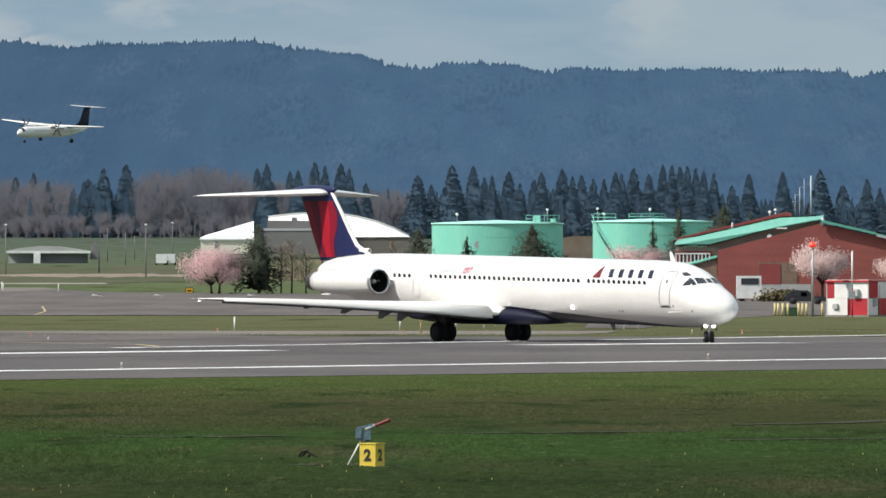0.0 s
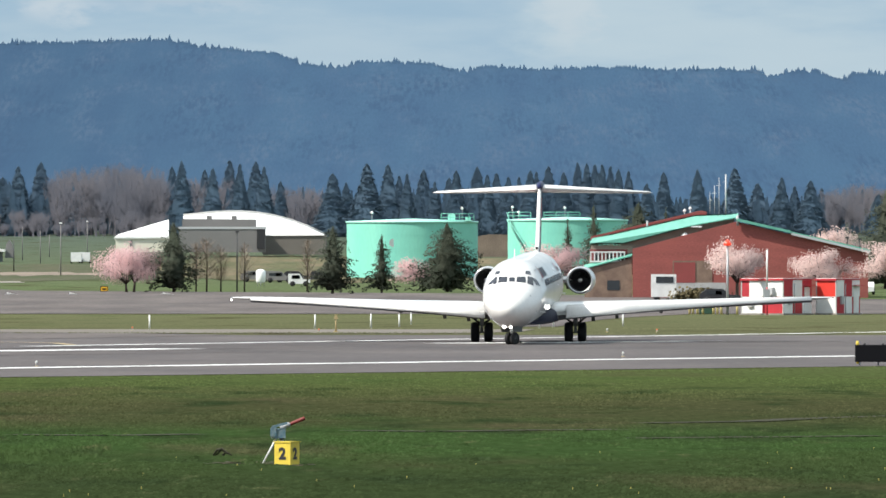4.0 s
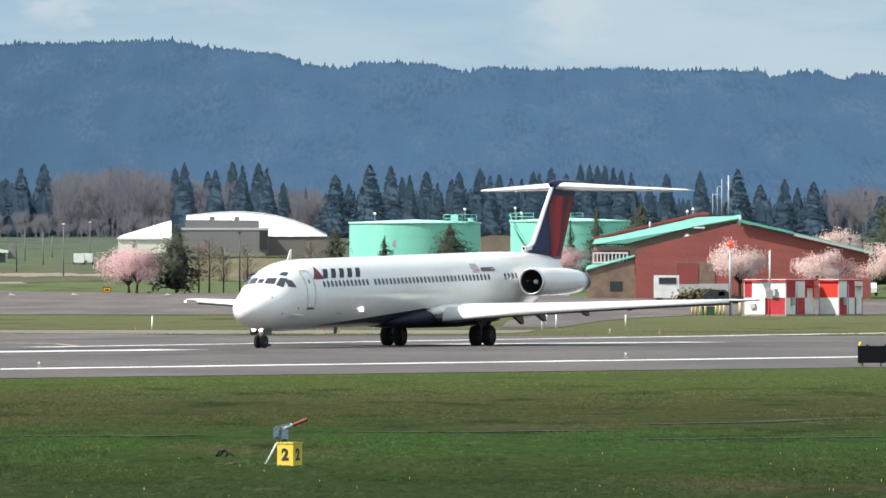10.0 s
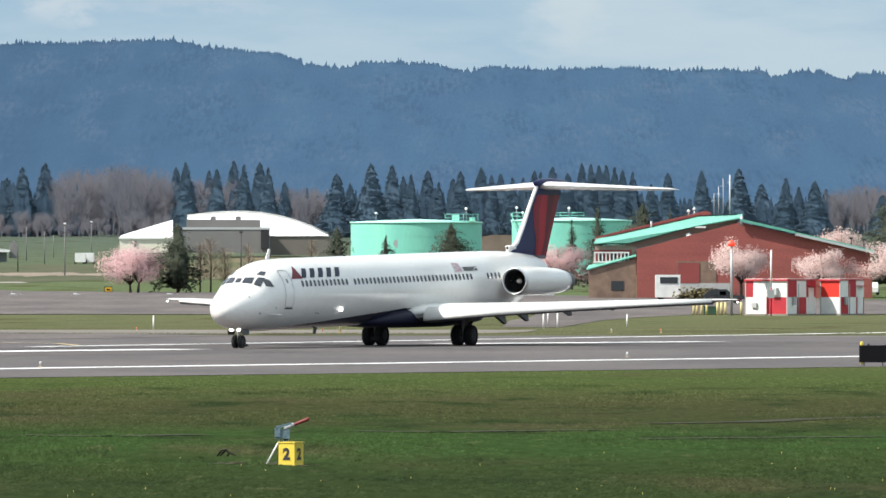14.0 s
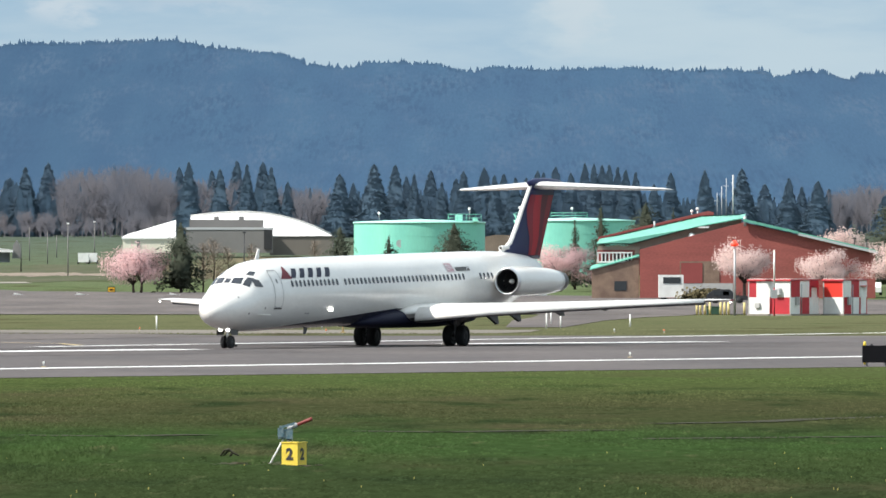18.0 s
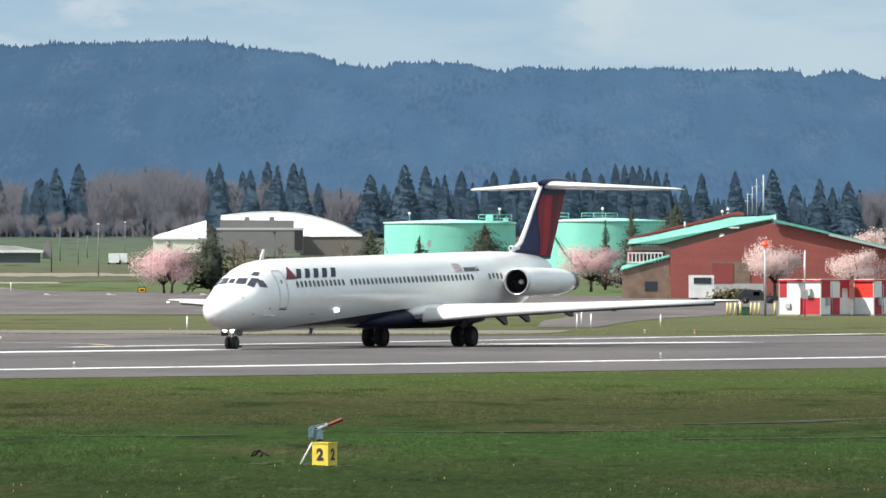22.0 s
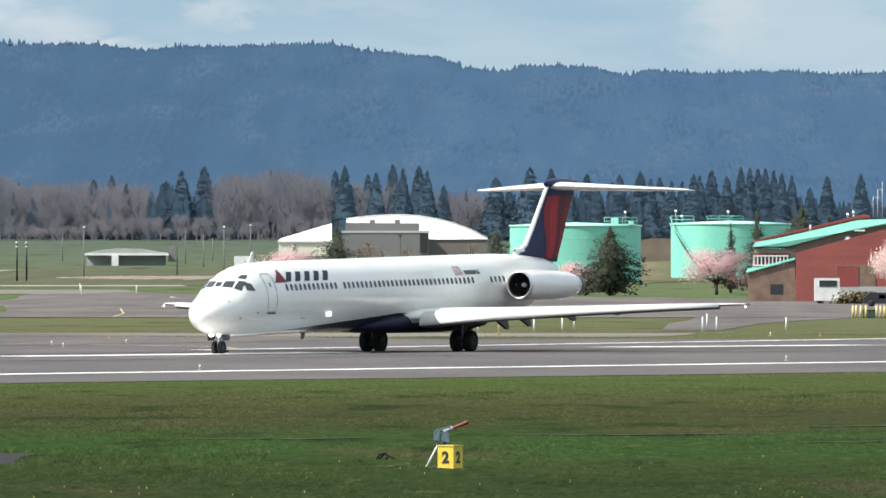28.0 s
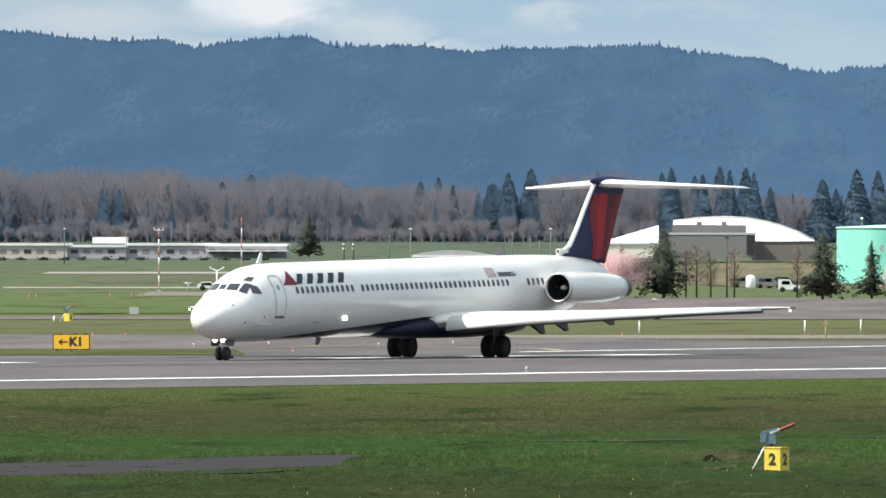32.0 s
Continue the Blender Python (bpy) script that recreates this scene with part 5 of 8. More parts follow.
    part("door_surround", Geo().slab([P(1196, 503, -0.06), P(1196, 461, -0.06), P(1266, 461, -0.06), P(1266, 503, -0.06)], (0, 0.05, 0)), STONE, b)
    part("roller_door", Geo().slab([P(1198, 500, -0.12), P(1198, 464, -0.12), P(1236, 464, -0.12), P(1236, 500, -0.12)], (0, 0.05, 0)), RED_ROOF, b, "dark red roller door")
    part("plinth", Geo().slab([P(1196, 540, -0.1), P(1196, 500, -0.1), P(1290, 500, -0.1), P(1290, 540, -0.1)], (0, 0.09, 0)), PALE_WALL, b)
    part("vent_globe", Geo().turned([(0.0, -0.4), (0.3, -0.3), (0.42, 0), (0.3, 0.3), (0.0, 0.4)], 14, Matrix.Translation(P(1217, 417, 0.7))), LAMP_WHITE, b, "white roof vent globe")
    part("wall_lamp", Geo().box(*P(1240, 417, 0.7), 0.3, 0.3, 0.4), LAMP_WHITE, b)
    part("skylight", Geo().box(*P(1238, 402, 0.5), 1.2, 0.6, 0.16), LAMP_WHITE, b)
    part("vent_pipe", Geo().tube([P(1311, 399, -0.3), P(1311, 381, -0.3)], 0.16, 10), STEEL, b)
    part("vent_pipe", Geo().tube([P(1151, 408, 5.5), P(1151, 390, 5.5)], 0.12, 10), STEEL, b)
    for u in (1217, 1227):
        part("roof_globe", Geo().turned([(0.0, -0.2), (0.16, -0.12), (0.2, 0), (0.0, 0.2)], 10, Matrix.Translation(P(u, 372 - (u - 1217) * 0.4, 7))).tube([P(u, 383, 7), P(u, 372, 7)], 0.04, 6), LAMP_WHITE, b, "white globe lamp on a stalk")
    for u, top, r in ((1290, 308, 0.085), (1278, 314, 0.035), (1270, 328, 0.035), (1262, 340, 0.03)):
        m = part("antenna_mast", Geo().tube([P(u, 388, 8), P(u, top, 8)], r, 8).tube([P(u - 5, top + 14, 8), P(u + 4, top + 14, 8)], 0.025, 6), GREY_PAINT, b, "thin antenna mast")
    return b


brick_building()

# white trailer by the building
tr = thing("white_trailer", "white box trailer with a dark window by the building", "trailer", (24.63, 1290, ground_z(1290)))
part("body", Geo().box(0, 0, 0.35, 2.74, 2.2, 2.49), WHITE, tr)
part("window", Geo().box(0.1, -1.12, 0.35 + 1.55, 1.93, 0.06, 0.68), GLASS_DARK, tr, "dark window band")
part("step", Geo().box(1.00, -1.3, 0.12, 0.9, 0.5, 0.2), STEEL, tr)
for q in (-0.8, 0.8):
    part("wheel", Geo().turned([(0.05, -0.1), (0.33, -0.1), (0.36, 0), (0.33, 0.1), (0.05, 0.1)], 16, Matrix.Translation((q, -0.9, 0.36)) @ Matrix.Rotation(radians(90), 4, "X"), True), RUBBER, tr)
bush = Geo()
rng = random.Random(77)
pts, faces = [], []
for _ in range(900):
    p = Vector((rng.gauss(0, 1.0), rng.gauss(0, 0.5), abs(rng.gauss(0.4, 0.36))))
    u = Vector((rng.gauss(0, 1), rng.gauss(0, 1), rng.gauss(0, 1))).normalized() * 0.2
    v = u.orthogonal() * 0.8
    n0 = len(pts)
    pts += [p + u, p + v, p - u, p - v]
    faces.append((n0, n0 + 1, n0 + 2, n0 + 3))
SHRUB = mat("olive_shrub_leaves", (0.12, 0.10, 0.055), 0.9, vary=0.2, per_piece=0.2, shine=0.1)
for u, y in ((27.75, 1285), (28.62, 1288)):
    solid("shrub", Geo().add(pts, faces), SHRUB, "low olive brown shrub beside the trailer", "shrub", "shrubs", at=(u, y, ground_z(y)), smooth=False)

# earth bank between the tanks
solid("earth_bank", Geo().slab([(6.87, 0, -1), (6.87, 0, 3.99), (9.54, 0, 4.44), (19.52, 0, 4.32), (22.84, 0, -1)], (0, 14, 0)), DIRT, "brown earth bank behind the fuel tanks", kind="structure", at=(0, 2300, ground_z(2300)))

# ---------------------------------------------------------------- hangar and far buildings
TAN_WALL = mat("grey_brown_cladding", (0.17, 0.155, 0.135), 0.85, vary=0.1, size=4.0)


def arched_hangar():
    Y = 2300.0
    gz = ground_z(Y)
    h = thing("arched_hangar", "large white arched hangar with cream end wall and grey annexe", "hangar", (0, Y, gz))

    def P(u, v, d=0.0):
        k = (Y + d) / 20743.0
        return ((u - 784) * k, d, 4.043 - (v - 473.4) * k - gz)

    arch = [(330, 382), (352, 379.5), (375, 377), (400, 375.5), (430, 375), (460, 377), (490, 382), (520, 390), (550, 401), (580, 415)]
    n = len(arch)
    foot = [P(330 + 250 * i / (n - 1), 417, 0) for i in range(n)]
    crest = [P(u, v, 26) for u, v in arch]
    mid = [P((330 + 250 * i / (n - 1) + 2 * u) / 3, 417 + (v - 417) * 0.72, 13) for i, (u, v) in enumerate(arch)]
    part("arched_roof", Geo().add(foot + mid + crest, [(j * n + i, j * n + i + 1, (j + 1) * n + i + 1, (j + 1) * n + i) for j in (0, 1) for i in range(n - 1)]), MEMBRANE, h, "white curved roof")
    part("roof_edge", Geo().tube([P(u, v - 1.0, 26) for u, v in arch], 0.28, 6), PALE_WALL, h, "grey roof edge truss")
    part("west_roof", Geo().slab([P(208, 419), P(304, 419), P(304, 388, 20), P(280, 395, 18), P(250, 404, 14), P(216, 414, 6)], (0, 0, -0.3)), MEMBRANE, h, "white sloping roof wing")
    part("cream_wall", Geo().slab([P(210, 446, 0.3), P(210, 419, 0.3), P(330, 419, 0.3), P(330, 446, 0.3)], (0, 28, 0)), CREAM, h, "cream clad wall")
    part("eave_line", Geo().slab([P(208, 421, 0.1), P(208, 418.5, 0.1), P(304, 418.5, 0.1), P(304, 421, 0.1)], (0, 0.2, 0)), GREY_PAINT, h)
    part("wall_door", Geo().slab([P(235, 436, 0.15), P(235, 425, 0.15), P(240, 425, 0.15), P(240, 436, 0.15)], (0, 0.2, 0)), GREY_WALL, h)
    part("grey_wall", Geo().slab([P(470, 450, 0.2), P(470, 416, 0.2), P(582, 416, 0.2), P(582, 450, 0.2)], (0, 30, 0)), TAN_WALL, h, "grey-brown lower wall")
    part("annexe", Geo().slab([P(328, 446, -8), P(328, 387, -8), P(458, 388, -8), P(458, 446, -8)], (0, 8, 0)), GREY_WALL, h, "dark grey annexe block")
    part("annexe", Geo().slab([P(322, 446, -12), P(322, 402, -12), P(475, 402, -12), P(475, 446, -12)], (0, 4, 0)), GREY_WALL, h, "dark grey annexe block")
    part("annexe_coping", Geo().slab([P(320, 405, -12.1), P(320, 401, -12.1), P(477, 401, -12.1), P(477, 405, -12.1)], (0, 0.2, 0)), GREY_PAINT, h)
    # dark slab drawn for the shaded right-hand side of the annexe
    part("annexe_shade_strip", Geo().slab([P(460, 440, -12.2), P(460, 405, -12.2), P(474, 405, -12.2), P(474, 440, -12.2)], (0, 0.15, 0)), DARK_PAINT, h)
    for u in (376, 420):
        part("roof_vent", Geo().box(*P(u, 388, -5), 1.0, 1.0, 0.7), GREY_WALL, h)
    return h


arched_hangar()


PALE_BEIGE = mat("pale_beige_cladding", (0.52, 0.46, 0.41), 0.85, vary=0.12, size=5.0)
LAVENDER = mat("lavender_grey_cladding", (0.40, 0.38, 0.41), 0.85, vary=0.15, size=5.0)


def low_terminal():
    Y = 2450.0
    gz = ground_z(Y)
    b = thing("low_terminal", "long low grey building with white flat roofs", "building", (0, Y, gz))

    def P(u, v, d=0.0):
        k = (Y + d) / 20743.0
        return ((u - 784) * k, d, 4.043 - (v - 473.4) * k - gz)

    for u0, u1, top, d in ((-960, -745, 421, 0), (-745, -640, 424, 1), (-640, -480, 421, 2), (-500, -355, 422, 0)):
        part("wall", Geo().slab([P(u0, 452, d), P(u0, top + 3, d), P(u1, top + 3, d), P(u1, 452, d)], (0, 12, 0)), PALE_BEIGE if u0 == -960 else LAVENDER, b, "pale clad wall")
        part("roof", Geo().slab([P(u0 - 2, top + 3, d - 0.4), P(u0 - 2, top - 1.5, d - 0.4), P(u1 + 2, top - 1.5, d - 0.4), P(u1 + 2, top + 3, d - 0.4)], (0, 13, 0)), WHITE, b, "white flat roof edge")
        n = int((u1 - u0) / 22)
        for i in range(n):
            u = u0 + 6 + i * 22
            part("window", Geo().slab([P(u, 438, d - 0.06), P(u, 431, d - 0.06), P(u + 13, 431, d - 0.06), P(u + 13, 438, d - 0.06)], (0, 0.1, 0)), GREY_WALL if i % 3 else GLASS_DARK, b)
    part("canopy", Geo().slab([P(-497, 434.5, -3), P(-497, 432.5, -3), P(-353, 432.5, -3), P(-353, 434.5, -3)], (0, 3, 0)), WHITE, b, "white canopy")
    part("penthouse", Geo().slab([P(-700, 420, 4), P(-700, 409, 4), P(-640, 409, 4), P(-640, 420, 4)], (0, 6, 0)), WHITE, b, "white rooftop plant room")
    return b


low_terminal()


def shelter_building():
    Y = 2150.0
    gz = ground_z(Y)
    b = thing("open_shelter", "low grey shelter with a shallow roof and white eaves", "shelter", (0, Y, gz))

    def P(u, v, d=0.0):
        k = (Y + d) / 20743.0
        return ((u - 784) * k, d, 4.043 - (v - 473.4) * k - gz)

    part("roof", Geo().slab([P(-133, 441), P(-112, 436), P(-75, 432), P(-40, 433), P(12, 441)], (0, 9, 0)), PALE_WALL, b, "pale grey roof")
    part("eave", Geo().slab([P(-135, 445, -0.1), P(-135, 441, -0.1), P(15, 441, -0.1), P(15, 445, -0.1)], (0, 9.2, 0)), WHITE, b, "white eaves")
    part("back_wall", Geo().slab([P(-130, 466, 4), P(-130, 445, 4), P(10, 445, 4), P(10, 466, 4)], (0, 0.3, 0)), GREY_PAINT, b)
    part("pillar", Geo().slab([P(-86, 466, -0.2), P(-86, 445, -0.2), P(-74, 445, -0.2), P(-74, 466, -0.2)], (0, 1.2, 0)), WHITE, b, "white pillar")
    part("tower", Geo().slab([P(14, 456, 2), P(16, 432, 2), P(22, 424, 2), P(27, 432, 2), P(30, 456, 2)], (0, 3, 0)), GREY_WALL, b, "narrow grey tower")
    return b


shelter_building()

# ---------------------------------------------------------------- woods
# both colours are paled and blued to hold the haze before the wood
HAZED_NEEDLES = mat("hazed_conifer_needles", (0.098, 0.146, 0.200), 0.95, vary=0.10, size=5.0, per_piece=0.08, second=(0.086, 0.132, 0.178), shine=0.0)
HAZED_TWIGS = mat("hazed_bare_woods", (0.130, 0.127, 0.142), 0.95, vary=0.10, size=14.0, per_piece=0.06, second=(0.088, 0.097, 0.122), shine=0.0, leafy=0.4)
SUNWARD = np.array((-0.36, -0.55, 0.62))
# fir normals turned off the sun, to shade flat as through haze
OUTWARD = np.array((0.38, -0.87, 0.20))


def raw_mesh(name, corners, sides, normals, material):
    """One mesh of loose triangles or quads (n, sides, 3) with given corner normals."""
    me = bpy.data.meshes.new(name)
    n = len(corners)
    # every face turns its outer side the way it is shaded
    side = np.cross(corners[:, 1] - corners[:, 0], corners[:, 2] - corners[:, 0])
    away = (side * normals.reshape(n, sides, 3).mean(1)).sum(1) < 0
    corners = np.where(away[:, None, None], corners[:, ::-1], corners)
    me.vertices.add(n * sides)
    me.vertices.foreach_set("co", corners.reshape(-1))
    me.loops.add(n * sides)
    me.loops.foreach_set("vertex_index", np.arange(n * sides))
    me.polygons.add(n)
    me.polygons.foreach_set("loop_start", np.arange(0, n * sides, sides))
    me.materials.append(material)
    me.update(calc_edges=True)
    me.polygons.foreach_set("use_smooth", np.ones(n, bool))
    me.normals_split_custom_set_from_vertices((normals / np.linalg.norm(normals, axis=1)[:, None]).tolist())
    return me


def fir_girth(f, full):
    """Share of the half width at a height f: broad below, convex, pointed."""
    return ((1.0 - f) ** full) * np.minimum(1.0, 0.5 + 3.5 * f) + 0.012


def fir_crown(name, trees, count, seed):
    """Crowns of firs (x, y, z, height, half width) as one mesh: fine drooping sprays on uneven boughs round a plain inner body."""
    rng = np.random.default_rng(seed)
    t = np.array(trees, float)
    n, k, m = len(t), 9, 9
    full = rng.uniform(0.62, 0.9, n)
    f = np.linspace(0.02, 0.97, m)[None, :, None]
    a = (np.arange(k) * 6.2832 / k)[None, None, :]
    e = 0.86 * t[:, 4, None, None] * fir_girth(f, full[:, None, None]) + 0 * a
    p = np.stack([t[:, 0, None, None] + e * np.cos(a), t[:, 1, None, None] + 0.7 * e * np.sin(a), t[:, 2, None, None] + t[:, 3, None, None] * f + 0 * a], -1)
    q = np.roll(p, -1, axis=2)
    body = np.stack([p[:, :-1], q[:, :-1], q[:, 1:], p[:, 1:]], 3).reshape(-1, 4, 3)
    # boughs, then sprays along them
    per = max(20, count // 14)
    bt = np.repeat(np.arange(n), per)
    bf = rng.random(len(bt)) ** 1.15
    ba = rng.random(len(bt)) * 6.2832
    swell = 1 + 0.15 * np.sin(ba * 2 + bt * 1.7 + bf * 7)
    br = t[bt, 4] * fir_girth(bf, full[bt]) * swell * (0.84 + 0.26 * rng.random(len(bt)))
    st = np.repeat(np.arange(len(bt)), 14)
    r = br[st] * (0.72 + 0.28 * rng.random(len(st)))
    aa = ba[st] + rng.normal(size=len(st)) * 0.22
    w = t[bt[st], 4]
    c = np.stack([t[bt[st], 0] + r * np.cos(aa), t[bt[st], 1] + 0.7 * r * np.sin(aa), t[bt[st], 2] + t[bt[st], 3] * bf[st] - 0.28 * r * r / (w + 0.1) + 0.05 * w * rng.normal(size=len(st))], 1)
    size = 1.05 - 0.6 * bf[st]
    long, wide = (0.22 + 0.30 * rng.random(len(st))) * size, (0.09 + 0.10 * rng.random(len(st))) * size
    d = np.stack([np.cos(aa), 0.6 * np.sin(aa), -0.5 + 0.5 * rng.normal(size=len(st))], 1) * long[:, None]
    s = np.stack([-np.sin(aa), np.cos(aa), 0.7 * rng.normal(size=len(st))], 1) * wide[:, None]
    spray = np.stack([c - d - s, c - d + s, c + d + s * 0.4, c + d - s * 0.4], 1)
    nor = np.stack([np.cos(aa), np.sin(aa), np.full(len(st), 0.3)], 1) * 0.12 + OUTWARD
    quads = np.concatenate([body, spray])
    normals = np.concatenate([np.repeat(OUTWARD[None], 4 * len(body), 0), np.repeat(nor, 4, axis=0)])
    return raw_mesh(name, quads, 4, normals, HAZED_NEEDLES)


def twig_crown(name, trees, count, seed):
    """Leafless crowns: limbs that fan upwards from the stem, each with a spray of fine upright twigs."""
    rng = np.random.default_rng(seed)
    t = np.array(trees, float)
    out = []
    limbs = 26
    n = len(t)
    f0 = rng.uniform(0.14, 0.72, (n, limbs))
    a = rng.random((n, limbs)) * 6.2832
    reach = t[:, 4, None] * rng.uniform(0.3, 1.0, (n, limbs)) * np.sin(np.pi * (0.25 + 0.66 * f0)) ** 0.7
    base = np.stack([np.repeat(t[:, 0, None], limbs, 1), np.repeat(t[:, 1, None], limbs, 1), t[:, 2, None] + t[:, 3, None] * f0], -1)
    rise = np.minimum(reach * rng.uniform(0.9, 2.2, (n, limbs)) + 0.5, t[:, 3, None] * (1.02 - f0))
    tip = base + np.stack([reach * np.cos(a), reach * np.sin(a), rise], -1)
    base, tip = base.reshape(-1, 3), tip.reshape(-1, 3)

    def spike(p, q, wide):
        d = q - p
        s = np.stack([np.ones(len(p)), 0.5 * rng.normal(size=len(p)), -d[:, 0] / (np.abs(d[:, 2]) + 0.3)], 1)
        s *= wide[:, None] / np.linalg.norm(s, axis=1)[:, None]
        out.append(np.stack([p - s, p + s, q], 1))

    spike(base, tip, np.full(len(base), 0.045))
    foot = np.stack([t[:, 0], t[:, 1], t[:, 2]], 1)
    spike(foot, foot + np.stack([0.02 * t[:, 3] * rng.normal(size=n), np.zeros(n), t[:, 3] * 0.98], 1), np.full(n, 0.16))
    pick = np.repeat(np.arange(len(base)), count // limbs)
    m = len(pick)
    w = rng.uniform(0.25, 1.0, m)[:, None]
    p = base[pick] * (1 - w) + tip[pick] * w + rng.normal(size=(m, 3)) * 0.22
    d = (tip - base)[pick]
    d /= np.linalg.norm(d, axis=1)[:, None]
    d = d * 0.6 + np.array((0, 0, 0.7)) + 0.45 * rng.normal(size=(m, 3))
    spike(p, p + d * rng.uniform(0.35, 1.15, m)[:, None], rng.uniform(0.022, 0.042, m))
    tri = np.concatenate(out)
    return raw_mesh(name, tri, 3, np.repeat(SUNWARD[None], 3 * len(tri), 0), HAZED_TWIGS)


def far_conifers():
    """Conifers that stand out of the wood: bearing step, height of the tip and width."""
    pick = ((-848, 318, 40), (-776, 309, 42), (-740, 318, 34), (-620, 312, 34), (-530, 318, 36), (-470, 312, 36), (-418, 300, 52), (-340, 326, 34), (-250, 318, 30), (-118, 312, 34), (-86, 304, 32), (-60, 318, 30),
            (10, 314, 34), (38, 296, 44), (78, 289, 40), (310, 296, 30), (327, 287, 34), (368, 302, 32), (382, 300, 30), (412, 285, 38), (430, 291, 32), (458, 287, 38), (473, 296, 32), (502, 322, 26),
            (594, 308, 42), (618, 324, 28), (655, 291, 50), (692, 293, 36), (712, 312, 28), (726, 308, 28), (755, 301, 36), (775, 322, 26), (800, 316, 30), (813, 303, 32), (850, 297, 40), (868, 310, 28), (884, 308, 30),
            (905, 314, 30), (924, 314, 28), (944, 302, 32), (955, 305, 30), (976, 296, 34), (1003, 306, 30), (1028, 289, 30), (1044, 291, 30), (1058, 293, 28), (1071, 292, 30), (1086, 295, 30), (1100, 300, 28), (1118, 304, 30),
            (1150, 326, 28), (1180, 306, 32), (1240, 302, 34), (1306, 299, 46), (1346, 326, 38), (1389, 315, 32), (1412, 330, 30), (1440, 320, 38), (1460, 334, 32), (1560, 345, 36), (-180, 330, 26), (150, 330, 28), (230, 332, 24))
    kinds = [fir_crown("far_crown", [(0, 0, 0, 21.0, 2.6)], 5600, 60 + 3 * k) for k in range(9)]
    trunk = Geo().tube([(0, 0, -0.02), (0, 0, 0.9)], [0.02, 0.004], 6).mesh("far_trunk", BARK)
    for k, (u, v, w) in enumerate(pick):
        y = (3112.0 if u < 300 else 3060.0) + (k * 37) % 80
        z0 = ground_z(y)
        h = 4.043 - (v - 473.4) * y / 20743 - z0
        wide = w * y / 20743 * 1.7
        t = thing("fir_tree", "tall dark fir standing in the far wood", "tree", ((u - 784) * y / 20743, y, z0), group="far firs")
        for name, me in (("trunk", trunk), ("crown", kinds[k % 9])):
            ob = new(name, me)
            ob.parent = t
            ob.scale = (wide / 5.2, wide / 5.2 * 0.6, h / 21.0) if name == "crown" else (h, h, h)


def far_woods():
    """The wood itself: conifers and leafless trees past counting, one mesh each."""
    rng = random.Random(5)
    dark, brown = [], []
    top = [(-980, 284), (-860, 280), (-800, 292), (-740, 284), (-640, 281), (-540, 290), (-460, 306), (-400, 297), (-320, 294), (-250, 302), (-190, 314), (-70, 316), (0, 308), (60, 325), (95, 318), (120, 300), (220, 291),
           (290, 300), (320, 320), (360, 318), (480, 330), (520, 325), (560, 335), (640, 335), (900, 328), (1100, 332), (1200, 345), (1300, 345), (1400, 350), (1480, 340), (1520, 328), (1620, 345)]
    for k in range(1650):
        u = rng.uniform(-980, 1700)
        y = rng.uniform(3100, 3190)
        z0 = ground_z(y)
        bare = (u < -20 and rng.random() < 0.74) or (95 < u < 300 and rng.random() < 0.92) or (340 < u < 400 and rng.random() < 0.5) or (480 < u < 570 and rng.random() < 0.7) or (1465 < u and rng.random() < 0.9)
        v = lerp(top, u)[0] + abs(rng.gauss(0, 14)) + (0 if bare or u > 0 else 22)
        v += (12 if rng.random() < 0.4 else 0)
        h = max(3.0, 4.043 - (v - 473.4) * y / 20743 - z0)
        x = (u - 784) * y / 20743
        (brown if bare else dark).append((x, y, z0, h, h * (rng.uniform(0.20, 0.34) if bare else rng.uniform(0.15, 0.22))))
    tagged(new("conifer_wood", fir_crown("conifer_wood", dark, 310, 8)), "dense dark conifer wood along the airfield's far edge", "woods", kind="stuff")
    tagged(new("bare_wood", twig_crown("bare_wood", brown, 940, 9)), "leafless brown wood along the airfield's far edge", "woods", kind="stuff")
    low = []
    for k in range(230):
        u, y = rng.uniform(-980, 330), rng.uniform(3090, 3102)
        low.append(((u - 784) * y / 20743, y, ground_z(y), rng.uniform(1.4, 2.4) + 4.5 * rng.random() ** 2, rng.uniform(1.0, 2.4)))
    tagged(new("undergrowth", twig_crown("undergrowth", low, 390, 10)), "leafless grey brown scrub at the foot of the far wood", "bushes", kind="stuff")


far_conifers()
far_woods()


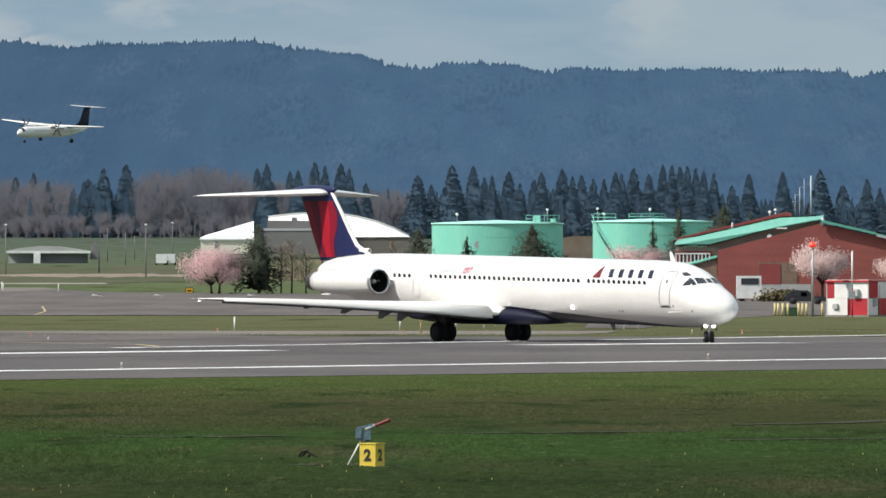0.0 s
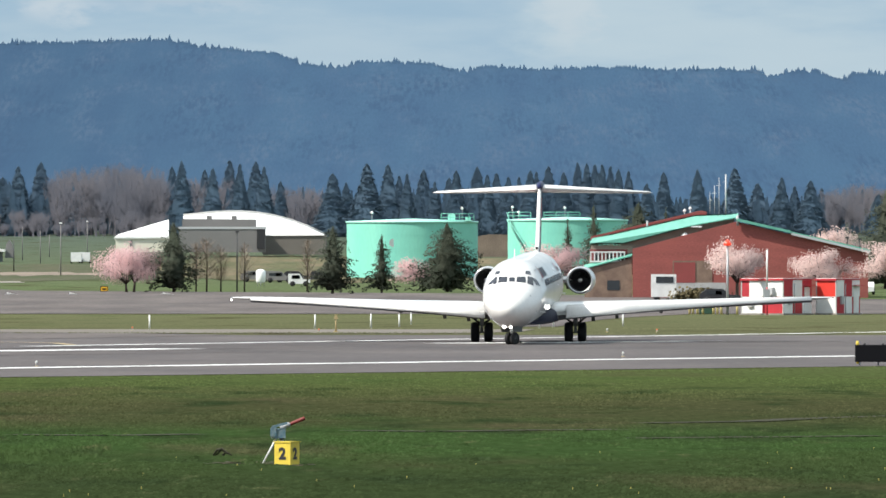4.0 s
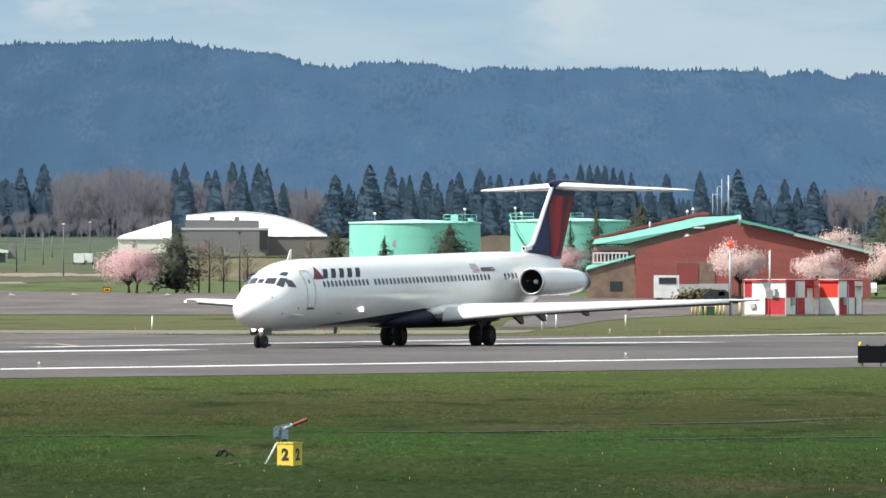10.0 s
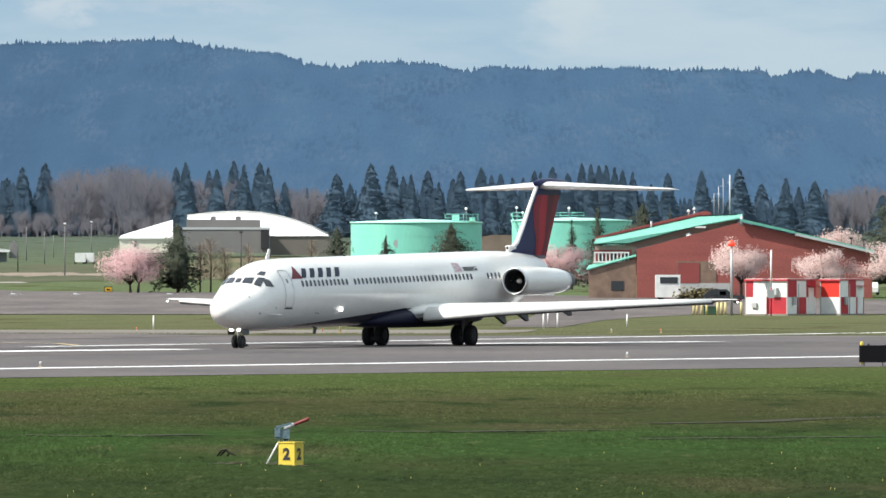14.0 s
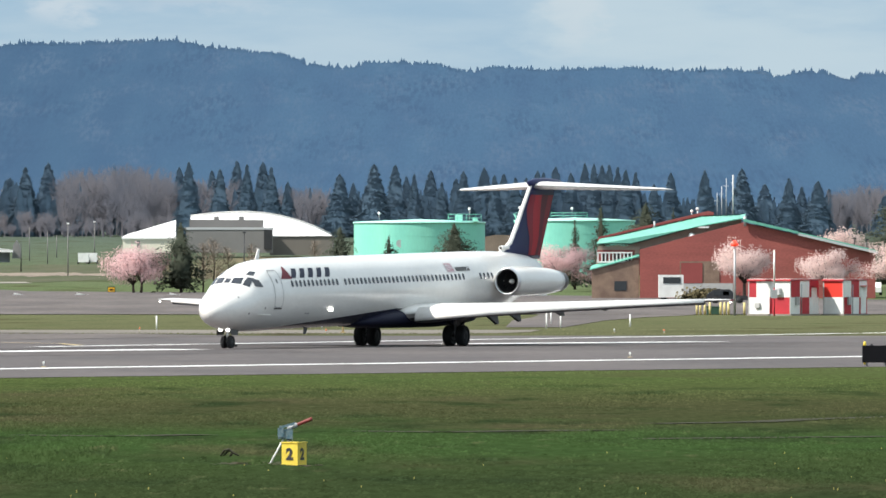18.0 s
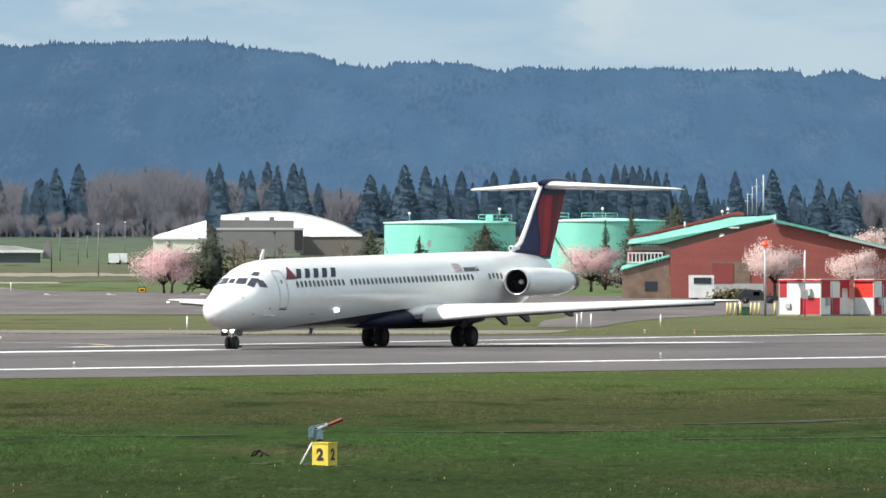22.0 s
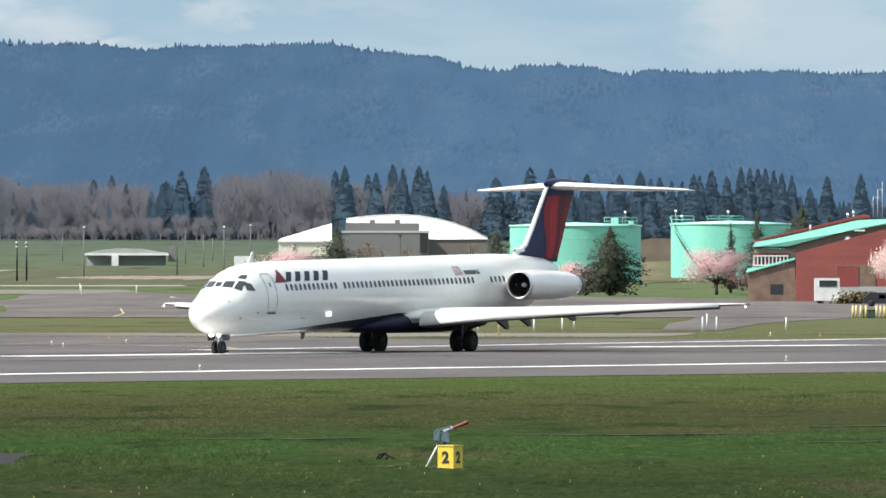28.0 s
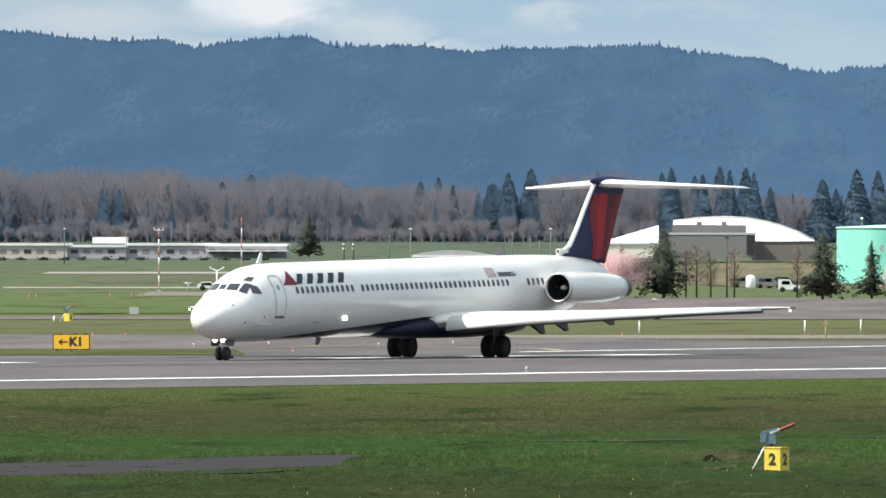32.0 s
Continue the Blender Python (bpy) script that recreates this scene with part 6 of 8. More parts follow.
# ---------------------------------------------------------------- hills
def hills():
    ridge = [(-1100, 60), (-861, 45), (-800, 48), (-761, 54), (-661, 64), (-571, 60), (-521, 74), (-461, 65), (-411, 59), (-321, 55), (-271, 71), (-211, 72), (-111, 70), (-71, 80), (-10, 82), (40, 76), (100, 77), (200, 74), (290, 70),
             (330, 76), (360, 82), (400, 87), (450, 91), (500, 97), (540, 113), (580, 119), (622, 119), (640, 109), (700, 110), (770, 113), (800, 123), (840, 125), (860, 119), (900, 118), (950, 124), (1040, 121), (1100, 119),
             (1150, 123), (1280, 124), (1340, 127), (1370, 135), (1400, 128), (1450, 127), (1480, 138), (1505, 141), (1515, 131), (1570, 132), (1800, 138)]
    near, far = 3420.0, 4620.0
    rng = random.Random(9)
    us = [-1100 + 9.5 * i for i in range(306)]
    g, n = Geo(), 40
    pts = []
    for j in range(n + 1):
        t = j / n
        for u in us:
            y = near + (far - near) * t
            k = ease((t - 0.7) / 0.3)
            zt = 4.043 - (92 + (lerp(ridge, u)[0] + 2.5 - 92) * k - 473.4) * far / 20743
            x = (u - 784) * y / 20743
            zb = ground_z(near) - 8
            pts.append((x, y, zb + (zt - zb) * (0.25 * t + 0.75 * t * t)))
    # the top runs on behind the crest
    pts.extend([((u - 784) * (far + 80) / 20743, far + 80, 4.043 - (lerp(ridge, u)[0] + 8 - 473.4) * (far + 80) / 20743) for u in us])
    n += 1
    m = len(us)
    g.add(pts, [(j * m + i, j * m + i + 1, (j + 1) * m + i + 1, (j + 1) * m + i) for j in range(n) for i in range(m - 1)])
    # haze is put into the colours: forest tones shifted to pale blue
    HILL = mat("haze_blue_forested_hill", (0.040, 0.077, 0.127), 1.0, vary=0.07, size=16.0, fine=0.26, second=(0.036, 0.068, 0.117), stretch=(1, 0.0, 0.7), split=0.47)
    # paler stands of leafless trees scattered over the slope
    nt = HILL.node_tree
    N, L = nt.nodes.new, nt.links.new
    bs = nt.nodes["Principled BSDF"]
    base = bs.inputs["Base Color"].links[0].from_socket
    tc = N("ShaderNodeTexCoord")

    def grain(sx, sz, detail, rough, turn=0.0):
        mp, nz = N("ShaderNodeMapping"), N("ShaderNodeTexNoise")
        mp.inputs["Scale"].default_value, mp.inputs["Rotation"].default_value = (sx, 0.0, sz), (0, radians(turn), 0)
        nz.inputs["Scale"].default_value, nz.inputs["Detail"].default_value, nz.inputs["Roughness"].default_value = 1.0, detail, rough
        L(tc.outputs["Object"], mp.inputs["Vector"])
        L(mp.outputs["Vector"], nz.inputs["Vector"])
        return nz.outputs["Fac"]

    def ranged(sock, lo, hi, top):
        rp = N("ShaderNodeMapRange")
        rp.interpolation_type = "SMOOTHSTEP"
        rp.inputs["From Min"].default_value, rp.inputs["From Max"].default_value, rp.inputs["To Max"].default_value = lo, hi, top
        L(sock, rp.inputs["Value"])
        return rp.outputs["Result"]

    def times(a, b):
        m = N("ShaderNodeMath")
        m.operation = "MULTIPLY"
        L(a, m.inputs[0])
        L(b, m.inputs[1])
        return m.outputs[0]

    def over(a, colour, fac):
        mx = N("ShaderNodeMix")
        mx.data_type = "RGBA"
        L(a, mx.inputs["A"])
        mx.inputs["B"].default_value = (*colour, 1)
        L(fac, mx.inputs["Factor"])
        return mx.outputs["Result"]

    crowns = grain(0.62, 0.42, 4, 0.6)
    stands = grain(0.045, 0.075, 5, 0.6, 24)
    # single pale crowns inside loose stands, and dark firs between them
    # the slope is painted darker towards its western end
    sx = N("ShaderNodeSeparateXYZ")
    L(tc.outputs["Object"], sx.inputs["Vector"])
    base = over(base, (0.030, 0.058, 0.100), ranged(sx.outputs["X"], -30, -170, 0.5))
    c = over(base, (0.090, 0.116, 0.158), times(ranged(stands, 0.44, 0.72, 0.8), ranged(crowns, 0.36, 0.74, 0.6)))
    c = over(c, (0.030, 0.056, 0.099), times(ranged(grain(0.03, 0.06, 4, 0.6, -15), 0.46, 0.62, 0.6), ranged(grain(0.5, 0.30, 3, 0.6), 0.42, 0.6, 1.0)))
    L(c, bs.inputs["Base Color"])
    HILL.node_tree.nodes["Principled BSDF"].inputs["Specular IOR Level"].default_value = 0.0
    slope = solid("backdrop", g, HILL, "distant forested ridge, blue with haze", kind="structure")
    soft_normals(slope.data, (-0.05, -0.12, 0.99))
    # tree tops along the ridge and over the slope
    pts, faces = [], []

    def top_tree(x, y, z, h, w):
        """A small tree of two stacked uneven cones."""
        for lo, hi, k in ((-0.5, 0.62, 1.0), (0.25, 1.0, 0.6)):
            n0, turn = len(pts), rng.uniform(0, 2)
            pts.extend([(x + w * k * rng.uniform(0.7, 1.2) * math.cos(turn + 1.2566 * j), y + w * k * 0.5 * math.sin(turn + 1.2566 * j), z + h * (lo + rng.uniform(-0.06, 0.06))) for j in range(5)])
            pts.extend([(x + w * k * 0.45 * math.cos(turn + 1.2566 * j), y + w * k * 0.2 * math.sin(turn + 1.2566 * j), z + h * (lo * 0.35 + hi * 0.65)) for j in range(5)])
            pts.append((x + rng.uniform(-0.1, 0.1) * w, y, z + h * hi))
            for j in range(5):
                q = (j + 1) % 5
                faces.extend([(n0 + j, n0 + q, n0 + 5 + q, n0 + 5 + j), (n0 + 5 + j, n0 + 5 + q, n0 + 10)])

    for k in range(2500):
        u, y = rng.uniform(-1090, 1760), far + rng.uniform(0.5, 75)
        z = 4.043 - (lerp(ridge, u)[0] + 6 - 473.4) * y / 20743
        clump = 0.5 + 0.5 * noise.noise(Vector((u * 0.03, 2.0, 0.0)))
        h = rng.uniform(0.6, 1.5) * (0.5 + 0.9 * clump) + (rng.uniform(0.5, 1.2) if rng.random() < 0.06 else 0.0)
        top_tree((u - 784) * y / 20743, y, z, h * 1.45 + 0.5, rng.uniform(0.9, 1.9))
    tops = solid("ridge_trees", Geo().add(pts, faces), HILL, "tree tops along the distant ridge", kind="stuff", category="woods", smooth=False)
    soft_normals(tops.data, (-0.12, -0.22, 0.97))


hills()

# ---------------------------------------------------------------- small things on the airfield
def words(name, text, size, m, material, parent, label=""):
    """Raised lettering in the built-in font, as a mesh."""
    cu = bpy.data.curves.new(name, "FONT")
    cu.body, cu.size, cu.extrude, cu.align_x, cu.align_y = text, size, 0.004, "CENTER", "CENTER"
    cu.offset = size * 0.045
    tmp = bpy.data.objects.new(name, cu)
    me = bpy.data.meshes.new_from_object(tmp)
    bpy.data.objects.remove(tmp)
    me.materials.clear()
    me.materials.append(material)
    ob = part(name, me, None, parent, label)
    ob.matrix_basis = m
    return ob


def facing(x, y, z, rz):
    """Pose of lettering on an upright face whose outward normal is -y turned by rz."""
    return pose(x, y, z, 0, 0, rz) @ pose(0, 0, 0, 90, 0, 0)


def bird_cannon(x, y, number, k=1.0):
    """Gas gun on its stand behind a numbered yellow box."""
    z = ground_z(y)
    b = thing("marker_box", "yellow painted marker box with black numerals on the grass", "marker", (x, y, z), 61.0, group="marker boxes")
    w, h = 0.375 * k, 0.455 * k
    part("box_body", Geo().box(0, 0, 0, w, w, h), YELLOW, b)
    part("box_lid", Geo().box(0, 0, h, w + 0.03, w + 0.03, 0.025), YELLOW, b)
    if number:
        words("numeral", number, 0.32 * k, facing(0.0, -w / 2 - 0.004, h * 0.48, 0), DARK_PAINT, b)
        words("numeral", number, 0.32 * k, facing(-w / 2 - 0.004, 0.0, h * 0.48, -90), DARK_PAINT, b)
    else:
        part("numeral_bar", Geo().box(0, -w / 2 - 0.006, h * 0.3, w * 0.35, 0.01, h * 0.4), DARK_PAINT, b)
    c = thing("gas_cannon", "bird scaring gas cannon with a rusty red barrel on a stand", "gas cannon", (x - 0.16 * k, y + 0.9, z - 0.02), group="gas cannons")
    part("chamber", Geo().box(-0.03 * k, 0, 0.55 * k, 0.30 * k, 0.22 * k, 0.20 * k).box(-0.13 * k, 0, 0.59 * k, 0.12 * k, 0.26 * k, 0.18 * k), BLUE_STEEL, c, "weathered blue gas chamber")
    part("bracket", Geo().slab([(-0.16 * k, -0.13 * k, 0.75 * k), (0.16 * k, -0.13 * k, 0.84 * k), (0.16 * k, -0.13 * k, 0.89 * k), (-0.16 * k, -0.13 * k, 0.81 * k)], (0, 0.02, 0)), BLUE_STEEL, c)
    ax = Matrix.Translation((0.14 * k, 0, 0.81 * k)) @ Matrix.Rotation(radians(68), 4, "Y")
    part("barrel_sleeve", Geo().turned([(0.0, -0.14 * k), (0.05 * k, -0.14 * k), (0.052 * k, 0.06 * k), (0.038 * k, 0.08 * k)], 16, ax), STEEL, c)
    part("barrel", Geo().turned([(0.034 * k, 0.05 * k), (0.038 * k, 0.36 * k), (0.042 * k, 0.41 * k), (0.030 * k, 0.41 * k), (0.02 * k, 0.30 * k)], 16, ax), BARREL_RED, c, "rusty red barrel")
    for px, py in ((-0.36 * k, -0.1), (0.22 * k, -0.14), (0.05 * k, 0.24)):
        part("leg", Geo().tube([(px * 0.1, py * 0.2, 0.62 * k), (px, py, 0.0)], 0.02 * k, 8), WHITE if px < -0.2 else STEEL, c)
    part("valve", Geo().turned([(0.0, 0.0), (0.05 * k, 0.01), (0.05 * k, 0.08 * k), (0.0, 0.1 * k)], 12, Matrix.Translation((0.05 * k, -0.05, 0.52 * k))), DARK_PAINT, c)


bird_cannon(-3.14, 240.6, "2")
bird_cannon(-72.88, 990, "", 1.45)
twig = Geo().tube([(-0.20, 0.1, 0.01), (-0.12, 0.0, 0.13), (-0.02, 0, 0.15), (0.08, 0, 0.07), (0.20, -0.1, 0.015)], [0.02, 0.03, 0.035, 0.028, 0.012], 7)
twig.tube([(-0.02, 0, 0.14), (-0.10, 0.05, 0.05), (-0.16, 0.1, 0.0)], [0.025, 0.02, 0.01], 6).tube([(0.06, 0, 0.09), (0.02, 0.0, 0.03), (0.0, 0.1, 0.0)], [0.025, 0.03, 0.015], 6)
solid("fallen_branch", twig, FURROW, "dark crooked branch lying in the grass", "branch", at=(-4.67, 252, 0))


SIGN_BLACK = mat("matt_black_sign_paint", (0.010, 0.010, 0.012), 0.8, vary=0.1, shine=0.1)


def sign(x, y, w, h, rz, front, label, text=""):
    t = thing("airfield_sign", label, "airfield sign", (x, y, ground_z(y)), rz, group="airfield signs")
    face = SIGN_YELLOW if front else SIGN_BLACK
    part("housing", Geo().box(0, 0.06, 0.16, w, 0.24, h), SIGN_BLACK, t, "black sign housing")
    part("face", Geo().box(0, -0.075, 0.19, w - 0.08, 0.03, h - 0.06), face, t)
    if front:
        part("end_panel", Geo().box(w / 2 + 0.01, 0.06, 0.19, 0.02, 0.2, h - 0.06), face, t)
    for q in (-0.40, 0.0, 0.40):
        part("leg", Geo().tube([(q * w, 0.06, 0.0), (q * w, 0.06, 0.18)], 0.035, 8), STEEL, t)
    for q in (-0.3, 0.1, 0.38):
        part("lifting_lug", Geo().box(q * w, 0.06, 0.16 + h, 0.09, 0.08, 0.06), DARK_PAINT, t)
    if text:
        words("lettering", text, 0.62, facing(0.24, -0.095, 0.19 + h * 0.45, 0), DARK_PAINT, t)
        a = Geo()
        zc = 0.19 + h * 0.45
        a.slab([(-0.68, -0.092, zc), (-0.46, -0.092, zc + 0.17), (-0.46, -0.092, zc + 0.08), (-0.52, -0.092, zc + 0.035), (-0.18, -0.092, zc + 0.035), (-0.18, -0.092, zc - 0.035), (-0.52, -0.092, zc - 0.035), (-0.46, -0.092, zc - 0.08), (-0.46, -0.092, zc - 0.17)], (0, -0.006, 0))
        part("arrow", a, DARK_PAINT, t)
    return t


sign(-43.78, 597, 1.90, 0.78, -4, True, "yellow taxiway sign with black arrow and letters on the verge", "K1")
sign(18.07, 483, 1.91, 0.70, 3, False, "black back of an airfield sign beside the runway")
sign(-44.44, 774, 1.87, 0.82, 0, False, "black back of an airfield sign on the grass")
ln = thing("edge_light", "small yellow edge light on a stalk by the sign", "edge light", (17.46, 490, 0), group="edge lights")
part("stalk", Geo().tube([(0, 0, 0), (0, 0, 0.78)], 0.05, 8), YELLOW, ln)
part("head", Geo().turned([(0.0, 0.76), (0.07, 0.78), (0.07, 0.9), (0.04, 0.98), (0.0, 1.0)], 12), YELLOW, ln)


# ---------------------------------------------------------------- marker posts, lights and bollards
def post(x, y, h, w, material, label, name="marker_post", group="marker posts"):
    t = thing(name, label, "marker post", (x, y, ground_z(y)), group=group)
    part("stake", Geo().tube([(0, 0, -0.05), (0, 0, h * 0.93)], w / 2, 8), material, t)
    part("cap", Geo().turned([(w / 2, h * 0.92), (w / 2 * 1.05, h * 0.94), (w / 2 * 0.9, h), (0.0, h + 0.01)], 8), material, t)
    return t


for u, y, hp in ((270, 770, 25), (563, 785, 24), (662, 790, 25), (712, 800, 23), (733, 840, 20), (960, 785, 27), (985, 800, 25), (968, 850, 24), (1108, 812, 22), (-769, 985, 10), (-768, 960, 12), (-480, 870, 18), (-140, 1450, 18), (-42, 1450, 18), (375 - 517, 1500, 16)):
    post((u - 784) * y / 20743, y, hp * y / 20743, 0.10, WHITE, "white marker post on the grass verge")
yp = thing("approach_light", "yellow approach light post with a small head", "approach light", (-6.48, 730, 0))
part("stalk", Geo().tube([(0, 0, 0), (0, 0, 1.0)], 0.05, 8), YELLOW_LINE, yp)
part("head", Geo().box(0, 0, 0.84, 0.26, 0.2, 0.14).box(0, 0, 1.0, 0.14, 0.14, 0.12), YELLOW_LINE, yp)
part("foot", Geo().box(0, 0, 0, 0.3, 0.3, 0.1), YELLOW_LINE, yp)


def stub_light(x, y, group="runway lights"):
    t = thing("runway_light", "small elevated runway edge light on a short stem", "runway light", (x, y, 0.02), group=group)
    t.scale = (0.7, 0.7, 0.7)
    part("stem", Geo().tube([(0, 0, 0), (0, 0, 0.20)], 0.035, 8), STEEL, t)
    part("lens", Geo().turned([(0.0, 0.18), (0.06, 0.19), (0.07, 0.24), (0.05, 0.31), (0.0, 0.33)], 12), ORANGE if int(x) % 2 else WHITE, t)
    part("base_plate", Geo().turned([(0.0, 0.03), (0.12, 0.03), (0.14, 0.0)], 14), YELLOW_LINE, t)


for u, y in ((70, 478), (1108, 530), (-387, 652), (-344, 607), (-192, 642), (-172, 622), (240, 752), (570, 730), (-90, 700), (1080, 735), (1168, 730), (-420, 760), (-60, 655), (-700, 742), (-640, 745), (-520, 640), (-395, 700)):
    stub_light((u - 784) * y / 20743, y)
# orange dulled by fading and by distance haze put into the colour
FADED_HAZED_ORANGE = mat("faded_hazed_orange_plastic", (0.42, 0.17, 0.10), 0.6, vary=0.15, size=0.3)
cone = thing("traffic_cone", "small orange traffic cone on the taxiway edge", "traffic cone", (0, 0, 0), group="traffic cones")
part("body", Geo().turned([(0.13, 0.04), (0.09, 0.25), (0.04, 0.46), (0.0, 0.48)], 12), FADED_HAZED_ORANGE, cone)
part("base", Geo().box(0, 0, 0, 0.34, 0.34, 0.04), FADED_HAZED_ORANGE, cone)
cone.matrix_world = pose(-88.44, 1440, ground_z(1440))
for k, u in enumerate((-478, -452, -446, -420, -408, -812, -800, -668, -630, -614, -300)):
    copy_thing(cone, pose((u - 784) * (1440 + k * 3) / 20743, 1440 + k * 3, ground_z(1440 + k * 3)))


# ---------------------------------------------------------------- red and white equipment shelters
def shelter(x, y, w, d, h, rz, cols, label):
    """A hut clad in a red and white check; cols gives the front panels, the number of end columns and how they start."""
    t = thing("equipment_shelter", label, "equipment shelter", (x, y, ground_z(y)), rz, group="equipment shelters")
    part("body", Geo().box(0, 0, 0.12, w - 0.06, d - 0.06, h - 0.12), PALE_WALL, t)
    part("plinth", Geo().box(0, 0, 0.0, w + 0.3, d + 0.3, 0.12), CONCRETE, t)
    part("roof", Geo().box(0, 0, h, w + 0.2, d + 0.2, 0.10), RED_PANEL, t, "red flat roof")
    part("roof_edge", Geo().box(0, 0, h + 0.10, w + 0.12, d + 0.12, 0.04), WHITE, t)
    front, ne, flip = cols
    half = (h - 0.14) / 2
    for q0, q1, row, colour in front:
        part("panel", Geo().box(-w / 2 + w * (q0 + q1) / 2, -d / 2, 0.14 + row * half, w * (q1 - q0) - 0.02, 0.06, half - 0.02), colour, t)
    for i in range(ne):
        for j in range(2):
            pw = d / ne
            for sx in (-1, 1):
                part("panel", Geo().box(sx * w / 2, -d / 2 + (i + 0.5) * pw, 0.14 + j * half, 0.06, pw - 0.02, half - 0.02), (RED_PANEL, WHITE)[(i + j + flip + (sx < 0)) % 2], t)
    for q in (-1, 1):
        part("corner_post", Geo().box(q * (w / 2 + 0.02), -d / 2 - 0.02, 0.10, 0.09, 0.09, h - 0.1), PALE_WALL, t)
    part("gutter", Geo().box(0, -d / 2 - 0.14, h - 0.06, w + 0.24, 0.08, 0.14), RED_PANEL, t)
    part("conduit", Geo().tube([(w / 2 + 0.06, -d * 0.12, 0.1), (w / 2 + 0.06, -d * 0.12, h * 0.9)], 0.04, 6), STEEL, t)
    if len(front) > 2:
        part("vent_hood", Geo().box(-w * 0.28, -d / 2 - 0.1, h * 0.22, 0.5, 0.22, 0.42), PALE_WALL, t, "pale vent hood")
    part("door", Geo().box(w / 2 + 0.05, d * 0.33, 0.16, 0.06, 0.8, h * 0.74), WHITE, t)
    if len(front) > 2:
        part("air_conditioner", Geo().box(w * 0.22, -d / 2 - 0.2, h * 0.58, min(0.6, w * 0.3), 0.36, 0.6), GREY_PAINT, t, "grey air conditioner")
    part("meter_box", Geo().box(w / 2 + 0.14, -d * 0.3, h * 0.3, 0.2, 0.4, 0.7), STEEL, t)
    part("door_awning", Geo().box(w / 2 + 0.3, d * 0.33, h * 0.83, 0.5, 1.0, 0.06), RED_PANEL, t)
    return t


shelter(28.82, 1003, 4.2, 4.4, 3.00, -35, (((0.0, 0.18, 1, RED_PANEL), (0.18, 0.5, 1, WHITE), (0.5, 1.0, 1, WHITE), (0.0, 0.5, 0, WHITE), (0.5, 1.0, 0, RED_PANEL)), 3, 1), "red and white checked equipment shelter with a flat roof")
shelter(34.16, 1005, 1.95, 3.7, 3.00, -35, (((0.0, 1.0, 1, ORANGE_RED), (0.0, 1.0, 0, WHITE)), 3, 0), "red and white checked equipment shelter with a door awning")
pp = thing("striped_post", "thin post with white top and red foot by the shelters", "post", (27.80, 996, 0))
part("shaft", Geo().tube([(0, 0, 0), (0, 0, 2.4)], 0.06, 8), RED_PANEL, pp)
part("upper_shaft", Geo().tube([(0, 0, 2.4), (0, 0, 5.57)], 0.07, 8), WHITE, pp)
part("control_box", Geo().box(0, -0.1, 1.5, 0.5, 0.25, 0.7), STEEL, pp)
lp = thing("obstruction_lamp_pole", "steel pole with a large red obstruction lamp", "lamp pole", (24.54, 1000, 0))
part("shaft", Geo().tube([(0, 0, 0), (0, 0, 6.07)], [0.12, 0.09], 10), STEEL, lp)
part("red_lamp", Geo().turned([(0.0, -0.22), (0.32, -0.16), (0.34, 0), (0.2, 0.12), (0.12, 0.3), (0.0, 0.32)], 16, Matrix.Translation((0, 0, 6.12))), mat("red_lamp_glass", (0.85, 0.05, 0.02), 0.3, vary=0.05, glow=0.5), lp, "red lamp globe")
PALE_YELLOW = mat("faded_yellow_paint", (0.62, 0.52, 0.22), 0.6, vary=0.12, size=0.5)
for u in (1226, 1232, 1240, 1249, 1268, 1275, 1282, 1310):
    t = thing("bollard", "yellow steel bollard beside the shelters", "bollard", (-38.17 + u * 1010 / 20743, 1010, 0.03), group="bollards")
    part("tube", Geo().tube([(0, 0, 0), (0, 0, 1.02)], 0.10, 12), PALE_YELLOW, t)
    part("cap", Geo().turned([(0.10, 1.01), (0.07, 1.08), (0.0, 1.1)], 12), PALE_YELLOW, t)
gb = thing("utility_cabinet", "dark green utility cabinet between the bollards", "cabinet", (23.03, 1012, 0.03))
part("body", Geo().box(0, 0, 0.05, 1.25, 0.7, 0.62), GREEN_BOX, gb)
part("lid", Geo().box(0, 0, 0.67, 1.3, 0.76, 0.06), GREEN_BOX, gb)


# ---------------------------------------------------------------- poles and masts
def pole(x, y, h, label, name="light_pole", dark=False, head=True):
    t = thing(name, label, "light pole", (x, y, ground_z(y)), group="light poles")
    part("shaft", Geo().tube([(0, 0, 0), (0, 0, h)], [0.10, 0.06], 8), DARK_PAINT if dark else GREY_WALL, t)
    if head:
        part("lamp_head", Geo().box(0, -0.1, h, 0.42, 0.4, 0.2), DARK_PAINT if dark else LAMP_WHITE, t)
    return t


for u, y, hp, dk, hd in ((425, 1440, 105, True, True), (113, 1800, 92, False, True), (160, 2200, 68, False, True), (45, 2200, 60, False, False), (-135, 1850, 88, False, True), (-173, 2300, 50, False, False),
                     (-253, 1760, 70, True, False), (-236, 1800, 68, True, False), (77, 2100, 58, False, False), (93, 2300, 40, False, False), (1505, 1420, 96, True, True), (1527, 1440, 92, True, True), (30, 1900, 55, True, False),
                     (-640, 2300, 60, False, False), (-560, 2500, 62, False, False), (-530, 2520, 60, False, False), (-750, 2250, 62, False, True)):
    pole((u - 784) * y / 20743, y, hp * y / 20743, "tall thin " + ("dark" if dk else "steel") + " light pole on the far airfield", dark=dk, head=hd)
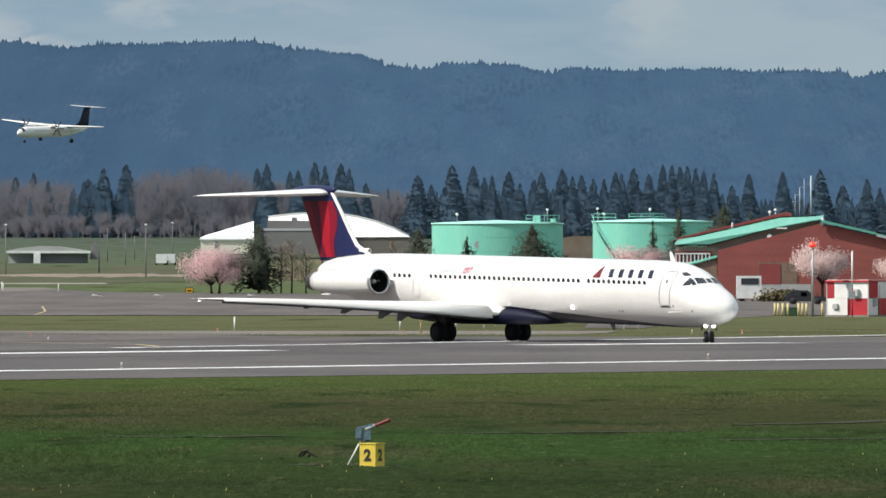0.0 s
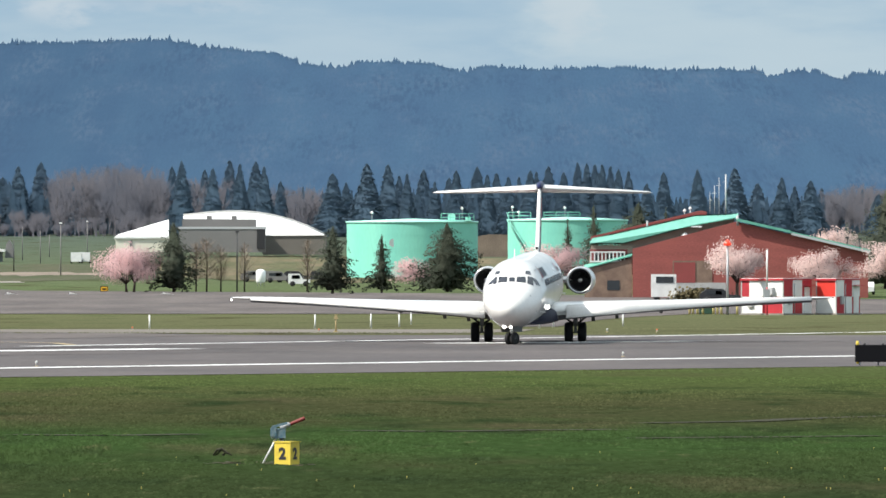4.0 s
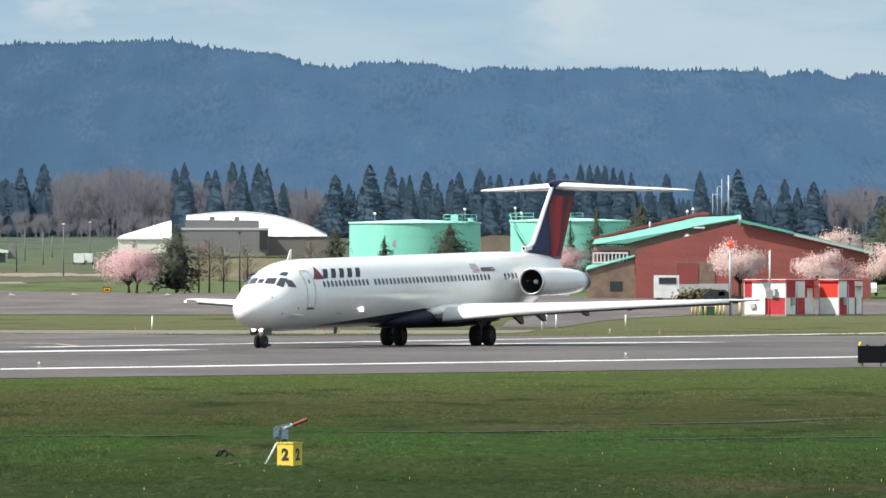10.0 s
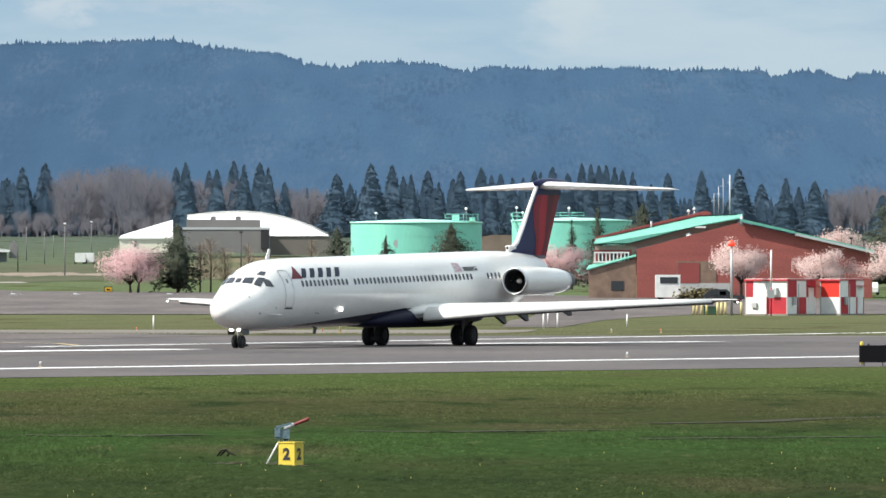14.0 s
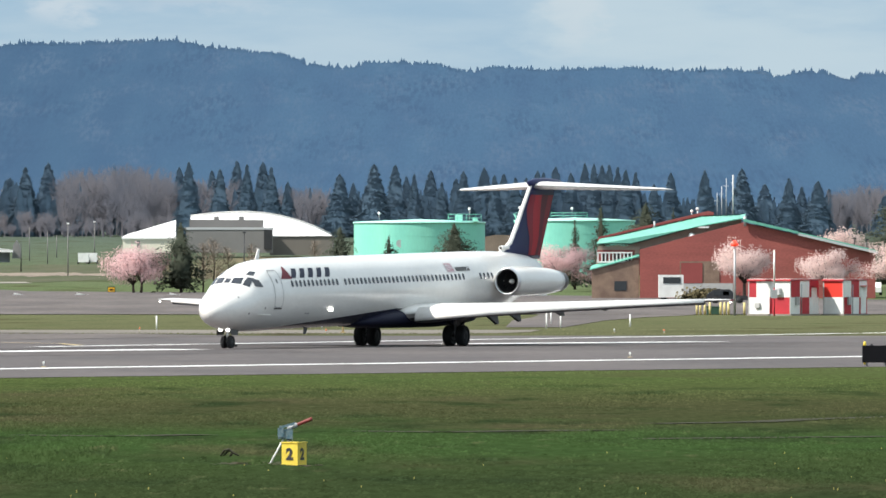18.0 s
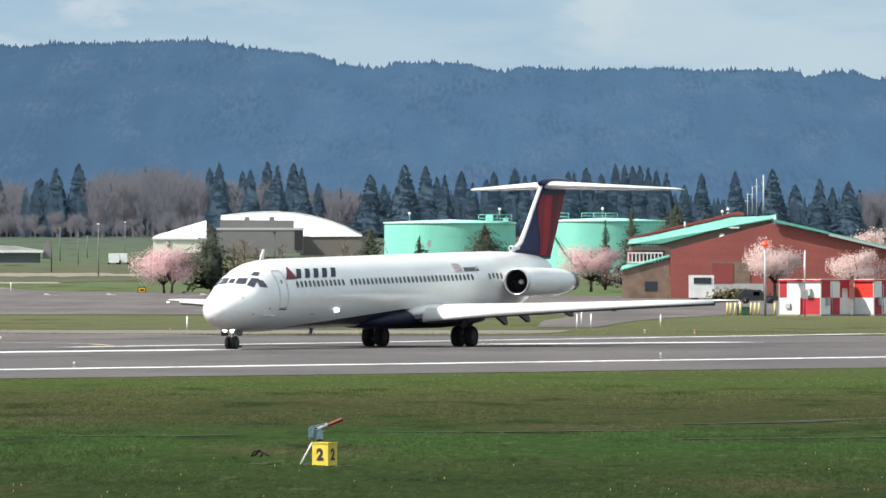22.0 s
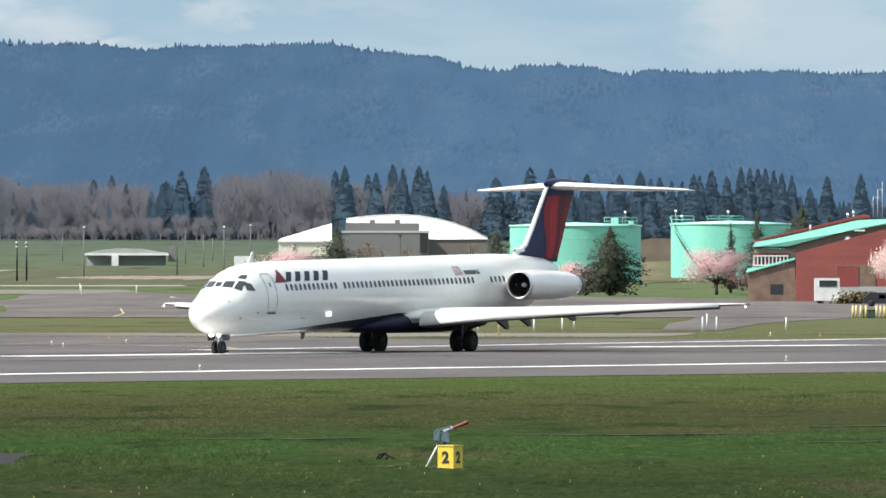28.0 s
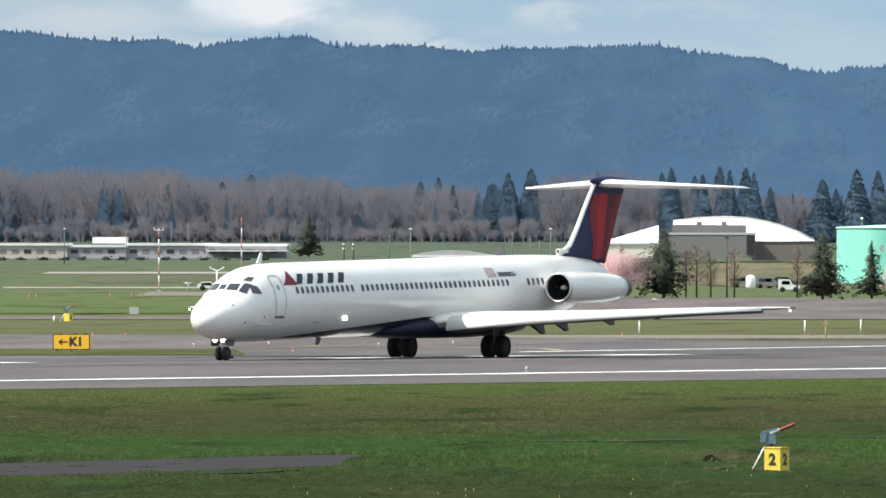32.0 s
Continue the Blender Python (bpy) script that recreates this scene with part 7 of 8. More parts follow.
for u in (-253, -236):
    y = 1760
    t = thing("floodlight", "pair of white floodlights on a dark post", "floodlight", ((u - 784) * y / 20743, y - 2, ground_z(y - 2)), group="floodlights")
    part("post", Geo().tube([(0, 0, 0), (0, 0, 5.9)], 0.1, 8), DARK_PAINT, t)
    part("lamp", Geo().turned([(0.0, -0.2), (0.2, 0), (0.0, 0.2)], 10, Matrix.Translation((0, 0, 5.8))), LAMP_WHITE, t)
    part("lamp", Geo().turned([(0.0, -0.2), (0.2, 0), (0.0, 0.2)], 10, Matrix.Translation((0, 0, 5.2))), LAMP_WHITE, t)


FADED_RED = mat("faded_red_paint", (0.36, 0.15, 0.14), 0.6, vary=0.15, size=0.5)


def banded_mast(x, y, h, label, tee):
    t = thing("banded_mast", label, "mast", (x, y, ground_z(y)), group="banded masts")
    n = 7
    for i in range(n):
        part("band", Geo().tube([(0, 0, h * i / n), (0, 0, h * (i + 1) / n)], 0.085 if tee else 0.065, 8), (FADED_RED, WHITE)[i % 2], t)
    if tee:
        part("crossarm", Geo().tube([(-0.6, 0, h), (0.6, 0, h)], 0.05, 6).tube([(-0.6, 0, h), (-0.6, 0, h + 0.35)], 0.05, 6).tube([(0.6, 0, h), (0.6, 0, h + 0.35)], 0.05, 6), WHITE, t)
        part("lamp_arm", Geo().tube([(0, 0, h), (0, 0, h + 0.3)], 0.06, 6), WHITE, t)
    part("footing", Geo().box(0, 0, 0, 0.5, 0.5, 0.5), STEEL, t)


banded_mast(-100.76, 1530, 8.26, "red and white banded mast with a forked top", True)
banded_mast(-91.68, 1560, 9.93, "thin red and white banded mast", False)
wt = thing("wind_tee", "white wind sensor on a short post", "wind sensor", (-97.55, 1540, ground_z(1540)))
part("post", Geo().tube([(0, 0, 0), (0, 0, 1.3)], 0.06, 8), STEEL, wt)
part("arm", Geo().tube([(-0.5, 0, 1.3), (0.5, 0, 1.3)], 0.06, 8), WHITE, wt)
wf = thing("wind_fork", "white post with a forked sensor head by the ramp", "wind sensor", (-94.07, 1545, ground_z(1545)))
part("post", Geo().tube([(0, 0, 0), (0, 0, 2.9)], 0.11, 8), WHITE, wf)
part("arm", Geo().tube([(-0.85, 0, 3.2), (0, 0, 2.9), (0.85, 0, 3.2)], 0.08, 8), WHITE, wf)
for q in (-0.85, 0.85):
    part("sensor_cup", Geo().turned([(0.0, 0.0), (0.16, 0.02), (0.16, 0.2), (0.0, 0.24)], 10, Matrix.Translation((q, 0, 3.18))), WHITE, wf)
cb = thing("grey_cabinet", "small grey electrical cabinet on the grass", "cabinet", (-74.77, 1100, ground_z(1100)))
part("body", Geo().box(0, 0, 0.1, 0.85, 0.5, 0.65), PALE_WALL, cb)
part("leg", Geo().box(-0.3, 0, 0, 0.08, 0.4, 0.12), STEEL, cb)
part("leg", Geo().box(0.3, 0, 0, 0.08, 0.4, 0.12), STEEL, cb)


# ---------------------------------------------------------------- vehicles far off
def van(x, y, length, h, rz, label, body, name="van", group="parked vehicles", boxy=True):
    t = thing(name, label, name.replace("_", " "), (x, y, ground_z(y)), rz, group=group)
    L2, wd = length / 2, 1.9
    nose = L2 - (0.9 if boxy else 1.2)
    prof = [(-L2, 0.35), (L2, 0.35), (L2, 0.35 + h * 0.35), (nose, h * 0.55), (nose - 0.5, h), (-L2, h)] if boxy else [(-L2, 0.35), (L2, 0.35), (L2, h * 0.55), (nose, h * 0.6), (nose - 0.7, h), (-L2 + 0.7, h), (-L2, h * 0.62)]
    part("body", Geo().slab([(a, -wd / 2, b) for a, b in prof], (0, wd, 0)), body, t)
    part("side_window", Geo().box(nose - 1.0, -wd / 2 - 0.01, h * 0.6, 0.9, 0.03, h * 0.28), GLASS_DARK, t)
    part("side_window", Geo().box(-L2 * 0.3, -wd / 2 - 0.01, h * 0.6, length * 0.38, 0.03, h * 0.25), GLASS_DARK, t)
    for a in (-L2 * 0.6, L2 * 0.6):
        for b in (-wd / 2, wd / 2):
            part("wheel", Geo().turned([(0.05, -0.12), (0.33, -0.12), (0.36, 0), (0.33, 0.12), (0.05, 0.12)], 14, Matrix.Translation((a, b, 0.36)) @ Matrix.Rotation(radians(90), 4, "X"), True), RUBBER, t)
    return t


def stake_truck(x, y, label):
    """A high truck: white cab and box front, open framed body behind."""
    t = thing("truck", label, "truck", (x, y, ground_z(y)), group="parked vehicles")
    part("cab", Geo().slab([(-3.1, -1.1, 0.5), (-3.1, -1.1, 1.5), (-2.5, -1.1, 2.3), (-0.9, -1.1, 2.45), (-0.9, -1.1, 0.5)], (0, 2.2, 0)), WHITE, t, "white cab")
    part("roof_box", Geo().box(-1.9, 0, 2.5, 2.2, 2.0, 0.5), WHITE, t)
    part("roof", Geo().box(1.1, 0, 2.62, 4.3, 2.3, 0.22), WHITE, t, "white roof over the open body")
    part("floor", Geo().box(1.1, 0, 0.75, 4.2, 2.2, 0.16), STEEL, t)
    part("back_wall", Geo().box(1.1, 0.6, 0.9, 4.1, 0.08, 1.7), BLUE_STEEL, t, "dull blue inner wall")
    for k, q in enumerate((-0.9, 0.1, 1.25, 2.3, 3.1)):
        part("post", Geo().box(q, -1.08, 0.3, 0.13, 0.1, 2.35), GREY_PAINT, t)
    for k, (q, z, wd, hh) in enumerate(((-0.4, 1.7, 0.7, 0.75), (0.7, 1.75, 0.6, 0.7), (1.8, 1.3, 0.7, 0.9), (2.7, 1.6, 0.6, 0.8), (0.2, 0.4, 0.5, 0.7), (1.5, 0.35, 0.6, 0.9), (2.6, 0.3, 0.6, 0.6))):
        part("locker", Geo().box(q, -0.7, z, wd, 0.3, hh), (DARK_PAINT, GREY_PAINT, BLUE_STEEL)[k % 3], t)
    for a in (-2.3, 1.9):
        for b in (-1.0, 1.0):
            part("wheel", Geo().turned([(0.05, -0.14), (0.42, -0.14), (0.46, 0), (0.42, 0.14), (0.05, 0.14)], 14, Matrix.Translation((a, b, 0.46)) @ Matrix.Rotation(radians(90), 4, "X"), True), RUBBER, t)
    part("tail_frame", Geo().box(3.6, -0.6, 1.0, 0.9, 0.08, 0.5).box(4.35, -0.5, 1.0, 0.6, 0.08, 0.9), DARK_PAINT, t, "dark folded tail lift")
    return t


stake_truck(-87.93, 1600, "white service truck with an open framed body on the far ramp")
van(-92.85, 1605, 3.6, 1.9, 180, "cream van with dark windows parked on the far ramp", CREAM)
van(-96.05, 1612, 2.4, 1.5, 180, "white van parked on the far ramp", WHITE)
van(-98.27, 1600, 3.6, 1.2, 0, "white car parked on the far ramp", WHITE, "car", boxy=False)
van(-65.1, 2100, 4.6, 2.0, 90, "white van parked far off on the grass edge", WHITE)
van(-63.75, 2104, 4.6, 2.0, 90, "white van parked far off on the grass edge", WHITE)
van(50.46, 1390, 4.4, 1.5, 90, "white pickup parked by the shelters", WHITE, "car", boxy=False)
van(29.65, 1240, 4.3, 1.5, 0, "dark car parked beside the brick building", DARK_PAINT, "car", boxy=False)
van(-18.73, 1560, 2.9, 1.7, 0, "small white utility truck by the trees", WHITE, "truck")
for u, k in ((500, 0), (515, 1), (484, 2), (560, 3), (455, 4)):
    van(-62.36 + u * 1650 / 20743, 1650 + k * 4, 4.3, 1.6, (k % 2) * 180, "dark parked car beyond the trees", DARK_PAINT if k % 2 else GREY_WALL, "car", boxy=False)
tk = thing("upright_tank", "white upright tank on short legs", "tank", (-23.84, 1560, ground_z(1560)))
part("vessel", Geo().turned([(0.0, 0.4), (0.5, 0.45), (0.66, 0.7), (0.66, 1.9), (0.45, 2.2), (0.0, 2.3)], 20), LAMP_WHITE, tk)
for a in (0.5, 2.6, 4.7):
    part("leg", Geo().tube([(0.5 * math.cos(a), 0.5 * math.sin(a), 0), (0.5 * math.cos(a), 0.5 * math.sin(a), 0.7)], 0.05, 6), STEEL, tk)
yb = thing("taxi_sign", "small yellow taxiway sign far off", "airfield sign", (-41.24, 1440, ground_z(1440)), group="airfield signs")
part("housing", Geo().box(0, 0.05, 0.06, 0.95, 0.2, 0.66), SIGN_BLACK, yb, "black sign housing")
part("face", Geo().box(0, -0.07, 0.12, 0.80, 0.04, 0.50), SIGN_YELLOW, yb)
part("legend_bar", Geo().box(0, -0.10, 0.26, 0.5, 0.02, 0.2), SIGN_BLACK, yb)
part("leg", Geo().box(0, 0, 0, 0.6, 0.1, 0.12), STEEL, yb)
for u in (24, 135, 300):
    y = 1385
    t = thing("taxiway_marker", "low white taxiway marker board", "marker", (-52.35 + u * y / 20743, y, ground_z(y) + 0.05), group="taxiway markers")
    part("board", Geo().slab([(-0.5, 0, 0.02), (0.9, 0, 0.02), (0.3, 0, 0.08), (-0.4, 0, 0.26)], (0, 0.3, 0)), WHITE, t)
    part("foot", Geo().box(0, 0.15, 0, 1.4, 0.3, 0.05), STEEL, t)


# hedge before the low terminal
def hedge():
    rng = random.Random(3)
    for k in range(14):
        u = -860 + k * 36 + rng.uniform(-5, 5)
        y = 2380.0
        pts, faces = [], []
        for _ in range(60):
            p = Vector((rng.gauss(0, 0.5), rng.gauss(0, 0.35), abs(rng.gauss(0.25, 0.2))))
            a = Vector((rng.gauss(0, 1), rng.gauss(0, 1), rng.gauss(0, 1))).normalized() * 0.22
            b = a.orthogonal()
            n0 = len(pts)
            pts += [p + a, p + b, p - a, p - b]
            faces.append((n0, n0 + 1, n0 + 2, n0 + 3))
        solid("hedge_shrub", Geo().add(pts, faces), NEEDLES, "round dark green shrub before the low building", "shrub", "hedge shrubs", at=((u - 784) * y / 20743, y, ground_z(y)), smooth=False)


hedge()


# ---------------------------------------------------------------- the turboprop in the air
def turboprop():
    p = thing("turboprop", "white high-winged turboprop airliner landing with gear down", "turboprop")
    fus_t = [(16.5, 0.05, -0.35), (16.2, 0.45, -0.3), (15.5, 0.85, -0.15), (14.2, 1.2, -0.02), (12.5, 1.35, 0), (-4, 1.35, 0), (-9, 1.05, 0.25), (-13, 0.6, 0.55), (-15.5, 0.25, 0.8)]
    part("fuselage", Geo().rings([[(x, r * math.cos(t), z + r * math.sin(t)) for t in [2 * math.pi * j / 24 for j in range(24)]] for x, r, z in fus_t]), WHITE_SKIN, p)
    part("windscreen", Geo().rings([[(x, r * math.cos(t), z + 0.02 + r * math.sin(t)) for t in [math.pi * (0.1 + 0.8 * j / 11) for j in range(12)]] for x, r, z in ((15.45, 0.89, -0.13), (14.7, 1.12, -0.05))], False), PANE, p)
    for s in (1, -1):
        part("window_row", Geo().slab([(11, s * 1.36, 0.25), (-7, s * 1.25, 0.25), (-7, s * 1.24, 0.5), (11, s * 1.33, 0.5)], (0, s * 0.02, 0)), GREY_PAINT, p)
        wg = part("wing", Geo().rings([[(x, s * y, z) for x, y, z in foil(le, te, yy, zz, th)] for yy, le, te, zz, th in ((0, 2.2, -0.9, 1.45, 0.7), (4.6, 2.2, -0.8, 1.5, 0.65), (14.0, 1.5, 0.1, 1.95, 0.35), (14.2, 1.2, 0.2, 1.97, 0.1))]), WHITE_SKIN, p)
        nac = part("nacelle", Geo().rings([[(x, s * 4.4 + r * 0.8 * math.cos(t), z + r * math.sin(t)) for t in [2 * math.pi * j / 18 for j in range(18)]] for x, r, z in ((5.6, 0.35, 1.1), (4.8, 0.62, 0.95), (1.5, 0.8, 0.85), (-3, 0.6, 0.9), (-5.2, 0.1, 1.0))]), WHITE_SKIN, p)
        hub = new("propeller")
        hub.parent = p
        hub.location = (5.8, s * 4.4, 1.1)
        for k in range(6):
            a = k * math.pi / 3
            part("blade", Geo().slab([(0.0, 0.25 * math.cos(a) - 0.12 * math.sin(a), 0.25 * math.sin(a) + 0.12 * math.cos(a)), (0.0, 2.0 * math.cos(a) - 0.16 * math.sin(a), 2.0 * math.sin(a) + 0.16 * math.cos(a)),
                                      (0.0, 2.0 * math.cos(a) + 0.14 * math.sin(a), 2.0 * math.sin(a) - 0.14 * math.cos(a)), (0.0, 0.25 * math.cos(a) + 0.12 * math.sin(a), 0.25 * math.sin(a) - 0.12 * math.cos(a))], (0.06, 0, 0)), DARK_PAINT, hub)
        part("spinner", Geo().turned([(0.0, 0.7), (0.2, 0.5), (0.33, 0.1), (0.33, -0.1)], 14, Matrix.Rotation(radians(90), 4, "Y")), GREY_PAINT, hub)
        PROPS.append(hub)
        g = part("main_leg", Geo().tube([(-0.8, s * 4.4, 0.3), (-1.0, s * 4.4, -1.9)], 0.12, 8), GREY_PAINT, p)
        part("main_wheel", Geo().turned([(0.05, -0.25), (0.5, -0.25), (0.52, 0), (0.5, 0.25), (0.05, 0.25)], 16, Matrix.Translation((-1.0, s * 4.4, -2.0)) @ Matrix.Rotation(radians(90), 4, "X"), True), RUBBER, p)
        part("tailplane", Geo().rings([[(x, s * y, z) for x, y, z in foil(le, te, yy, zz, th)] for yy, le, te, zz, th in ((0, -13.2, -15.9, 5.85, 0.25), (4.6, -13.9, -15.7, 5.9, 0.12))]), WHITE_SKIN, p)
    part("fin", Geo().rings([foil(le, te, 0, z, th, upright=True) for z, le, te, th in ((0.9, -8.8, -15.4, 0.3), (2.2, -11.2, -15.6, 0.3), (5.7, -13.0, -15.9, 0.25))]), NAVY, p, "dark blue tail fin")
    part("nose_leg", Geo().tube([(13.2, 0, -1.0), (13.3, 0, -2.2)], 0.09, 8), GREY_PAINT, p)
    part("nose_wheel", Geo().turned([(0.05, -0.2), (0.33, -0.2), (0.35, 0), (0.33, 0.2), (0.05, 0.2)], 14, Matrix.Translation((13.3, 0, -2.25)) @ Matrix.Rotation(radians(90), 4, "X"), True), RUBBER, p)
    return p


PROPS = []
TURBOPROP = turboprop()


# ---------------------------------------------------------------- grass in the foreground
def grass():
    rng = np.random.default_rng(4)
    n = 170000
    y = 184 + 246 * rng.random(n) ** 1.5
    x = (-0.088 + 0.134 * rng.random(n)) * y
    # keep off the asphalt pad, the scuffed earth and the runway
    edge = np.interp(x, [-60, -32.2, -16.3, 18.1, 60], [380, 406, 431, 480, 540])
    keep = y < edge - 1.5
    pad_l, pad_h = np.interp(x, [-26, -16.5, -12.2], [222, 232, 243]), np.interp(x, [-26, -22.5, -19.6, -13.4, -12.2], [238, 243, 248, 259, 259])
    keep &= ~((x < -12.2) & (y > pad_l + 1.0) & (y < pad_h))
    patch = np.array([noise.noise(Vector((a * 0.22, b * 0.035, 1.7))) for a, b in zip(x, y)])
    keep &= rng.random(n) < 0.75 + 0.9 * patch
    x, y, patch = x[keep], y[keep], patch[keep]
    h = (0.018 + 0.045 * rng.random(len(x))) * (0.75 + 0.9 * np.clip(patch, -0.4, 0.6))
    # taller growth: along the pad, beyond its end, and in clumps beside the runway
    more = []
    for k in range(5200):
        f = rng.random()
        more.append((-20.5 + 8.0 * f + rng.normal() * 0.1, 245.6 + 15.6 * f + abs(rng.normal()) * 1.6, 0.07 + 0.09 * rng.random()))
    for k in range(5200):
        f = rng.random()
        ex, ey = (-26 + 9.5 * f * 1.4, 222 + 10 * f * 1.4) if f < 0.714 else (-16.5 + 4.3 * (f - 0.714) * 3.5, 232 + 11 * (f - 0.714) * 3.5)
        more.append((ex + rng.normal() * 0.15, ey + 0.6 - abs(rng.normal()) * 1.3, 0.03 + 0.06 * rng.random()))
    for k in range(3400):
        more.append((-12.3 + 5.0 * rng.random() ** 1.6, 245 + 17 * rng.random(), 0.05 + 0.10 * rng.random()))
    for k in range(300):
        cx, near = -34 + 52 * rng.random(), rng.random() < 0.55
        cy = (np.interp(cx, [-34, -16.3, 18.1], [404, 431, 480]) - 2.5 - 14 * rng.random() ** 2) if near else 215 + 190 * rng.random()
        for j in range(int(5 + 16 * rng.random())):
            more.append((cx + rng.normal() * 0.25, cy + rng.normal() * 0.6, (0.045 if near else 0.05) * (0.5 + 0.9 * rng.random())))
    # coarse clumps in the rough near belt
    for k in range(520):
        cx, cy, grown = -22 + 34 * rng.random(), 190 + 85 * rng.random(), rng.random()
        for j in range(int(10 + 22 * grown)):
            more.append((cx + rng.normal() * (0.06 + 0.10 * grown), cy + rng.normal() * 0.3, (0.03 + 0.035 * grown) * (0.5 + 0.8 * rng.random())))
    # ragged tufts along the far edge of the runway and its shoulder
    for k in range(420):
        cx = -40 + 78 * rng.random()
        cy = (719 if k % 3 else 768) + 3 * rng.random()
        grown = rng.random() ** 2
        for j in range(int(8 + 40 * grown)):
            more.append((cx + rng.normal() * (0.4 + 1.6 * grown), cy + rng.normal() * 0.8, 0.02 + 0.10 * grown * rng.random()))
    more = np.array(more)
    x, y, h = np.concatenate([x, more[:, 0]]), np.concatenate([y, more[:, 1]]), np.concatenate([h, more[:, 2]])
    n = len(x)
    w = 0.02 + 0.055 * rng.random(n)
    w[-len(more):] *= 1.5
    v = np.zeros((n, 5, 3))
    lean = rng.normal(0, 0.04, (n, 2))
    for k, (dx, dz) in enumerate(((-0.5, 0.0), (0.5, 0.0), (0.42, 0.75), (0.05, 1.0), (-0.38, 0.7))):
        v[:, k, 0] = x + dx * w + lean[:, 0] * dz
        v[:, k, 1] = y + np.abs(lean[:, 1]) * dz
        v[:, k, 2] = h * dz - 0.01
    f = np.arange(n * 5).reshape(n, 5)
    me = bpy.data.meshes.new("grass")
    me.from_pydata(v.reshape(-1, 3).tolist(), [], f.tolist())
    me.materials.append(GRASS_BLADES)
    soft_normals(me, (-0.1, -0.25, 0.96))
    ob = new("grass", me)
    tagged(ob, "short rough airfield grass with dry and lush patches", "grass", kind="stuff")


def dandelions():
    """Scattered yellow flower heads in the near grass."""
    rng = random.Random(12)
    g = Geo()
    for _ in range(60):
        y = 204 + 60 * rng.random() ** 1.4
        x = (-0.085 + 0.125 * rng.random()) * y
        if x < -11.5 and 226 < y < 262:
            continue
        r = rng.uniform(0.004, 0.008)
        g.turned([(r, 0.0), (r * 1.2, 0.035 + r * 0.5), (0.0, 0.04 + r)], 6, Matrix.Translation((x, y, 0)))
    solid("dandelions", g, mat("yellow_flower_heads", (0.30, 0.26, 0.06), 0.8, vary=0.1), "small yellow flowers scattered in the grass", "flowers", kind="stuff")


dandelions()
GRASS_BLADES = GRASS.copy()
GRASS_BLADES.name = "grass_blades"
gn = GRASS_BLADES.node_tree
old = gn.nodes["Principled BSDF"].inputs["Base Color"].links[0].from_socket
isl, rng_m, hv = gn.nodes.new("ShaderNodeNewGeometry"), gn.nodes.new("ShaderNodeMapRange"), gn.nodes.new("ShaderNodeHueSaturation")
rng_m.inputs["To Min"].default_value, rng_m.inputs["To Max"].default_value = 0.74, 1.34
gn.links.new(isl.outputs["Random Per Island"], rng_m.inputs["Value"])
gn.links.new(rng_m.outputs["Result"], hv.inputs["Value"])
gn.links.new(old, hv.inputs["Color"])
gn.links.new(hv.outputs["Color"], gn.nodes["Principled BSDF"].inputs["Base Color"])
grass()
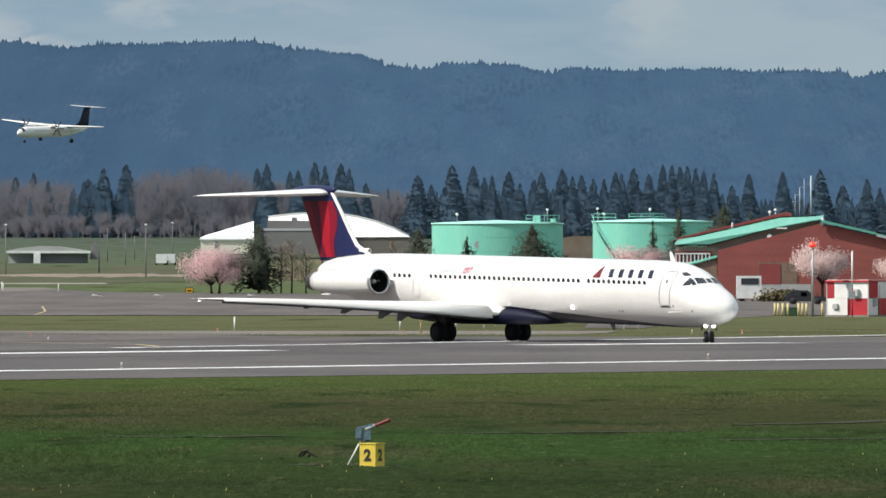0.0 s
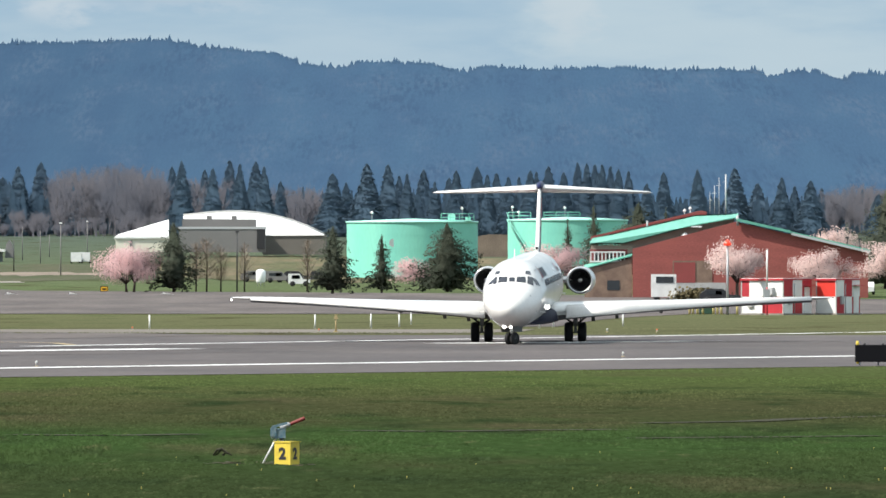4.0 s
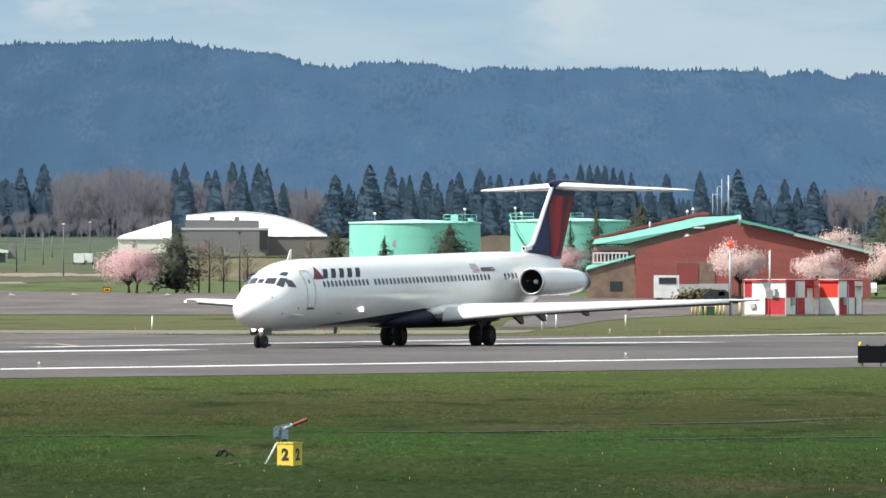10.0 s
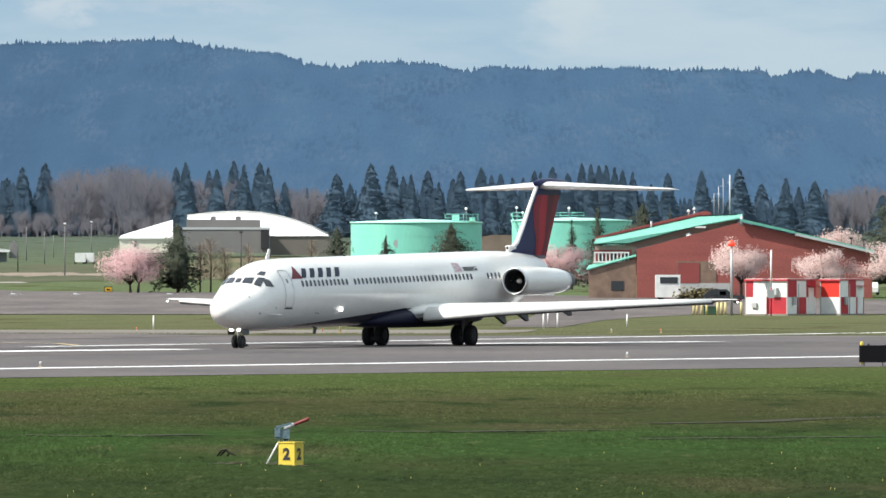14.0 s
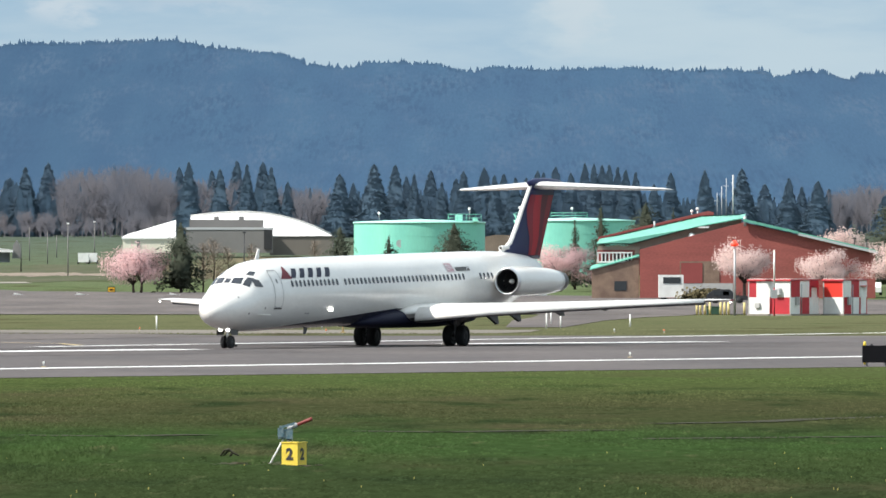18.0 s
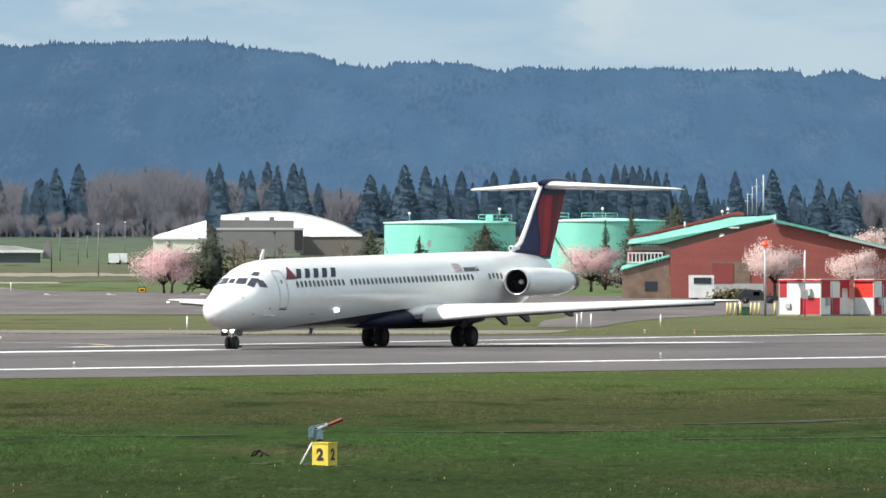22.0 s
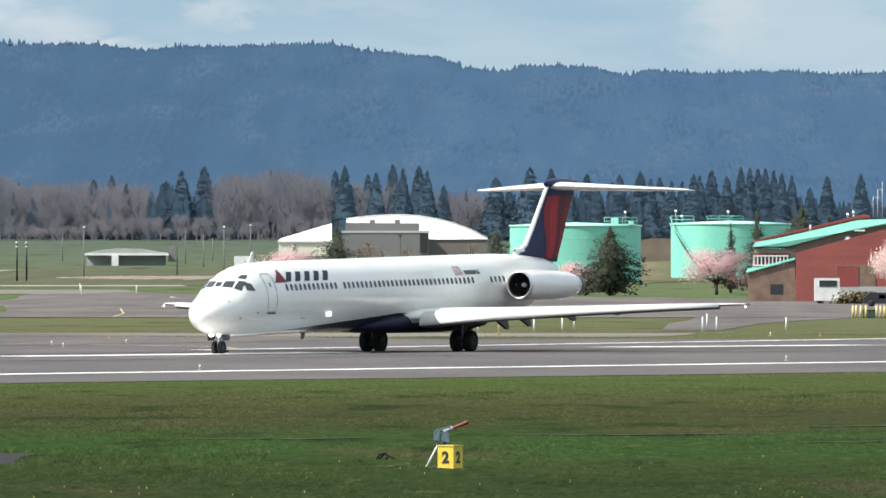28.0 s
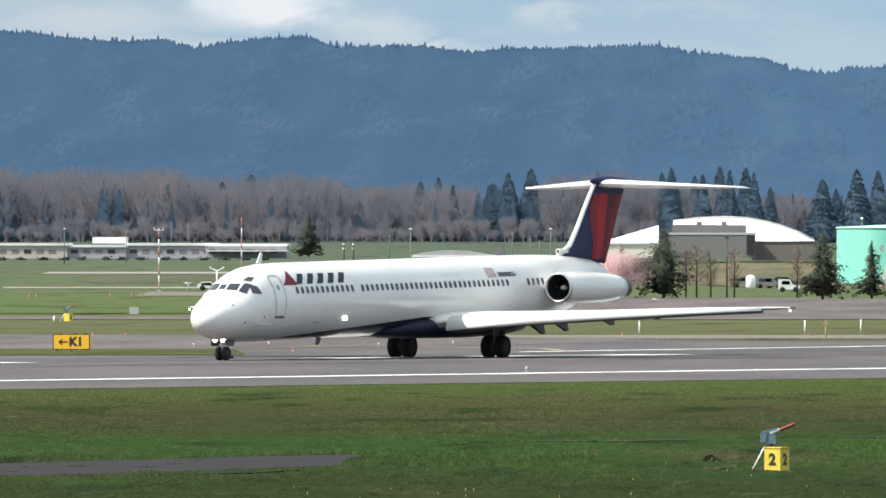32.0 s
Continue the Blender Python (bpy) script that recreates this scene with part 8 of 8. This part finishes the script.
# seconds, place of the main gear on the runway, heading off the line to the camera
TAXI = [
    (0, -2.49, 657.7, 34.64), (1, 0.72, 652.5, 26.17), (2, 3.09, 647.4, 16.56), (2.5, 3.90, 645.3, 11.71),
    (3, 4.46, 641.9, 6.84), (3.5, 4.85, 639.0, 1.87), (5.5, 4.16, 627.6, -13.53), (6, 3.69, 625.0, -16.20),
    (7, 2.57, 621.2, -20.10), (8, 1.41, 617.9, -22.16), (9, 0.51, 615.7, -23.43), (10, -0.24, 613.9, -23.96),
    (11, -0.69, 612.7, -24.27), (12, -0.96, 611.9, -24.29), (13, -1.07, 611.5, -24.38), (14, -1.26, 610.9, -24.36),
    (17, -1.65, 609.9, -24.62), (18, -1.84, 609.3, -24.64), (19, -2.03, 608.7, -24.73), (20, -2.29, 607.9, -24.82),
    (21, -2.61, 606.9, -24.75), (22, -2.98, 605.7, -24.93), (23, -3.46, 604.3, -24.99), (24, -4.07, 602.5, -24.99),
    (25, -4.92, 600.3, -25.06), (28, -9.30, 590.7, -25.29), (29, -11.63, 585.7, -25.17), (30, -14.52, 579.5, -25.26),
    (31, -18.30, 571.4, -25.54), (32, -23.03, 561.1, -25.95),
]


# ---------------------------------------------------------------- motion
def taxi_at(t):
    """Place and heading of the airliner between its rows."""
    return lerp(TAXI, t)


def motions():
    walk(AIRLINER, [(t, pose(x, y, 0, 0, 0, h - 90)) for t, x, y, h in TAXI])
    # wheels roll by the way gone; the nose gear steers through the turn
    step = 1 / 15
    n = int(32 / step)
    gone, last, roll = 0.0, TAXI[0], [(0.0, 0.0)]
    for i in range(1, n + 1):
        a, b = taxi_at((i - 1) * step), taxi_at(i * step)
        gone += math.hypot(b[0] - a[0], b[1] - a[1])
        roll.append((i * step, gone))
    steer = [(0, 31), (2, 33), (3.5, 34), (5.5, 31), (6.5, 26), (7.5, 18), (9, 9), (10.5, 4), (13, 2), (32, 0)]
    walk(NOSE_GEAR, [(t, pose(22.05, 0, 0, 0, 0, -a)) for t, a in steer])
    for w, r in WHEELS:
        at = Vector(w.location)
        walk(w, [(t, Matrix.Translation(at) @ Matrix.Rotation(s / r, 4, "Y")) for t, s in roll])
    # the turboprop comes in from the far end and lands out of sight
    way = [(0, -112.9, 2810, 37.1), (1, -141.5, 2756, 34.2), (3, -198.7, 2650, 28.4), (8, -345.0, 2325, 17.0), (12, -455.0, 2150, 12.0), (20, -600.0, 1920, 9.9), (32, -700.0, 1760, 8.9)]
    walk(TURBOPROP, [(t, pose(x, y, z, -4 if t < 9 else 0, 1.2 if t < 9 else 0, -119.5)) for t, x, y, z in way])
    for p in PROPS:
        at = Vector(p.location)
        walk(p, [(k / 30, Matrix.Translation(at) @ Matrix.Rotation(radians(50 * k), 4, "X")) for k in range(0, 40)] + [(32, Matrix.Translation(at) @ Matrix.Rotation(radians(50 * 39), 4, "X"))])


motions()
